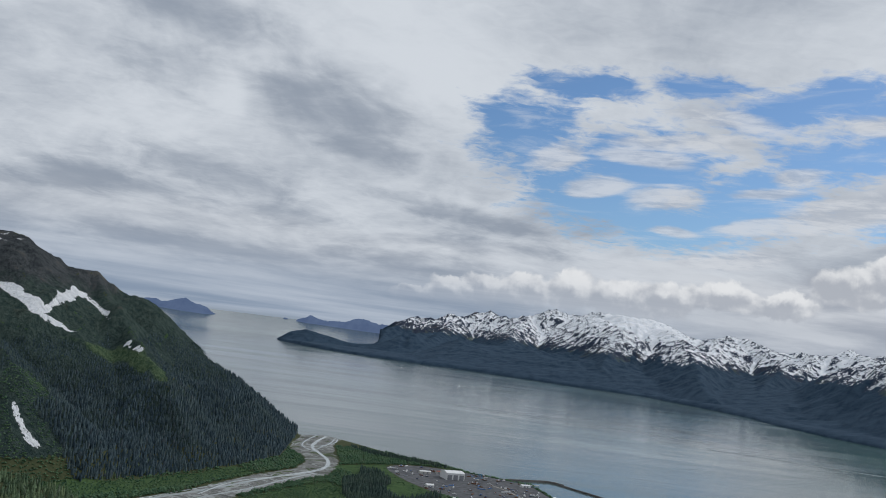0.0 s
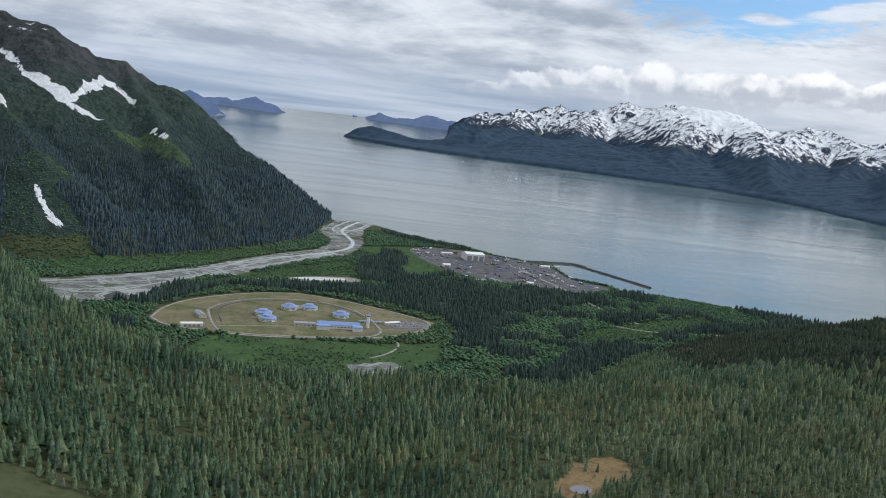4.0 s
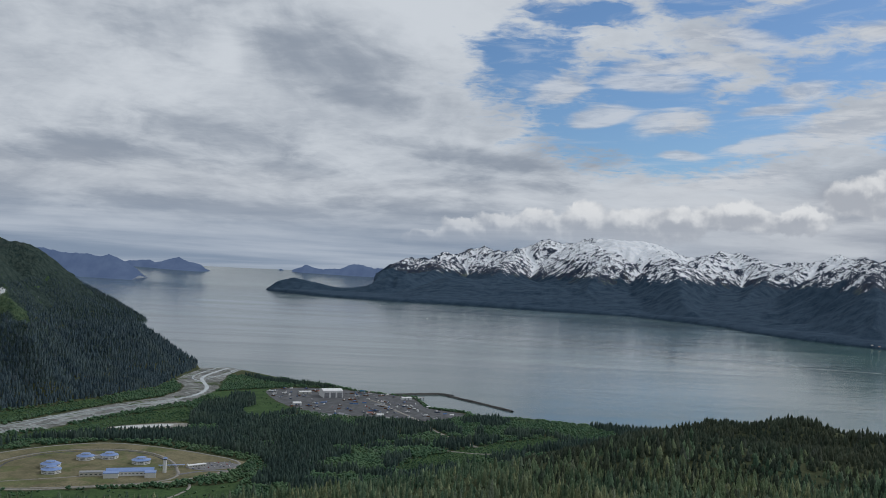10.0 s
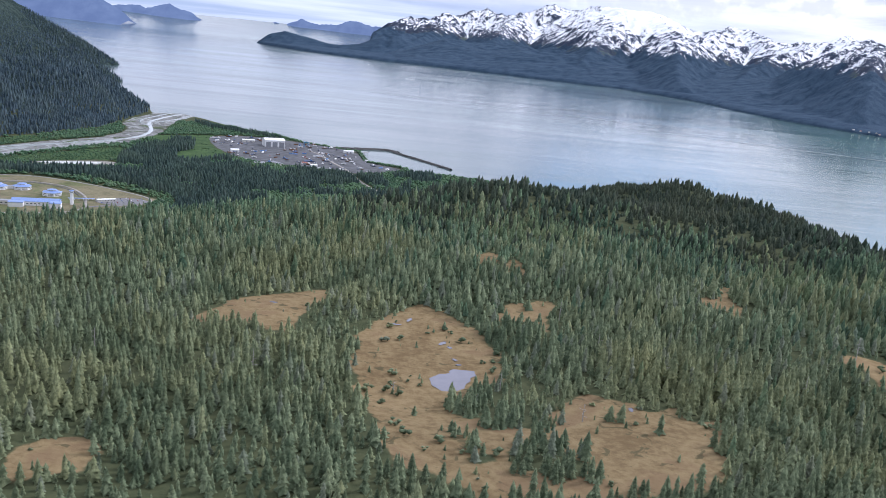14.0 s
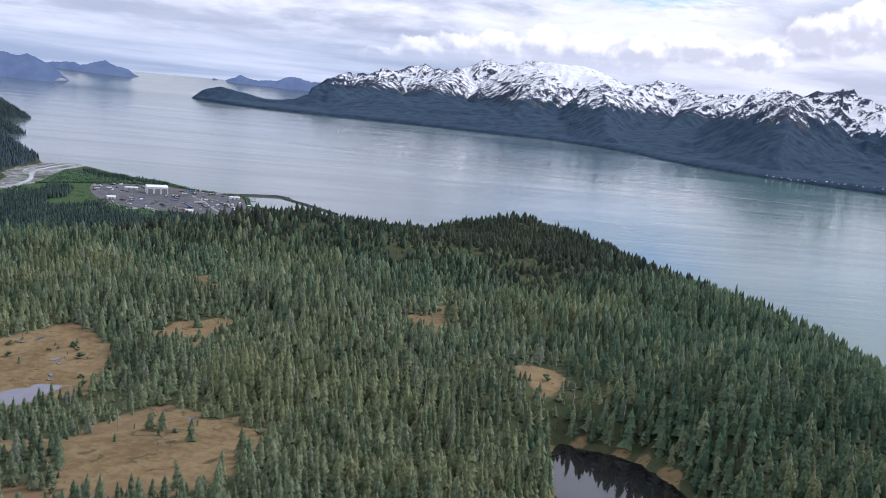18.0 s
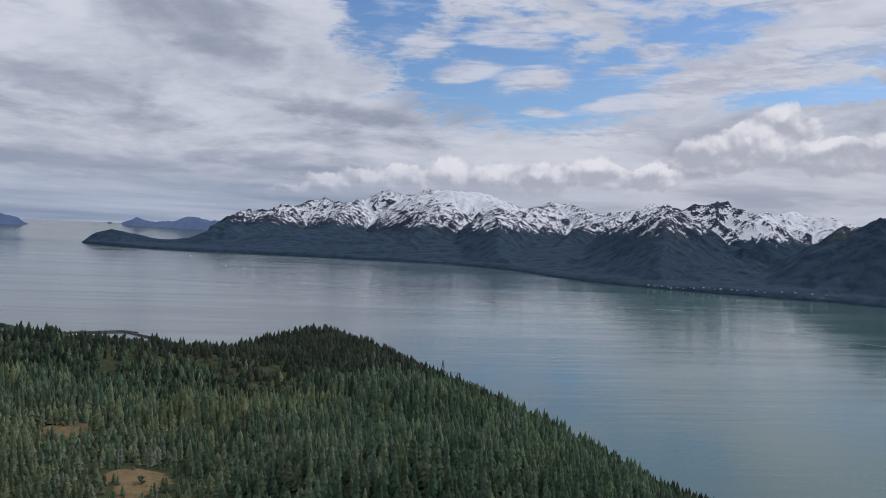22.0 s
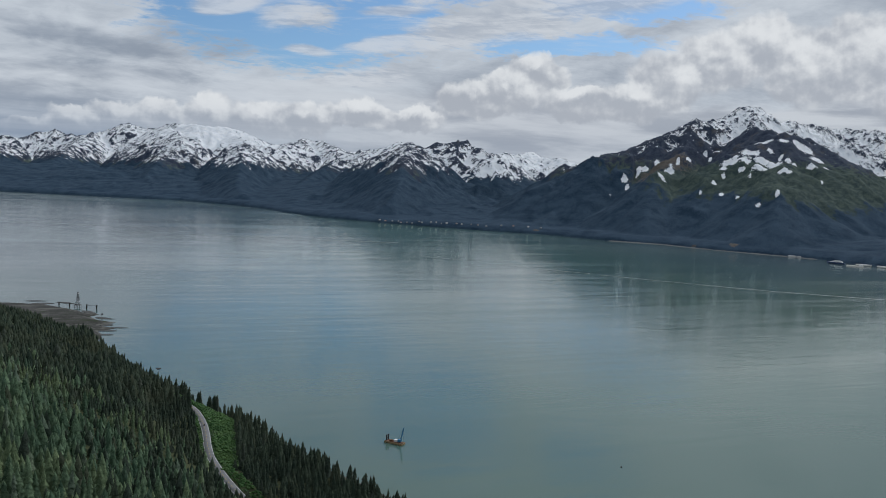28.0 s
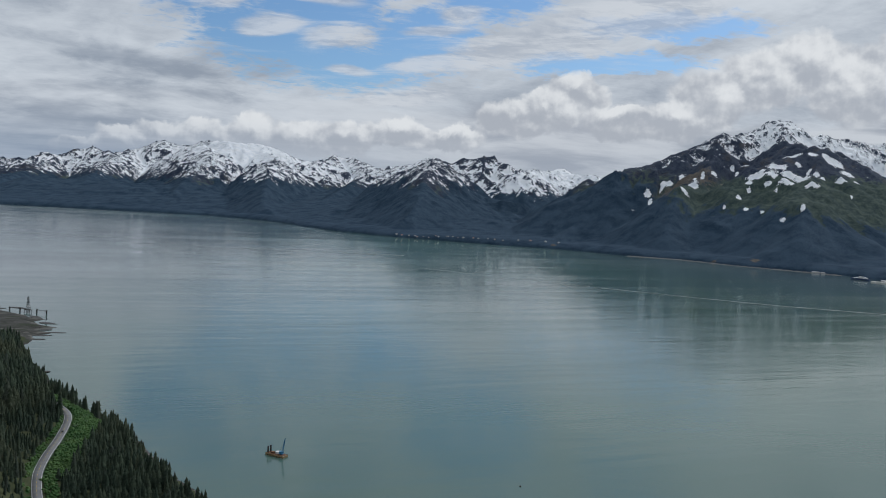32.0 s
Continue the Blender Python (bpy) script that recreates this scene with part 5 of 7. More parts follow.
# the trees that stand closest to the flight, one by one
CROWN_MESHES, TRUNK_MESHES = [], []
for s in range(6):
    co, tri = spruce_shape(10, 6, s + 120, 0.165)
    ob = from_arrays("crown", co * 18, tri, NEEDLES)
    ob.data.attributes.new("tint", "FLOAT", "POINT").data.foreach_set("value", np.full(len(co), 0.15 + 0.14 * s, np.float32))
    CROWN_MESHES.append(ob.data)
    bpy.data.objects.remove(ob)
    ring = [(math.cos(a) * w, math.sin(a) * w, h) for h, w in ((0, 0.32), (1.8, 0.24), (16.5, 0.03)) for a in np.linspace(0, 2 * math.pi, 7)[:-1]]
    ob = from_arrays("trunk", ring, [(j * 6 + i, j * 6 + (i + 1) % 6, j * 6 + 6 + (i + 1) % 6, j * 6 + 6 + i) for j in range(2) for i in range(6)], BARK)
    TRUNK_MESHES.append(ob.data)
    bpy.data.objects.remove(ob)
for n_tree, i in enumerate(order):
    tree = tagged(new("spruce_tree"), "grey-green spruce with ragged drooping branches on the boggy plateau", "tree", "spruces beside the bog")
    s = high[i] / 18
    tree.matrix_basis = Matrix.LocRotScale((hx[i] * K, hy[i] * K, (hz_[i] - 0.3) * K), Euler((0, 0, n_tree * 2.4)), (s * wide[i], s * wide[i], s))
    for name, data in (("crown", CROWN_MESHES[n_tree % 6]), ("trunk", TRUNK_MESHES[n_tree % 6])):
        new(name, data).parent = tree

# the valley woods: spruce and alder between the fenced ground and the yard
VALLEY_WOOD = [(-160, 1880), (80, 1760), (130, 1650), (115, 1560), (190, 1390), (320, 1390), (450, 1620), (650, 1900), (900, 2100), (1060, 2100), (1040, 2210), (900, 2270), (560, 2335), (400, 2205), (150, 2235), (60, 2290), (0, 2190), (-90, 2120), (-60, 1990)]
GROVES = [[(-139, 2050), (-74, 2050), (-36, 2155), (-90, 2330), (-150, 2420), (-190, 2330), (-170, 2150)], [(-190, 2330), (-150, 2420), (-160, 2540), (-100, 2530), (-60, 2380), (-90, 2270)], [(-580, 1540), (-480, 1760), (-400, 1790), (-420, 1690), (-450, 1560)], [(-430, 1800), (-300, 1900), (-80, 1990), (-60, 1900), (-160, 1860), (-300, 1830)], [(-520, 1250), (-480, 1420), (-430, 1440), (-380, 1260)],
          [(-230, 2950), (-60, 2850), (100, 2770), (60, 2760), (-150, 2850)]]
# leafy ground between the fenced lawn and the hill
ALDERS = [(30, 1340), (90, 1520), (180, 1680), (300, 1880), (430, 1930), (520, 1860), (360, 1620), (270, 1440), (150, 1330)]
vx, vy = scatter(-1150, 1080, 1240, 2960, 8.0, 11)
wood = np.maximum(area(vx, vy, VALLEY_WOOD), many(vx, vy, GROVES))
rv = np.random.default_rng(5)
green = many(vx, vy, GREENS)
WOOD_TRACK = [(407, 1918), (469, 1895), (528, 1880), (640, 1915), (759, 1960), (900, 2030), (1025, 2090)]
free = (to_line(vx, vy, WOOD_TRACK) > 9) & (to_line(vx, vy, [(372, 2275), (404, 2168), (450, 2060), (520, 1950)]) > 9) & inside(vx, vy, FLAT) & inside(vx, vy, LAND) & (area(vx, vy, OVAL) < -8) & (area(vx, vy, YARD_EDGE) < -5) & (area(vx, vy, RIVER) < -6) & (area(vx, vy, PAD) < -6)
mixed = fbm(vx, vy, 130, 3, 12.0)
spruce = free & (wood > 0) & ((mixed > np.where(area(vx, vy, ALDERS) > 0, 0.66, 0.40)) & (green < -4) | (many(vx, vy, GROVES) > 0))
alder = free & ~spruce & (rv.random(len(vx)) < np.where(wood > 0, 0.95, np.where(green > 0, np.where(area(vx, vy, GREENS[0]) > 0, 0.12, np.where(area(vx, vy, GREENS[1]) > 0, 0.10 + 0.6 * (fbm(vx, vy, 70, 2, 9.0) > 0.55), 0.75)), 0.85)))
alder &= (area(vx, vy, [(-320, 1975), (-185, 2090), (-120, 2065), (-140, 2000), (-280, 1935)]) < 0) & ((area(vx, vy, GREENS[0]) < 0) | (fbm(vx * 0.3 + vy, vy * 0.2 - vx, 60, 2, 5.0) > 0.55))
vh = rv.uniform(10, 19, len(vx))
stand("valley_spruce_wood", SHAPES_LOW, vx[spruce], vy[spruce], np.full(spruce.sum(), FLAT_Z - 0.3), vh[spruce] * 1.1, np.full(spruce.sum(), 1.3), VALLEY_NEEDLES, "dark spruce wood on the valley floor beside the shipyard")
BUSHES = [bush_shape(s) for s in range(5)]
stand("alder_thicket", BUSHES, vx[alder], vy[alder], land_height(vx[alder], vy[alder]) - 0.5, np.where(green[alder] > 0, 0.26, np.where(area(vx[alder], vy[alder], ALDERS) > 0, 0.62, 0.5)) * vh[alder], np.full(alder.sum(), 1.25), LEAVES, "fresh green alder thicket on the valley floor", "bushes")
# green brush on the road cutting
cx, cy = scatter(1310, 1520, 380, 1430, 3.4, 2)
brush = ((area(cx, cy, CUT) > 0) | road_strip(cx, cy)) & (to_line(cx, cy, ROAD) > 6.0)
cx, cy = cx[brush], cy[brush]
stand("roadside_brush", BUSHES, cx, cy, land_height(cx, cy) - 0.4, np.random.default_rng(3).uniform(2, 4.5, len(cx)), np.full(len(cx), 1.3), VERGE, "bright green alder brush along the coast road", "bushes")
# small bushes and dwarf pines on the bog
bx, by = scatter(390, 900, 290, 780, 5.0, 8)
sparse = (many(bx, by, BOGS) > 1) & (np.random.default_rng(4).random(len(bx)) < 0.05 + 0.25 * (fbm(bx, by, 30, 2, 3.0) > 0.62)) & (area(bx, by, POND) < -3)
bx, by = bx[sparse], by[sparse]
stand("bog_brush", BUSHES + SHAPES_LOW, bx, by, land_height(bx, by) - 0.1, np.random.default_rng(6).uniform(1.0, 4.2, len(bx)), np.full(len(bx), 1.3), NEEDLES, "low dark brush and dwarf pines on the tan bog", "bushes")
# the wooded lower half of the near mountain
mx, my = scatter(-1900, -330, 1500, 3190, 7.6, 17)
mz = land_height(mx, my)
top_line = 265 + 120 * (fbm(mx, my, 320, 4, 14.0) - 0.5) - 90 * (many(mx, my, SNOW_BEDS) > -25)
lane = fbm(mx, my, 150, 4, 4.0)
ok = (~inside(mx, my, FLAT)) & (mz > 8) & (mz < top_line) & ((lane > 0.33) | (mx > -600) | (mz < 215)) & inside(mx, my, LAND) & (many(mx, my, MEADOWS) < 4) & (many(mx, my, SNOW_BEDS) < -8) & (area(mx, my, BRUSH) < 0)
ok &= mx < np.interp(my, [1500, 1640, 1820, 2010, 2180, 2340, 2600, 3080, 3200], [-1270, -970, -770, -625, -525, -445, -370, -390, -400])
leafy = (area(mx, my, BRUSH) > -4) & (many(mx, my, SNOW_BEDS) < -5) & (mz > 6)
stand("mountain_alder_thicket", BUSHES, mx[leafy], my[leafy], mz[leafy] - 0.5, np.random.default_rng(8).uniform(3, 5.5, leafy.sum()), np.full(leafy.sum(), 1.5), LEAVES, "green alder thicket below the avalanche snow", "bushes")
mx, my, mz = mx[ok], my[ok], mz[ok]
mh = np.random.default_rng(9).uniform(9, 21, len(mx)) * np.clip((330 - mz) / 200, 0.5, 1)
stand("mountain_wood", SHAPES_LOW, mx, my, mz - 0.5, mh, np.random.default_rng(10).uniform(1.05, 1.6, len(mx)), HAZED_MOUNT_NEEDLES, "dark spruce forest on the steep mountain side")

# wooded headlands that step out behind the near mountain
HEADLANDS = [(0.7, [(-2700, 5250, 560), (-2200, 5380, 380), (-1860, 5450, 222), (-1700, 5450, 150), (-1580, 5430, 84), (-1500, 5430, 40), (-1462, 5435, 2)]), (0.7, [(-2200, 4100, 430), (-1600, 4250, 230), (-1250, 4300, 150), (-1120, 4300, 82), (-1050, 4300, 44), (-1000, 4300, 2)])]


def headland_height(x, y):
    z = ridges(x, y, HEADLANDS) + (fbm(x, y, 160, 4, 41.0, True) - 0.55) * 30
    return np.maximum(z, -20)


tagged(sheet("mountain_headland", np.arange(-2700, -960, 12.0), np.arange(3500, 6100, 12.0), headland_height, ROCK, {
    "gully": lambda x, y, z: 0 * x - 1.0, "snowline": lambda x, y, z: 0 * x + 300.0, "meadow": lambda x, y, z: 0 * x, "green": lambda x, y, z: 0 * x}, keep=lambda x, y, z: z > -6),
    "dark wooded headlands dropping steeply into the bay", "headland", kind="structure")
kx, ky = scatter(-2000, -980, 4080, 5620, 13.0, 27)
kz = headland_height(kx, ky)
front = (kz > 1) & (ky < np.where(ky < 4800, 4420, 5560)) & ((ky < 4450) | (ky > 5150))
kx, ky, kz = kx[front], ky[front], kz[front]
stand("headland_wood", SHAPES_LOW, kx, ky, kz - 0.5, np.random.default_rng(13).uniform(12, 22, len(kx)), np.full(len(kx), 1.3), HAZED_MOUNT_NEEDLES, "dark spruce forest on the headlands down the bay")

# ---------------------------------------------------------------- still water on the plateau
def fan(name, pts, z, mat, label, kind="structure", category="water", wobble=0.0):
    """A flat piece of ground or water with a rounded outline."""
    p = np.array(pts, float)
    for _ in range(2):
        q, s = np.roll(p, -1, 0), np.empty((2 * len(p), 2))
        s[0::2], s[1::2] = p * 0.75 + q * 0.25, p * 0.25 + q * 0.75
        p = s
    p = p + np.random.default_rng(len(p)).normal(0, wobble, p.shape)
    bm = bmesh.new()
    bm.faces.new([bm.verts.new((a * K, b * K, z * K)) for a, b in p])
    bmesh.ops.triangulate(bm, faces=bm.faces[:])
    bmesh.ops.recalc_face_normals(bm, faces=bm.faces[:])
    if bm.faces[:] and sum(f.normal.z for f in bm.faces) < 0:
        bmesh.ops.reverse_faces(bm, faces=bm.faces[:])
    me = bpy.data.meshes.new(name)
    bm.to_mesh(me)
    bm.free()
    me.materials.append(mat)
    return tagged(new(name, me), label, category, kind=kind)


fan("lake_water", [(880, 522), (893, 551), (916, 541), (936, 533), (946, 516), (952, 491), (954, 455), (952, 428), (923, 422), (905, 418), (878, 420), (871, 454), (875, 471), (878, 499)], LAKE_Z, STILL, "dark still forest lake that mirrors the trees")
fan("pond_water", [(238, 529), (243, 536), (250, 537), (255, 532), (251, 525), (243, 523)], 196.8, POND_WATER, "small round grey pond in a tan clearing", wobble=0.3)
fan("pond_water", POND, 195.35, POND_WATER, "small grey bog pond", wobble=0.5)

# ---------------------------------------------------------------- builders for things, in real metres on their own base
def thing(name, x, y, z, turn, label, category, group=""):
    ob = tagged(new(name), label, category, group)
    ob.matrix_basis = Matrix.LocRotScale((x * K, y * K, z * K), Euler((0, 0, radians(turn))), (K, K, K))
    return ob


def part(name, bm, mat, parent, label=""):
    me = bpy.data.meshes.new(name)
    bmesh.ops.recalc_face_normals(bm, faces=bm.faces[:])
    bm.to_mesh(me)
    bm.free()
    me.materials.append(mat)
    ob = new(name, me)
    ob.parent = parent
    return tagged(ob, label)


def box(sx, sy, sz, at=(0, 0, 0), bevel=0.0, bm=None, tilt=None):
    """A block that stands on at."""
    own = bmesh.new()
    bmesh.ops.create_cube(own, size=1.0, matrix=Matrix.Diagonal((sx, sy, sz, 1)))
    if bevel:
        bmesh.ops.bevel(own, geom=own.edges[:], offset=bevel, segments=1, affect="EDGES")
    m = Matrix.Translation((at[0], at[1], at[2] + sz / 2)) if tilt is None else Matrix.Translation(at) @ tilt @ Matrix.Translation((0, 0, sz / 2))
    bmesh.ops.transform(own, matrix=m, verts=own.verts[:])
    if bm is None:
        return own
    me = bpy.data.meshes.new("piece")
    own.to_mesh(me)
    own.free()
    bm.from_mesh(me)
    bpy.data.meshes.remove(me)
    return bm


def prism(sides, r0, r1, z0, z1, at=(0, 0), turn=0.0, bm=None):
    bm = bm or bmesh.new()
    rings = [[bm.verts.new((at[0] + math.cos(turn + 2 * math.pi * i / sides) * r, at[1] + math.sin(turn + 2 * math.pi * i / sides) * r, z)) for i in range(sides)] for r, z in ((r0, z0), (max(r1, 0.02), z1))]
    for i in range(sides):
        j = (i + 1) % sides
        bm.faces.new((rings[0][i], rings[0][j], rings[1][j], rings[1][i]))
    bm.faces.new(rings[0][::-1])
    bm.faces.new(rings[1])
    return bm


def beam(a, b, w, bm=None):
    """A square bar from a to b."""
    a, b = Vector(a), Vector(b)
    q = (b - a).to_track_quat("Z", "Y").to_matrix().to_4x4()
    return box(w, w, (b - a).length, a, 0.0, bm, q)


def gable(lx, ly, eave, ridge, over=0.5, at=(0, 0)):
    """A thick pitched roof whose ridge runs along x."""
    bm = bmesh.new()
    hx, hy, t = lx / 2 + over, ly / 2 + over, 0.3
    prof = [(-hy, eave - 0.15), (0, ridge), (hy, eave - 0.15), (hy, eave - 0.15 + t), (0, ridge + t), (-hy, eave - 0.15 + t)]
    ends = [[bm.verts.new((at[0] + s * hx, at[1] + y, z)) for y, z in prof] for s in (-1, 1)]
    for i in range(6):
        j = (i + 1) % 6
        bm.faces.new((ends[0][i], ends[0][j], ends[1][j], ends[1][i]))
    bm.faces.new(ends[0][::-1])
    bm.faces.new(ends[1])
    return bm


def hall(lx, ly, eave, ridge, at=(0, 0)):
    """Walls with gable ends under a pitched roof."""
    bm = bmesh.new()
    prof = [(-ly / 2, 0), (ly / 2, 0), (ly / 2, eave), (0, ridge), (-ly / 2, eave)]
    ends = [[bm.verts.new((at[0] + s * lx / 2, at[1] + y, z)) for y, z in prof] for s in (-1, 1)]
    for i in range(5):
        j = (i + 1) % 5
        bm.faces.new((ends[0][i], ends[0][j], ends[1][j], ends[1][i]))
    bm.faces.new(ends[0][::-1])
    bm.faces.new(ends[1])
    return bm


def ribbon(name, pts, width, mat, label, lift=0.25, offset=0.0, step=6.0, category="road", dash=0.0):
    """A strip of road that follows the ground."""
    p = np.array(pts, float)
    for _ in range(2):
        s = np.empty((2 * len(p) - 2, 2))
        s[0::2], s[1::2] = p[:-1] * 0.75 + p[1:] * 0.25, p[:-1] * 0.25 + p[1:] * 0.75
        p = np.vstack([p[:1], s, p[-1:]])
    d = np.r_[0, np.cumsum(np.hypot(*np.diff(p, axis=0).T))]
    at = np.arange(0, d[-1], step)
    x, y = np.interp(at, d, p[:, 0]), np.interp(at, d, p[:, 1])
    tx, ty = np.gradient(x), np.gradient(y)
    ll = np.hypot(tx, ty) + 1e-9
    nx, ny = -ty / ll, tx / ll
    z = land_height(x, y)
    z = np.convolve(np.r_[[z[0]] * 3, z, [z[-1]] * 3], np.ones(7) / 7, "valid") + lift
    rows = [(-0.5, -1.2), (-0.5, 0.0), (0.5, 0.0), (0.5, -1.2)] if lift > 0.15 and width > 2 else [(-0.5, 0), (0.5, 0)]
    co = np.concatenate([np.stack([x + nx * (offset + width * s), y + ny * (offset + width * s), z + h], -1) for s, h in rows])
    w = len(x)
    faces = [(j * w + i, (j + 1) * w + i, (j + 1) * w + i + 1, j * w + i + 1) for j in range(len(rows) - 1) for i in range(w - 1) if not dash or i % 2 == 0]
    ob = from_arrays(name, co, np.array(faces)[:, ::-1], mat)
    return tagged(ob, label, category, kind="structure")


G = FLAT_Z + 0.1
# ---------------------------------------------------------------- the coast road
ribbon("road_coast", ROAD[2:], 8.0, ASPHALT, "worn grey two-lane coast road through spruce forest", 1.0, step=5)
ribbon("road_marking_middle", ROAD[2:], 0.35, YELLOW, "faded yellow centre line", 1.03, step=5, category="marking", dash=1.0)
ribbon("road_marking_edge", ROAD[2:], 0.3, ROAD_WHITE, "white edge line", 1.03, 3.5, step=5, category="marking")
ribbon("road_marking_verge", ROAD[2:], 0.3, ROAD_WHITE, "white edge line", 1.03, -3.5, step=5, category="marking")


# ---------------------------------------------------------------- vehicles
def car(x, y, z, turn, mat, label, group=""):
    ob = thing("parked_car", x, y, z, turn, label, "car", group)
    bm = box(4.4, 1.8, 0.75, (0, 0, 0.35), 0.15)
    box(2.3, 1.6, 0.6, (-0.2, 0, 1.08), 0.2, bm)
    part("body", bm, mat, ob)
    part("windscreen", box(0.9, 1.5, 0.35, (0.75, 0, 1.1), 0.1), DARK_GLASS, ob)
    for sx in (-1.35, 1.35):
        for sy in (-0.8, 0.8):
            wheel = prism(10, 0.34, 0.34, -0.12, 0.12)
            bmesh.ops.transform(wheel, matrix=Matrix.Translation((sx, sy, 0.34)) @ Matrix.Rotation(math.pi / 2, 4, "X"), verts=wheel.verts[:])
            tyre = part("wheel", wheel, RUBBER, ob)
            rim = prism(8, 0.2, 0.2, -0.14, 0.14)
            bmesh.ops.transform(rim, matrix=Matrix.Translation((sx, sy, 0.34)) @ Matrix.Rotation(math.pi / 2, 4, "X"), verts=rim.verts[:])
            part("rim", rim, STEEL, tyre)
    return ob


car(1397, 1095, float(land_height(np.array([1397.0]), np.array([1095.0]))[0]) + 1.0, 75, CAR_PAINTS[2], "dark car on the coast road beside the brush")

# ---------------------------------------------------------------- the fenced ground on the valley floor
INNER = [(-355, 1587), (-331, 1529), (-298, 1462), (-272, 1443), (-187, 1464), (-84, 1506), (-27, 1540), (-16, 1587), (-34, 1627), (-58, 1686), (-130, 1762), (-227, 1765), (-311, 1720), (-350, 1644), (-355, 1587)]
ribbon("road_perimeter", OVAL + OVAL[:1], 6.0, TRACK, "pale gravel perimeter track round the lawn", 0.3)
ribbon("road_inner", INNER, 6.0, TRACK, "pale gravel inner ring track on the lawn", 0.34)
ribbon("road_lawn", [(-308, 1475), (-175, 1544), (-100, 1585)], 4.0, TRACK, "pale gravel path across the lawn", 0.3)
ribbon("road_dirt", [(-300, 1508), (-338, 1590), (-335, 1655), (-287, 1722), (-179, 1764), (-104, 1727), (-62, 1671)], 3.5, YARD, "dark gravel patrol track inside the ring", 0.32)
ribbon("road_gate", [(-20, 1590), (16, 1628), (59, 1634), (110, 1640)], 7.0, ASPHALT, "grey access road to the parking lot", 0.4)
ribbon("road_pad", [(59, 1632), (40, 1580), (15, 1536), (28, 1503), (19, 1450), (-10, 1400)], 5.0, TRACK, "pale gravel track to the gravel pad", 0.28)
fan("parking_lot", [(-36, 1652), (20, 1708), (72, 1686), (60, 1655), (5, 1622)], G + 0.35, ASPHALT, "grey parking lot with rows of cars", category="parking lot")


def posts_and_wires(name, pts, label):
    """A high mesh fence: posts with three rails."""
    p = np.array(pts, float)
    d = np.r_[0, np.cumsum(np.hypot(*np.diff(p, axis=0).T))]
    at = np.arange(0, d[-1], 12.0)
    x, y = np.interp(at, d, p[:, 0]), np.interp(at, d, p[:, 1])
    ob = thing(name, x[0], y[0], G, 0, label, "fence")
    post = prism(5, 0.09, 0.09, 0, 4.2)
    me = bpy.data.meshes.new("post")
    post.to_mesh(me)
    post.free()
    me.materials.append(STEEL)
    for a, b in zip(x, y):
        q = new("post", me)
        q.parent, q.location = ob, (a - x[0], b - y[0], 0)
    for h in (1.4, 2.8, 4.1):
        rail = bmesh.new()
        for i in range(len(x) - 1):
            beam((x[i] - x[0], y[i] - y[0], h), (x[i + 1] - x[0], y[i + 1] - y[0], h), 0.09, rail)
        part("rail", rail, STEEL, ob)
    return ob


inner_fence = [(x * 0.955 - 9, y * 0.955 + 71) for x, y in INNER]
posts_and_wires("mesh_fence", inner_fence, "tall grey mesh fence round the blue-roofed buildings")


def cell_block(x, y, turn, r, label):
    ob = thing("cell_block", x, y, G, turn, label, "building", "blue-roofed blocks on the lawn")
    part("wall", prism(8, r, r, 0, 6.5, turn=0.39), WHITE, ob)
    roof = part("roof", prism(8, r + 1.2, r * 0.55, 6.5, 9.2, turn=0.39), BLUE_ROOF, ob)
    part("clerestory", prism(8, r * 0.5, r * 0.5, 9.2, 10.8, turn=0.39), WHITE, roof)
    part("cap", prism(8, r * 0.56, 0.5, 10.8, 12.0, turn=0.39), BLUE_ROOF, roof)
    for i in range(8):
        a = 0.39 + math.pi / 8 + i * math.pi / 4
        m = Matrix.Rotation(a, 4, "Z") @ Matrix.Translation((r * math.cos(math.pi / 8) + 0.02, 0, 0))
        for h in (1.6, 4.2):
            w = box(0.12, r * 0.55, 0.8, (0, 0, h))
            bmesh.ops.transform(w, matrix=m, verts=w.verts[:])
            part("window_strip", w, DARK_GLASS, ob)
    return ob


for x, y, turn, r in ((-250, 1600, 10, 17), (-231, 1562, 25, 17), (-218, 1672, 0, 16), (-181, 1690, 40, 16), (-111, 1662, 15, 17)):
    cell_block(x, y, turn, r, "white eight-sided block with a blue metal roof on the lawn")
link = thing("link_building", -200, 1686, G, 22, "low white link building between two blue-roofed blocks", "building")
part("wall", box(16, 9, 4.5), WHITE, link)
part("roof", box(17, 10, 0.5, (0, 0, 4.5), 0.1), GREY_ROOF, link)

main = thing("main_building", -103, 1568, G, 17, "long white building with a blue metal roof and stepped wings", "building")
part("wall", box(78, 24, 7.5, (6, 6, 0)), WHITE, main)
part("roof", gable(78, 24, 7.5, 11.5, 0.8, (6, 6)), BLUE_ROOF, main)
part("wing", box(40, 13, 6.5, (-56, 4, 0)), CREAM, main, "cream flat-roofed wing")
part("wing_roof", box(41, 14, 0.5, (-56, 4, 6.5), 0.1), GREY_ROOF, main, "grey flat roof")
part("front_block", box(24, 14, 8.0, (-24, -13, 0)), WHITE, main)
part("front_roof", box(25.5, 15.5, 0.8, (-24, -13, 8.0), 0.2), BLUE_ROOF, main)
part("end_block", box(18, 18, 8.5, (40, -14, 0)), WHITE, main)
part("end_roof", box(19.5, 19.5, 0.8, (40, -14, 8.5), 0.2), BLUE_ROOF, main)
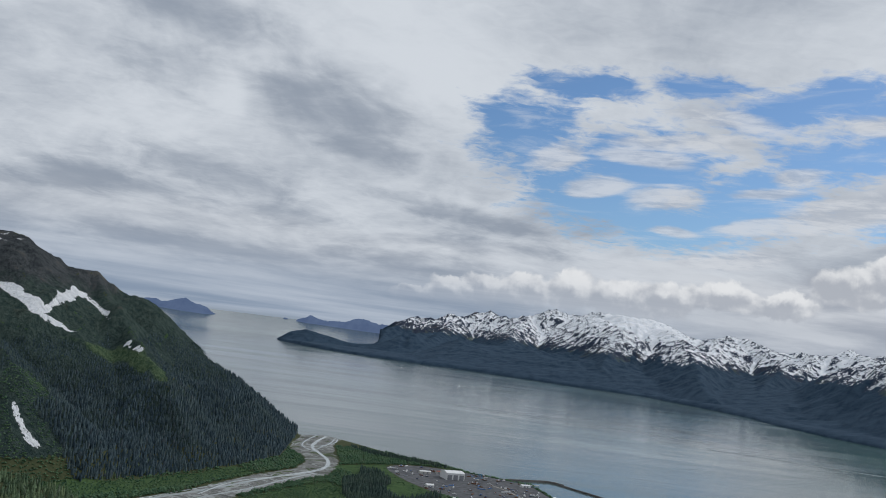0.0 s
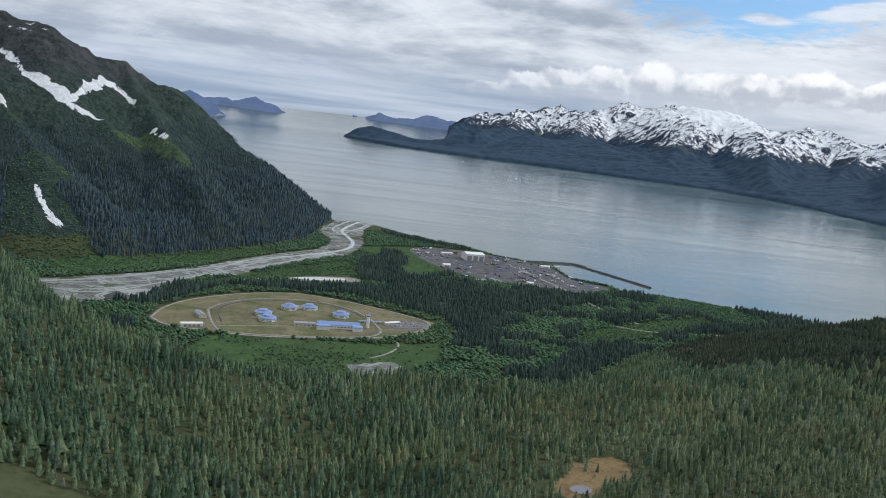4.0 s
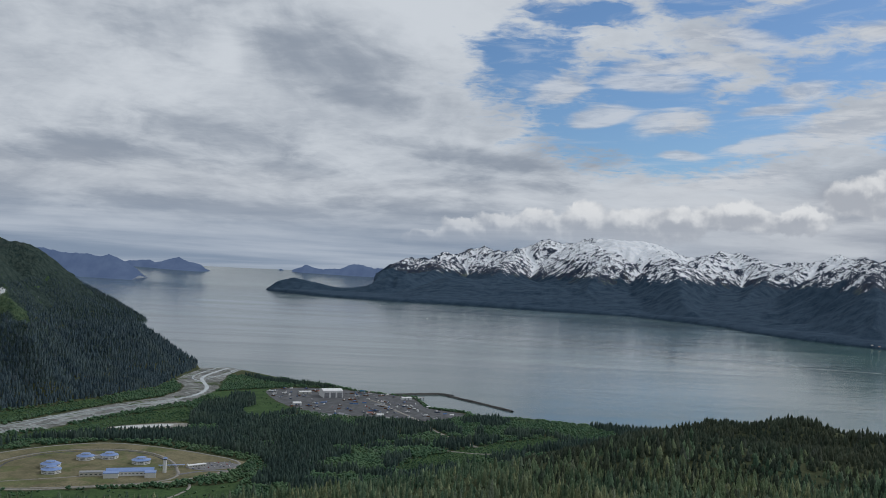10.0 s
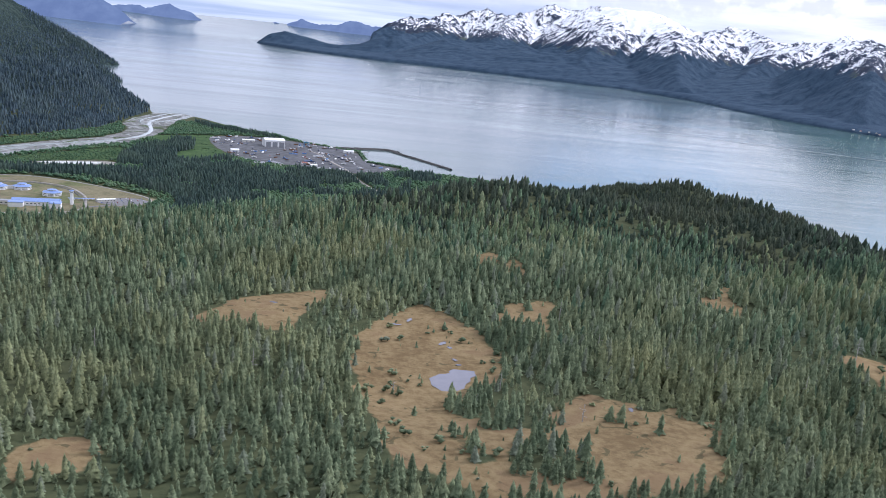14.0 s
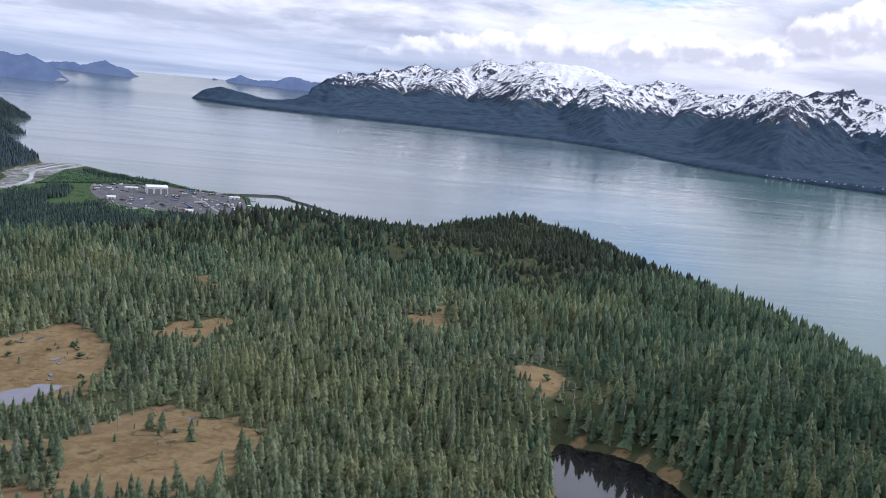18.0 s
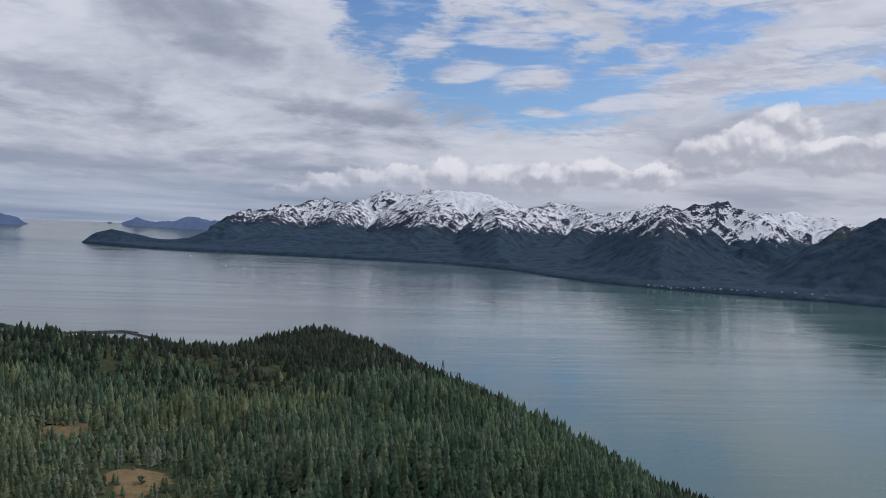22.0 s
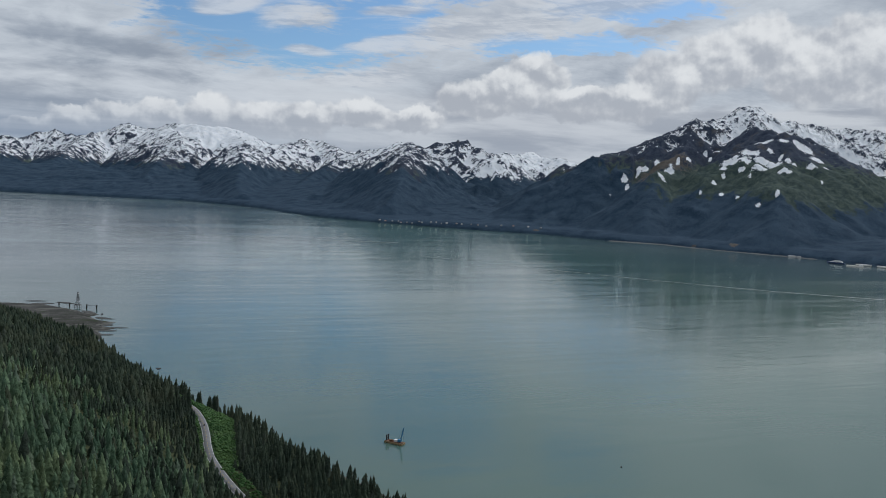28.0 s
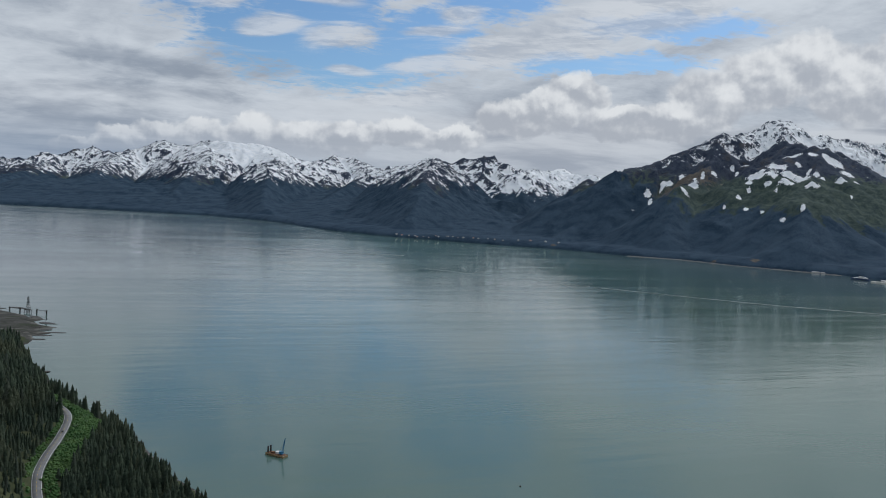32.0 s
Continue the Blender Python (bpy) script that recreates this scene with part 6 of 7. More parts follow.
for i in range(9):
    part("window", box(3.4, 0.15, 1.3, (-20 + i * 6.4, -6.05, 3.2)), DARK_GLASS, main)
for i in range(5):
    part("window", box(4.0, 0.15, 1.2, (-72 + i * 7.6, -2.55, 2.6)), DARK_GLASS, main)
tower = thing("watch_tower", -47, 1600, G, 0, "slim white watch tower with a glazed cabin beside the main building", "tower")
part("shaft", prism(8, 3.4, 3.0, 0, 22), WHITE, tower)
part("cabin", prism(8, 3.9, 4.1, 22, 25.5), WHITE, tower)
part("window_band", prism(8, 4.05, 4.15, 23.2, 24.6), DARK_GLASS, tower)
part("roof", prism(8, 4.8, 1.0, 25.5, 27.5), BLUE_ROOF, tower)
part("mast", prism(5, 0.12, 0.05, 27.5, 33), STEEL, tower)


walkway = thing("covered_walkway", -48, 1643, G, 19, "blue-roofed covered walkway from the main building to the gatehouse", "walkway")
part("roof", box(46, 5.5, 0.5, (0, 0, 3.4), 0.1), BLUE_ROOF, walkway)
for i in range(6):
    for sy in (-2.2, 2.2):
        part("post", box(0.3, 0.3, 3.4, (-20 + i * 8, sy, 0)), WHITE, walkway)
gatehouse = thing("gatehouse", -6, 1654, G, 40, "low cream gatehouse with a pale flat roof beside the parking lot", "building")
part("wall", box(34, 9, 4.2), CREAM, gatehouse)
part("roof", box(35, 10, 0.5, (0, 0, 4.2), 0.1), WHITE, gatehouse)
for i in range(6):
    part("window", box(2.2, 0.15, 1.2, (-13 + i * 5.2, -4.55, 1.6)), DARK_GLASS, gatehouse)


def simple_hall(name, x, y, turn, lx, ly, eave, ridge, wall, roof, label, group="", doors=2, z=None):
    ob = thing(name, x, y, G if z is None else z, turn, label, "building", group)
    part("wall", hall(lx, ly, eave, ridge), wall, ob)
    part("roof", gable(lx, ly, eave, ridge, 0.4), roof, ob)
    for i in range(doors):
        part("door", box(min(5.0, lx / (doors + 1)), 0.2, eave * 0.7, (lx * ((i + 1) / (doors + 1) - 0.5), -ly / 2 - 0.06, 0)), GREY_ROOF, ob)
    return ob


simple_hall("storage_hall", -338, 1457, 30, 38, 12, 5.5, 7.0, WHITE, WHITE, "long white metal storage hall beside the lawn", doors=4)
simple_hall("workshop", -350, 1533, -52, 36, 13, 5.0, 7.0, CREAM, GREY_ROOF, "cream workshop with a grey roof on the lawn")
for i in range(26):
    row, k = divmod(i, 9)
    t = k / 8
    x, y = -18 + 66 * t + row * 9 - 6, 1652 + 34 * t - row * 15 + 14
    car(x + 1.5 * ((i * 7) % 3 - 1), y, G + 0.36, 118 if row % 2 else -62, CAR_PAINTS[(i * 3) % 5], ["white", "silver", "dark", "red", "blue"][(i * 3) % 5] + " car in a row on the parking lot", "cars on the parking lot")

# lined ponds, and the sheds by them
fan("settling_pond", [(-295, 1990), (-180, 2056), (-166, 2026), (-275, 1966)], G + 0.4, PALE_POND, "pale lined settling pond among alders")
fan("gravel_apron", [(-310, 1985), (-180, 2075), (-130, 2060), (-150, 2010), (-280, 1945)], G + 0.15, TRACK, "gravel round the settling pond", category="gravel")
mound = bmesh.new()
bmesh.ops.create_cone(mound, cap_ends=True, segments=20, radius1=26, radius2=4, depth=11)
for v in mound.verts:
    v.co.x *= 1.0 + 0.12 * math.sin(3 * math.atan2(v.co.y, v.co.x))
    v.co.z += 5.0
heap_ob = thing("gravel_heap", -535, 1590, G, 20, "grey conical heap of river gravel beside the stream", "gravel heap")
part("heap", mound, YARD, heap_ob)
for x, y, turn in ((-352, 1905, 30), (-322, 1920, 20), (-372, 1885, 50)):
    simple_hall("farm_shed", x, y, turn, 12, 7, 3, 4.2, CREAM, GREY_ROOF, "small pale shed beside the river gravel", "sheds by the river", 1)

# ---------------------------------------------------------------- river channels on the gravel
for k, pts in enumerate(([(-1400, 1240), (-900, 1480), (-690, 1660), (-600, 1780), (-520, 1920), (-440, 2090), (-370, 2260), (-290, 2400), (-252, 2500), (-262, 2640), (-310, 2760), (-350, 2860), (-350, 3000), (-330, 3190)],
                         [(-680, 1650), (-560, 1740), (-500, 1840), (-450, 1960), (-380, 2100), (-330, 2260), (-270, 2400)], [(-610, 1790), (-560, 1870), (-490, 2030), (-430, 2180)], [(-310, 2760), (-380, 2840), (-390, 2960), (-370, 3150)],
                         [(-350, 2860), (-300, 2950), (-300, 3150)], [(-640, 1600), (-590, 1640), (-540, 1720)], [(-325, 2830), (-312, 2940), (-284, 3012), (-290, 3130)], [(-700, 1600), (-610, 1590), (-560, 1640), (-520, 1760), (-470, 1900)], [(-477, 1963), (-445, 2165), (-303, 2350), (-256, 2485)])):
    ribbon("stream_channel", pts, (12, 7, 6, 7, 6, 5, 5, 6, 7)[k], STREAM, "pale silty braided stream on river gravel", 0.12 + 0.02 * k, category="water")

# ---------------------------------------------------------------- the shipyard
fan("yard", YARD_EDGE, G + 0.2, YARD, "packed grey gravel yard of the shipyard", category="yard", wobble=1.5)
ribbon("road_wood", [(407, 1918), (469, 1895), (528, 1880), (640, 1915), (759, 1960), (900, 2030), (1025, 2090)], 6.0, TRACK, "pale gravel track through the valley wood", 0.5)
ribbon("road_yard", [(225, 2560), (265, 2508), (297, 2423), (343, 2332), (372, 2275), (404, 2168), (450, 2060), (520, 1950)], 9.0, TRACK, "pale gravel road from the yard into the wood", 0.5)
big = thing("boat_shed", 112, 2590, G, 22, "huge white boat shed with a ribbed metal roof in the yard", "building")
part("wall", hall(58, 50, 20, 24), WHITE, big)
part("roof", gable(58, 50, 20, 24, 0.6), WHITE, big)
for i in range(3):
    part("door", box(14, 0.3, 15, (-19 + 19 * i, -25.1, 0)), GREY_ROOF, big)
for x, y, turn, lx, ly, e, r, wall, roof in ((30, 2625, 22, 36, 12, 6, 8, CREAM, WHITE), (45, 2405, 20, 22, 15, 7, 9.5, WHITE, WHITE), (190, 2265, -45, 40, 12, 5, 7, CREAM, GREY_ROOF), (280, 2285, 20, 18, 12, 6, 8, WHITE, WHITE), (263, 2462, 22, 26, 9, 4, 5.5, WHITE, GREY_ROOF),
                                         (332, 2600, 22, 30, 13, 6, 8, WHITE, WHITE), (147, 2248, 22, 26, 14, 4.5, 6.5, CREAM, GREY_ROOF), (112, 2276, 22, 13, 8, 4, 5.5, WHITE, WHITE), (35, 2140, 22, 23, 12, 4, 6.5, CREAM, GREY_ROOF), (75, 2660, 22, 24, 12, 5, 7, CREAM, RED_ROOF), (250, 2320, 22, 14, 9, 4, 5.5, WHITE, RED_ROOF)):
    simple_hall("yard_shed", x, y, turn, lx, ly, e, r, wall, roof, "%s shed with a %s roof on the shipyard gravel" % ("white metal" if wall is WHITE else "cream", "white" if roof is WHITE else "rusty red" if roof is RED_ROOF else "grey"), "sheds in the yard")


def hull_mesh(length, beam_w, depth):
    """A boat hull: sections from stern to bow."""
    bm = bmesh.new()
    rows = []
    for s, w, rise in ((-0.5, 0.82, 0.0), (-0.2, 1.0, 0.0), (0.15, 0.94, 0.04), (0.38, 0.55, 0.14), (0.5, 0.05, 0.28)):
        rows.append([bm.verts.new((s * length, y * w * beam_w / 2, z * depth + rise * depth)) for y, z in ((-1, 1), (-0.75, 0.35), (0, 0), (0.75, 0.35), (1, 1))])
    for a, b in zip(rows[:-1], rows[1:]):
        for i in range(4):
            bm.faces.new((a[i], a[i + 1], b[i + 1], b[i]))
        bm.faces.new((a[4], a[0], b[0], b[4]))
    bm.faces.new(rows[0])
    return bm


def boat(name, x, y, z, turn, length, hull, label, group="", tarp=None, mast=True, category="boat"):
    ob = thing(name, x, y, z, turn, label, category, group)
    part("hull", hull_mesh(length, length * 0.3, length * 0.14), hull, ob)
    house = part("wheelhouse", box(length * 0.26, length * 0.2, length * 0.17, (-length * 0.02, 0, length * 0.13), 0.1), tarp or WHITE, ob)
    part("window_band", box(length * 0.262, length * 0.202, length * 0.045, (-length * 0.02, 0, length * 0.235)), DARK_GLASS, house)
    if mast:
        part("mast", prism(5, 0.12, 0.06, length * 0.28, length * 0.62, (-length * 0.1, 0)), STEEL, ob)
    return ob


ry = np.random.default_rng(31)
spots = 0
while spots < 170:
    x, y = ry.uniform(-80, 480), ry.uniform(2250, 2720)
    if area(np.array([x]), np.array([y]), YARD_EDGE)[0] < 8 or (60 < x < 165 and 2540 < y < 2650):
        continue
    spots += 1
    kind = spots % 4
    if kind < 2:
        boat("stored_boat", x, y, G + 0.9, float(ry.uniform(0, 360)), float(ry.uniform(9, 19)), (WHITE, NAVY, RUST)[spots % 3], "%s fishing boat stored on the yard gravel" % ("white-hulled", "navy-hulled", "rust-streaked")[spots % 3], "boats in the yard", TARP if spots % 5 == 0 else None)
        cradle = thing("boat_cradle", x, y, G, 0, "dark timber boat cradle on the gravel", "cradle", "cradles in the yard")
        part("beam", box(3.5, 0.5, 0.45, (0, 0, 0.5)), TIMBER, cradle)
        for s in (-1.4, 1.4):
            part("block", box(0.6, 0.9, 0.6, (s, 0, 0)), TIMBER, cradle)
    elif kind == 2:
        ob = thing("shipping_container", x, y, G + 0.15, float(ry.uniform(0, 180)), "%s steel shipping container on the yard gravel" % ("rusty", "blue", "white")[spots % 3], "container", "containers in the yard")
        part("box", box(12.2, 2.45, 2.6, (0, 0, 0.05), 0.06), (RUST, TARP, WHITE)[spots % 3], ob)
        for s in (-0.55, 0.55):
            part("door", box(0.08, 1.05, 2.3, (6.12, s * 1.05, 0.2)), GREY_ROOF, ob)
    else:
        car(x, y, G + 0.2, float(ry.uniform(0, 360)), CAR_PAINTS[spots % 5], ["white", "silver", "dark", "red", "blue"][spots % 5] + " pickup-sized car on the yard gravel", "cars in the yard")
lift = thing("travel_lift", 199, 2645, G, 22, "tall blue four-legged boat lift in the yard", "boat lift")
for sx in (-6, 6):
    for sy in (-5, 5):
        part("leg", box(0.9, 0.9, 13, (sx, sy, 0)), CRANE_BLUE, lift)
for sy in (-5, 5):
    part("girder", box(13.5, 0.9, 1.1, (0, sy, 13)), CRANE_BLUE, lift)
part("crossbeam", box(0.9, 10.5, 1.1, (-6, 0, 14.1)), CRANE_BLUE, lift)
ship = boat("moored_ship", 400, 2455, -0.8, 110, 44, RUST, "rust-red work ship moored in the boat basin", "", None, True, "ship")


# ---------------------------------------------------------------- the breakwater: a bank with loose rock
def mole(name, pts, width, high, label):
    ob = thing(name, 0, 0, 0, 0, label, "breakwater")
    p = np.array(pts, float)
    d = np.r_[0, np.cumsum(np.hypot(*np.diff(p, axis=0).T))]
    at = np.arange(0, d[-1] + 1, 9.0)
    x, y = np.interp(at, d, p[:, 0]), np.interp(at, d, p[:, 1])
    tx, ty = np.gradient(x), np.gradient(y)
    ll = np.hypot(tx, ty)
    nx, ny = -ty / ll, tx / ll
    rm = np.random.default_rng(int(d[-1]))
    co = np.concatenate([np.stack([x + nx * width * s + rm.normal(0, 0.6, len(x)), y + ny * width * s + rm.normal(0, 0.6, len(x)), h * high - (1 - h) * 3 + rm.normal(0, 0.35, len(x))], -1) for s, h in ((-1, 0), (-0.5, 0.6), (-0.22, 1), (0.22, 1), (0.5, 0.6), (1, 0))])
    w = len(x)
    core = from_arrays("bank", co, [(j * w + i, j * w + i + 1, (j + 1) * w + i + 1, (j + 1) * w + i) for j in range(5) for i in range(w - 1)], RIPRAP, scale=1.0, parent=ob)
    stones = [bpy.data.meshes.new("rock") for _ in range(3)]
    for k, me in enumerate(stones):
        bm = bmesh.new()
        bmesh.ops.create_icosphere(bm, subdivisions=1, radius=1.5)
        for v in bm.verts:
            v.co *= rm.uniform(0.7, 1.25)
        bm.to_mesh(me)
        bm.free()
        me.materials.append(RIPRAP)
    for i in range(min(130, w * 2)):
        k, s = rm.integers(0, w), rm.choice([-1, 1]) * rm.uniform(0.25, 0.75)
        rock = new("rock", stones[i % 3])
        rock.parent = ob
        rock.location = (x[k] + nx[k] * width * s + rm.normal(0, 2), y[k] + ny[k] * width * s + rm.normal(0, 2), high * (1 - abs(s)) * 1.15)
        rock.rotation_euler = (rm.uniform(0, 3), rm.uniform(0, 3), rm.uniform(0, 3))
    return ob


mole("breakwater", [(262, 2704), (340, 2745), (428, 2784), (470, 2752)], 11, 5.0, "long dark rock breakwater that shelters the boat basin")
mole("breakwater", [(455, 2752), (499, 2694), (570, 2600), (637, 2506)], 9, 4.2, "dark rock mole at the mouth of the boat basin")
quay = thing("quay", 350, 2655, 0, 24, "concrete quay with tyre fenders at the boat basin", "quay")
part("deck", box(70, 10, 1.0, (0, 0, 4.2), 0.1), CONCRETE, quay)
for i in range(8):
    part("pile", prism(8, 0.5, 0.5, -4, 4.2, (-31 + i * 9, -4)), STEEL, quay)
    part("fender", prism(8, 0.9, 0.9, 2.0, 3.2, (-31 + i * 9, -5.4)), RUBBER, quay)

# ---------------------------------------------------------------- old loading dock off the gravel spit
dock = thing("loading_dock", 1290, 2114, 0, -38, "derelict timber loading dock with a striped lattice tower in shallow water", "dock")
part("platform", box(15, 8, 0.8, (0, 0, 5.0), 0.1), TIMBER, dock)
for sx in (-6, -2, 2, 6):
    for sy in (-3, 3):
        part("pile", prism(7, 0.4, 0.4, -3, 5.0, (sx, sy)), TIMBER, dock)
for sx in (-1, 1):
    for sy in (-1, 1):
        part("tower_leg", beam((sx * 4.2, sy * 2.4, 5.8), (sx * 0.7, sy * 0.6, 33), 0.45), STEEL, dock)
for i in range(8):
    f = i / 8
    w, d = 4.2 - 3.5 * f, 2.4 - 1.8 * f
    ring = bmesh.new()
    z0 = 5.8 + 27.2 * f
    for a, b in (((-w, -d), (w, -d)), ((w, -d), (w, d)), ((w, d), (-w, d)), ((-w, d), (-w, -d))):
        beam((*a, z0), (*b, z0), 0.35, ring)
    beam((-w, -d, z0), (w * 0.87, -d * 0.87, z0 + 3.4), 0.3, ring)
    beam((w, d, z0), (-w * 0.87, d * 0.87, z0 + 3.4), 0.3, ring)
    part("brace", ring, STEEL, dock)
for i in (1, 3, 5):
    part("band", box(8.0 - i * 1.05, 4.6 - i * 0.6, 1.6, (0, 0, 7 + i * 4.4)), WHITE if i != 3 else STEEL, dock, "white day-mark band")
for i, s in enumerate((-46, -20, 22, 46)):
    pile_group = thing("mooring_dolphin", 1290 + s * math.cos(radians(-38)), 2114 + s * math.sin(radians(-38)), 0, 10 * i, "cluster of dark timber piles in shallow water", "dolphin", "dolphins of the old dock")
    for k in range(7):
        a = k * 0.9
        part("pile", prism(6, 0.38, 0.34, -3, 7.5 + 0.3 * (k % 3), (1.1 * math.cos(a) * (k > 0), 1.1 * math.sin(a) * (k > 0))), TIMBER, pile_group)
    part("cap", prism(8, 1.8, 1.8, 7.2, 8.0), TIMBER, pile_group)
for s in (-33, 34):
    walk_way = thing("catwalk", 1290 + s * math.cos(radians(-38)), 2114 + s * math.sin(radians(-38)), 6.0, -38, "narrow steel catwalk between timber piles", "catwalk", "catwalks of the old dock")
    part("deck", box(26, 1.4, 0.3), STEEL, walk_way)
    for sy in (-0.7, 0.7):
        part("handrail", box(26, 0.12, 0.12, (0, sy, 1.2)), STEEL, walk_way)
buoy = thing("beacon", 1331, 1978, 0, 0, "dark diamond day beacon standing in the shallows", "beacon")
part("pole", prism(6, 0.25, 0.2, -3, 5), STEEL, buoy)
part("diamond", box(3.0, 0.3, 3.0, (0, 0, 5), 0.05, None, Matrix.Rotation(math.pi / 4, 4, "Y")), STEEL, buoy)
# tide-worn bars off the spit
for k, pts in enumerate(([(1318, 1830), (1352, 1822), (1350, 1812), (1316, 1816)], [(1316, 1790), (1345, 1780), (1340, 1772), (1312, 1778)], [(1180, 2222), (1215, 2224), (1238, 2210), (1200, 2206)], [(1240, 2202), (1275, 2190), (1290, 2160), (1262, 2172)], [(1318, 1900), (1350, 1888), (1345, 1870), (1318, 1880)], [(1290, 2075), (1318, 2050), (1326, 2010), (1305, 2030)], [(1316, 1985), (1345, 1965), (1360, 1945), (1322, 1955)], [(1190, 2172), (1222, 2190), (1250, 2176), (1225, 2158)], [(1322, 1860), (1372, 1850), (1380, 1842), (1325, 1848)])):
    fan("tide_bar", pts, 0.35, RIPRAP, "low dark tide bar of wet gravel", category="gravel", wobble=1.2)

# ---------------------------------------------------------------- crane barge at anchor
barge = thing("crane_barge", 1602, 1045, -0.4, -52, "rusty ochre crane barge with black spuds and a blue lattice crane", "barge")
barge.scale = (K * 0.78, K * 0.78, K * 0.78)
hull = box(30, 11, 3.2, (0, 0, 0), 0.35)
part("hull", hull, HULL_YELLOW, barge)
part("deck", box(29, 10, 0.2, (0, 0, 3.2)), RUST, barge)
for sy in (-2.6, 2.6):
    part("spud", box(1.6, 1.6, 13, (-12.5, sy, -1)), STEEL, barge, "black square spud leg")
part("cabin", box(6, 5, 3.0, (2, 1.0, 3.4), 0.15), WHITE, barge)
part("deckhouse", box(5, 4, 2.2, (-5, -1.5, 3.4), 0.15), RUST, barge)
crane = part("crane_house", box(5, 4, 3.4, (8, 0, 4.4), 0.2), CRANE_BLUE, barge, "blue crane house")
part("turntable", prism(12, 2.4, 2.2, 3.4, 4.4, (8, 0)), STEEL, barge)
jib = bmesh.new()
foot, tip = Vector((9.5, 0, 6.0)), Vector((15.5, -2.0, 27.0))
for sx, sy in ((-0.8, -0.8), (0.8, -0.8), (0.8, 0.8), (-0.8, 0.8)):
    beam(foot + Vector((sx, sy, 0)), tip + Vector((sx * 0.3, sy * 0.3, 0)), 0.32, jib)
for i in range(9):
    a, b = foot.lerp(tip, i / 9), foot.lerp(tip, (i + 1) / 9)
    g = 0.8 * (1 - 0.7 * i / 9)
    beam(a + Vector((-g, -g, 0)), b + Vector((g, g, 0)), 0.22, jib)
    beam(a + Vector((g, -g, 0)), b + Vector((-g, g, 0)), 0.22, jib)
part("jib", jib, CRANE_BLUE, barge)
part("hoist_cable", beam(tip, (15.5, -2.0, 6), 0.12), STEEL, barge)
part("stay", beam((6, 0, 8.5), tip, 0.12), STEEL, barge)
for sx in (-14, 14):
    for sy in (-4.8, 4.8):
        part("bollard", prism(8, 0.35, 0.45, 3.3, 4.2, (sx, sy)), STEEL, barge)
for i in range(5):
    part("tyre_fender", prism(10, 0.8, 0.8, 1.4, 2.0, (-10 + i * 5, -5.9)), RUBBER, barge)

# ---------------------------------------------------------------- the dead tree by the road, and bleached snags on the plateau
def snag(x, y, high, label, group="", top=False):
    z = float(land_height(np.array([float(x)]), np.array([float(y)]))[0])
    ob = thing("dead_tree", x, y, z - 0.3, (x * 37) % 360, label, "dead tree", group)
    part("trunk", prism(6, 0.3, 0.08, 0, high), DEAD, ob)
    rs = np.random.default_rng(int(x))
    for i in range(7):
        a, h = i * 2.4, high * (0.35 + 0.08 * i)
        part("limb", beam((0, 0, h), (math.cos(a) * rs.uniform(0.8, 2.2), math.sin(a) * rs.uniform(0.8, 2.2), h + rs.uniform(-0.4, 0.6)), 0.12), DEAD, ob)
    if top:
        nest = prism(9, 2.6, 3.4, high - 0.3, high + 0.9)
        part("nest", nest, TIMBER, ob, "broad dark stick nest")
    return ob


snag(1371, 1311, 26, "tall dead tree with a broad stick nest beside the road", "", True)
for x, y, h in ((655, 494, 11), (690, 452, 9), (742, 508, 14), (602, 478, 7), (560, 600, 9), (880, 590, 16), (905, 560, 15), (770, 560, 15), (820, 520, 17), (715, 560, 13), (535, 470, 12), (460, 470, 13), (930, 545, 15), (1010, 520, 15), (640, 640, 12), (700, 620, 13)):
    snag(x, y, h, "bleached grey dead spruce among live trees", "dead trees on the plateau")
for i, (x, y, turn) in enumerate(((922, 535.5, 20), (927, 535, -35))):
    skiff = thing("skiff", x, y, LAKE_Z + 0.3, turn, "small white skiff pulled up on the lake bank", "boat", "skiffs on the lake bank")
    part("hull", hull_mesh(4.6, 1.7, 0.8), WHITE, skiff)
    for s in (-0.9, 0.5):
        part("thwart", box(0.3, 1.5, 0.08, (s, 0, 0.72)), TIMBER, skiff)
    part("gunwale", box(4.2, 0.1, 0.1, (-0.2, 0.78, 0.78)), WHITE, skiff)

# small rills and peat holes of the bog
for k, (x, y, a, b) in enumerate(((596, 577, 4, 1.2), (604, 586, 4, 1.3), (625, 554, 1.5, 4), (629, 548, 1.2, 2), (632, 530, 2.2, 1.1), (634, 523, 1.8, 1.0), (716, 470, 2.5, 1.2), (520, 590, 2.5, 1.2))):
    turn = k * 1.3
    z0 = float(land_height(np.array([float(x)]), np.array([float(y)]))[0])
    fan("peat_pool", [(x + a * math.cos(q) * math.cos(turn) - b * math.sin(q) * math.sin(turn), y + a * math.cos(q) * math.sin(turn) + b * math.sin(q) * math.cos(turn)) for q in np.linspace(0, 2 * math.pi, 9)[:-1]], z0 + 0.3, POND_WATER, "small grey peat pool on the tan bog", wobble=0.3)

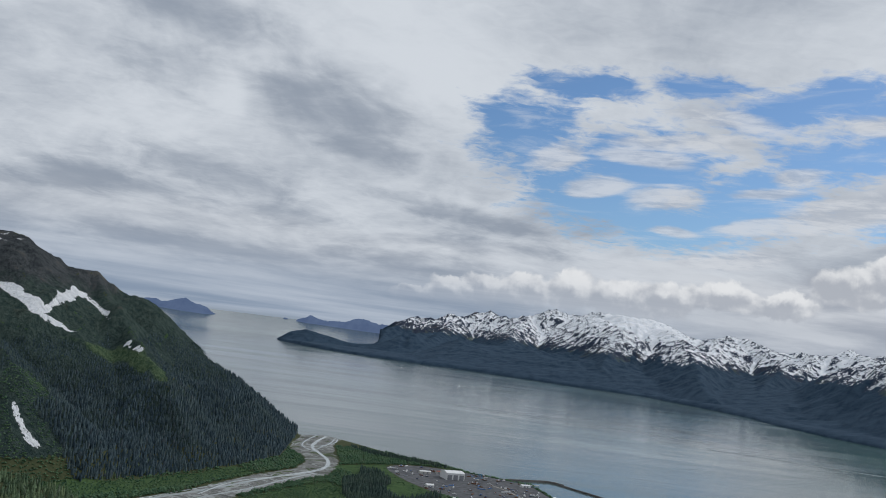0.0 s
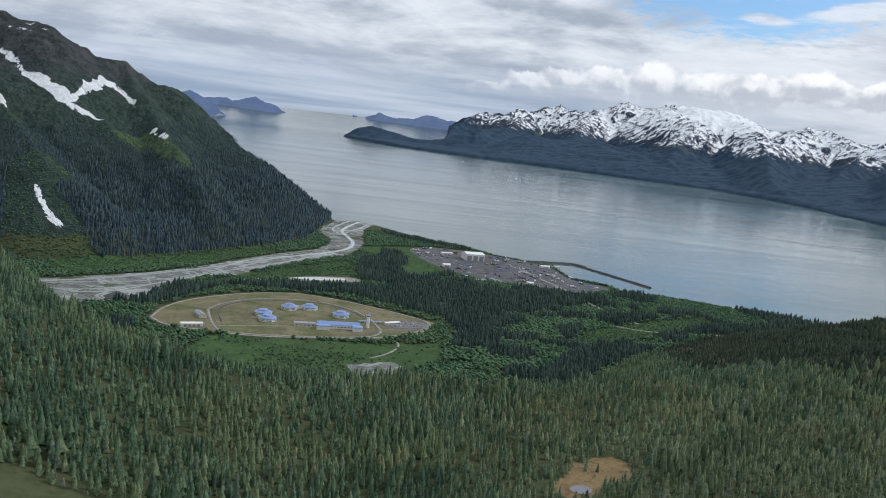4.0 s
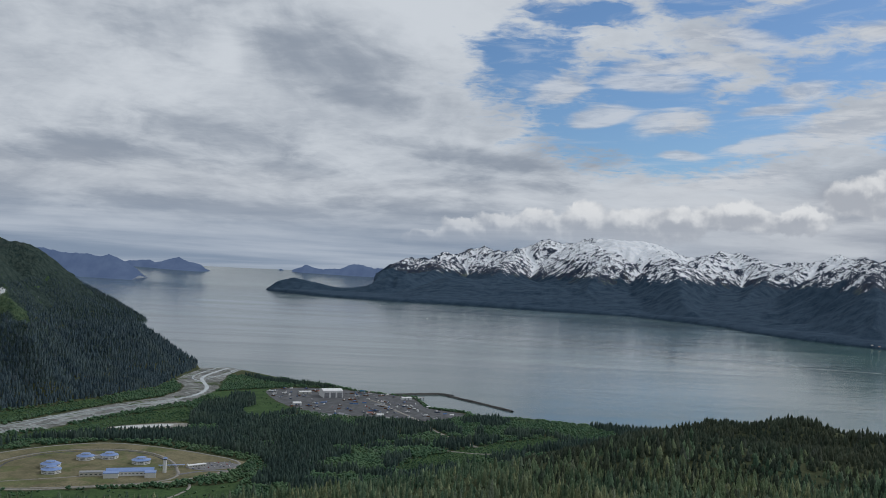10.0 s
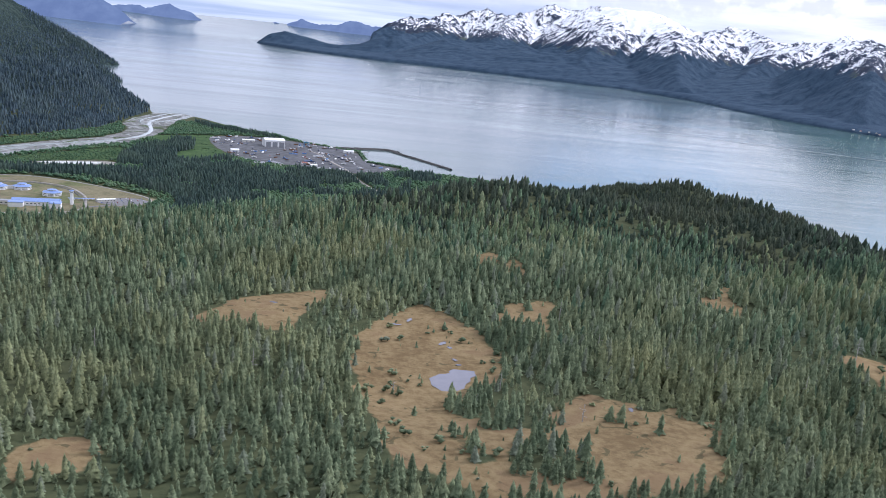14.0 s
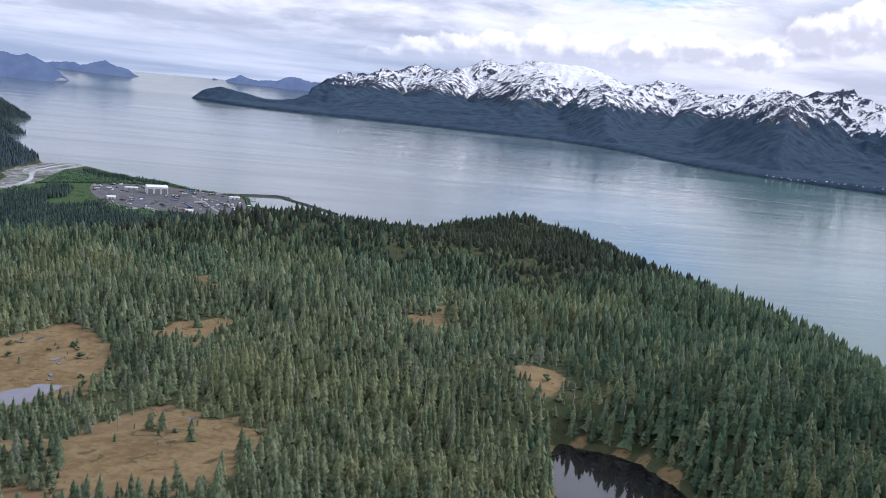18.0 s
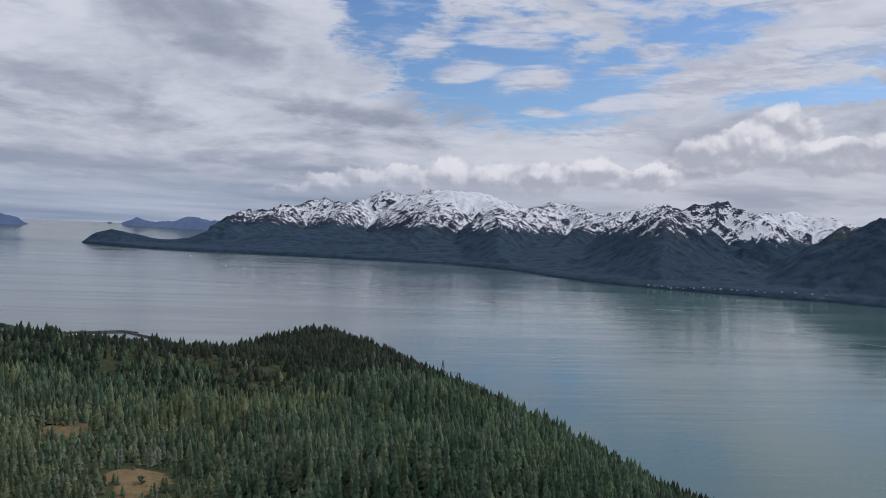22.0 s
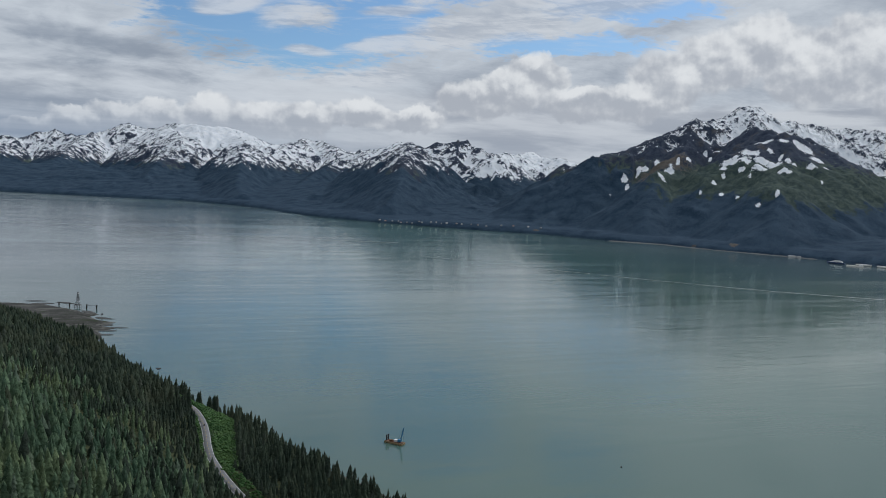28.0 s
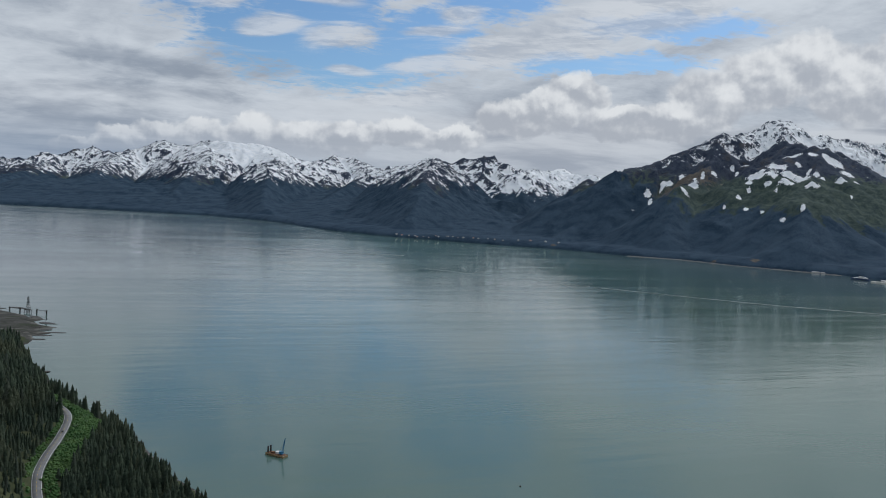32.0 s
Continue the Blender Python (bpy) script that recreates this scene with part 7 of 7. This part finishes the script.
# ---------------------------------------------------------------- the far shore: cottages, docks and ships
def cottage(x, y, turn, wall, roof, label, group):
    ob = thing("cottage", x, y, float(west_height(np.array([x]), np.array([y]))[0]) + 1.0, turn, label, "house", group)
    part("wall", hall(13, 9, 4.5, 7.5), wall, ob)
    part("roof", gable(13, 9, 4.5, 7.5, 0.7), roof, ob)
    part("chimney", box(0.9, 0.9, 2.4, (3, 1.5, 6.6)), CONCRETE, ob)
    for s in (-3.5, 0, 3.5):
        part("window", box(1.5, 0.12, 1.3, (s, -4.55, 1.6)), DARK_GLASS, ob)
    return ob


rc = np.random.default_rng(12)
for i in range(22):
    t = i / 21
    x, y = np.interp(t, [0, 0.25, 0.5, 0.8, 1], [3395, 3530, 3690, 3905, 4200]), np.interp(t, [0, 0.25, 0.5, 0.8, 1], [6030, 5830, 5660, 5370, 5110])
    cottage(x + 8 + rc.uniform(0, 26), y + 8 + rc.uniform(0, 26), float(rc.uniform(0, 90)), (CREAM, CONCRETE)[i % 2], (GREY_ROOF, RED_ROOF, GREY_ROOF)[i % 3], "%s shore cottage with a %s roof under the mountain" % (("cream", "grey")[i % 2], ("grey", "red", "grey")[i % 3]), "cottages on the far shore")
for x, y, lx, label in ((4880, 3560, 64, "long white dock building on piles on the far shore"), (4960, 3460, 44, "white dock hall on the far shore"), (4860, 3110, 70, "pale dock hall on the far shore"), (4890, 3020, 60, "cream dock hall on the far shore")):
    simple_hall("dock_hall", x, y, 118, lx, 14, 5, 7.5, CREAM, GREY_ROOF, label.replace("white", "pale"), "dock halls on the far shore", 5, 1.5)
ferry = thing("ferry", 4790, 3215, -2, 110, "white passenger ship with a navy hull at the far dock", "ship")
part("hull", hull_mesh(85, 17, 10), NAVY, ferry)
for i, (l, w, h) in enumerate(((60, 14, 9), (48, 12, 12.5), (30, 10, 16))):
    part("deck", box(l, w, 3.4, (-4 - i * 3, 0, h), 0.3), WHITE, ferry)
    part("window_band", box(l * 0.96, w + 0.1, 0.9, (-4 - i * 3, 0, h + 1.5)), DARK_GLASS, ferry)
part("funnel", prism(8, 2.6, 2.2, 19, 25, (-20, 0)), NAVY, ferry)
part("mast", prism(6, 0.4, 0.2, 19, 31, (4, 0)), STEEL, ferry)
tank_dock = thing("moored_barge", 4760, 3075, -0.5, 115, "long cream barge moored by the far town", "barge")
part("hull", box(75, 18, 6, (0, 0, 0), 0.5), CREAM, tank_dock)
part("deckhouse", box(14, 12, 7, (-26, 0, 6), 0.3), WHITE, tank_dock)
for x, y, turn, n_ in ((-285, 9360, 80, 26), (280, 7260, 60, 22), (455, 6990, 60, 14)):
    boat("cabin_cruiser", x, y, -0.6, turn, n_, WHITE, "small white cabin cruiser far out on the bay", "cruisers on the bay", None, False)
float_ = thing("mooring_buoy", 1810, 899, -0.4, 0, "small dark mooring buoy on the water", "buoy")
part("float", prism(10, 0.9, 0.9, 0, 1.2), TIMBER, float_)
part("ring", prism(8, 0.3, 0.2, 1.2, 1.8), STEEL, float_)
# pale strip of beach under the far mountains
ribbon_pts = [(4380, 4560), (4602, 4330), (4684, 3955), (4822, 3680), (4915, 3440)]
strip = [(x + d, y + d * 0.6, z) for d, z in ((-16, -1), (8, 4)) for x, y in ribbon_pts]
w = len(ribbon_pts)
tagged(from_arrays("beach_far", strip, [(i, i + 1, w + i + 1, w + i) for i in range(w - 1)], YARD), "grey gravel beach under the far mountain", "beach", kind="structure")

# thin wakes left on the calm bay
def wake(pts, width):
    p = np.array(pts, float)
    for _ in range(3):
        q = np.empty((2 * len(p) - 2, 2))
        q[0::2], q[1::2] = p[:-1] * 0.75 + p[1:] * 0.25, p[:-1] * 0.25 + p[1:] * 0.75
        p = q
    side = np.stack([-np.gradient(p[:, 1]), np.gradient(p[:, 0])], -1)
    side = side / np.linalg.norm(side, axis=1)[:, None] * width * (0.4 + 0.6 * np.random.default_rng(3).random(len(p)))[:, None]
    rim = np.concatenate([np.c_[p + side, np.full(len(p), 0.5)], np.c_[p - side, np.full(len(p), 0.5)]])
    n_p = len(p)
    tagged(from_arrays("wake", rim, [(i, i + 1, n_p + i + 1, n_p + i) for i in range(n_p - 1)], WAKE), "thin pale boat wake on the calm bay", "wake", kind="structure")


wake([(2951, 2840), (3150, 2560), (3290, 2370), (3430, 2213), (3600, 2080), (3900, 1800)], 9)
wake([(2500, 3600), (2780, 3150), (2951, 2840), (3080, 2700)], 5)
wake([(1330, 4530), (1700, 4500), (2000, 4380), (2400, 4230), (3100, 4010)], 12)
wake([(-200, 5400), (500, 5200), (1200, 5050), (2000, 4800)], 13)
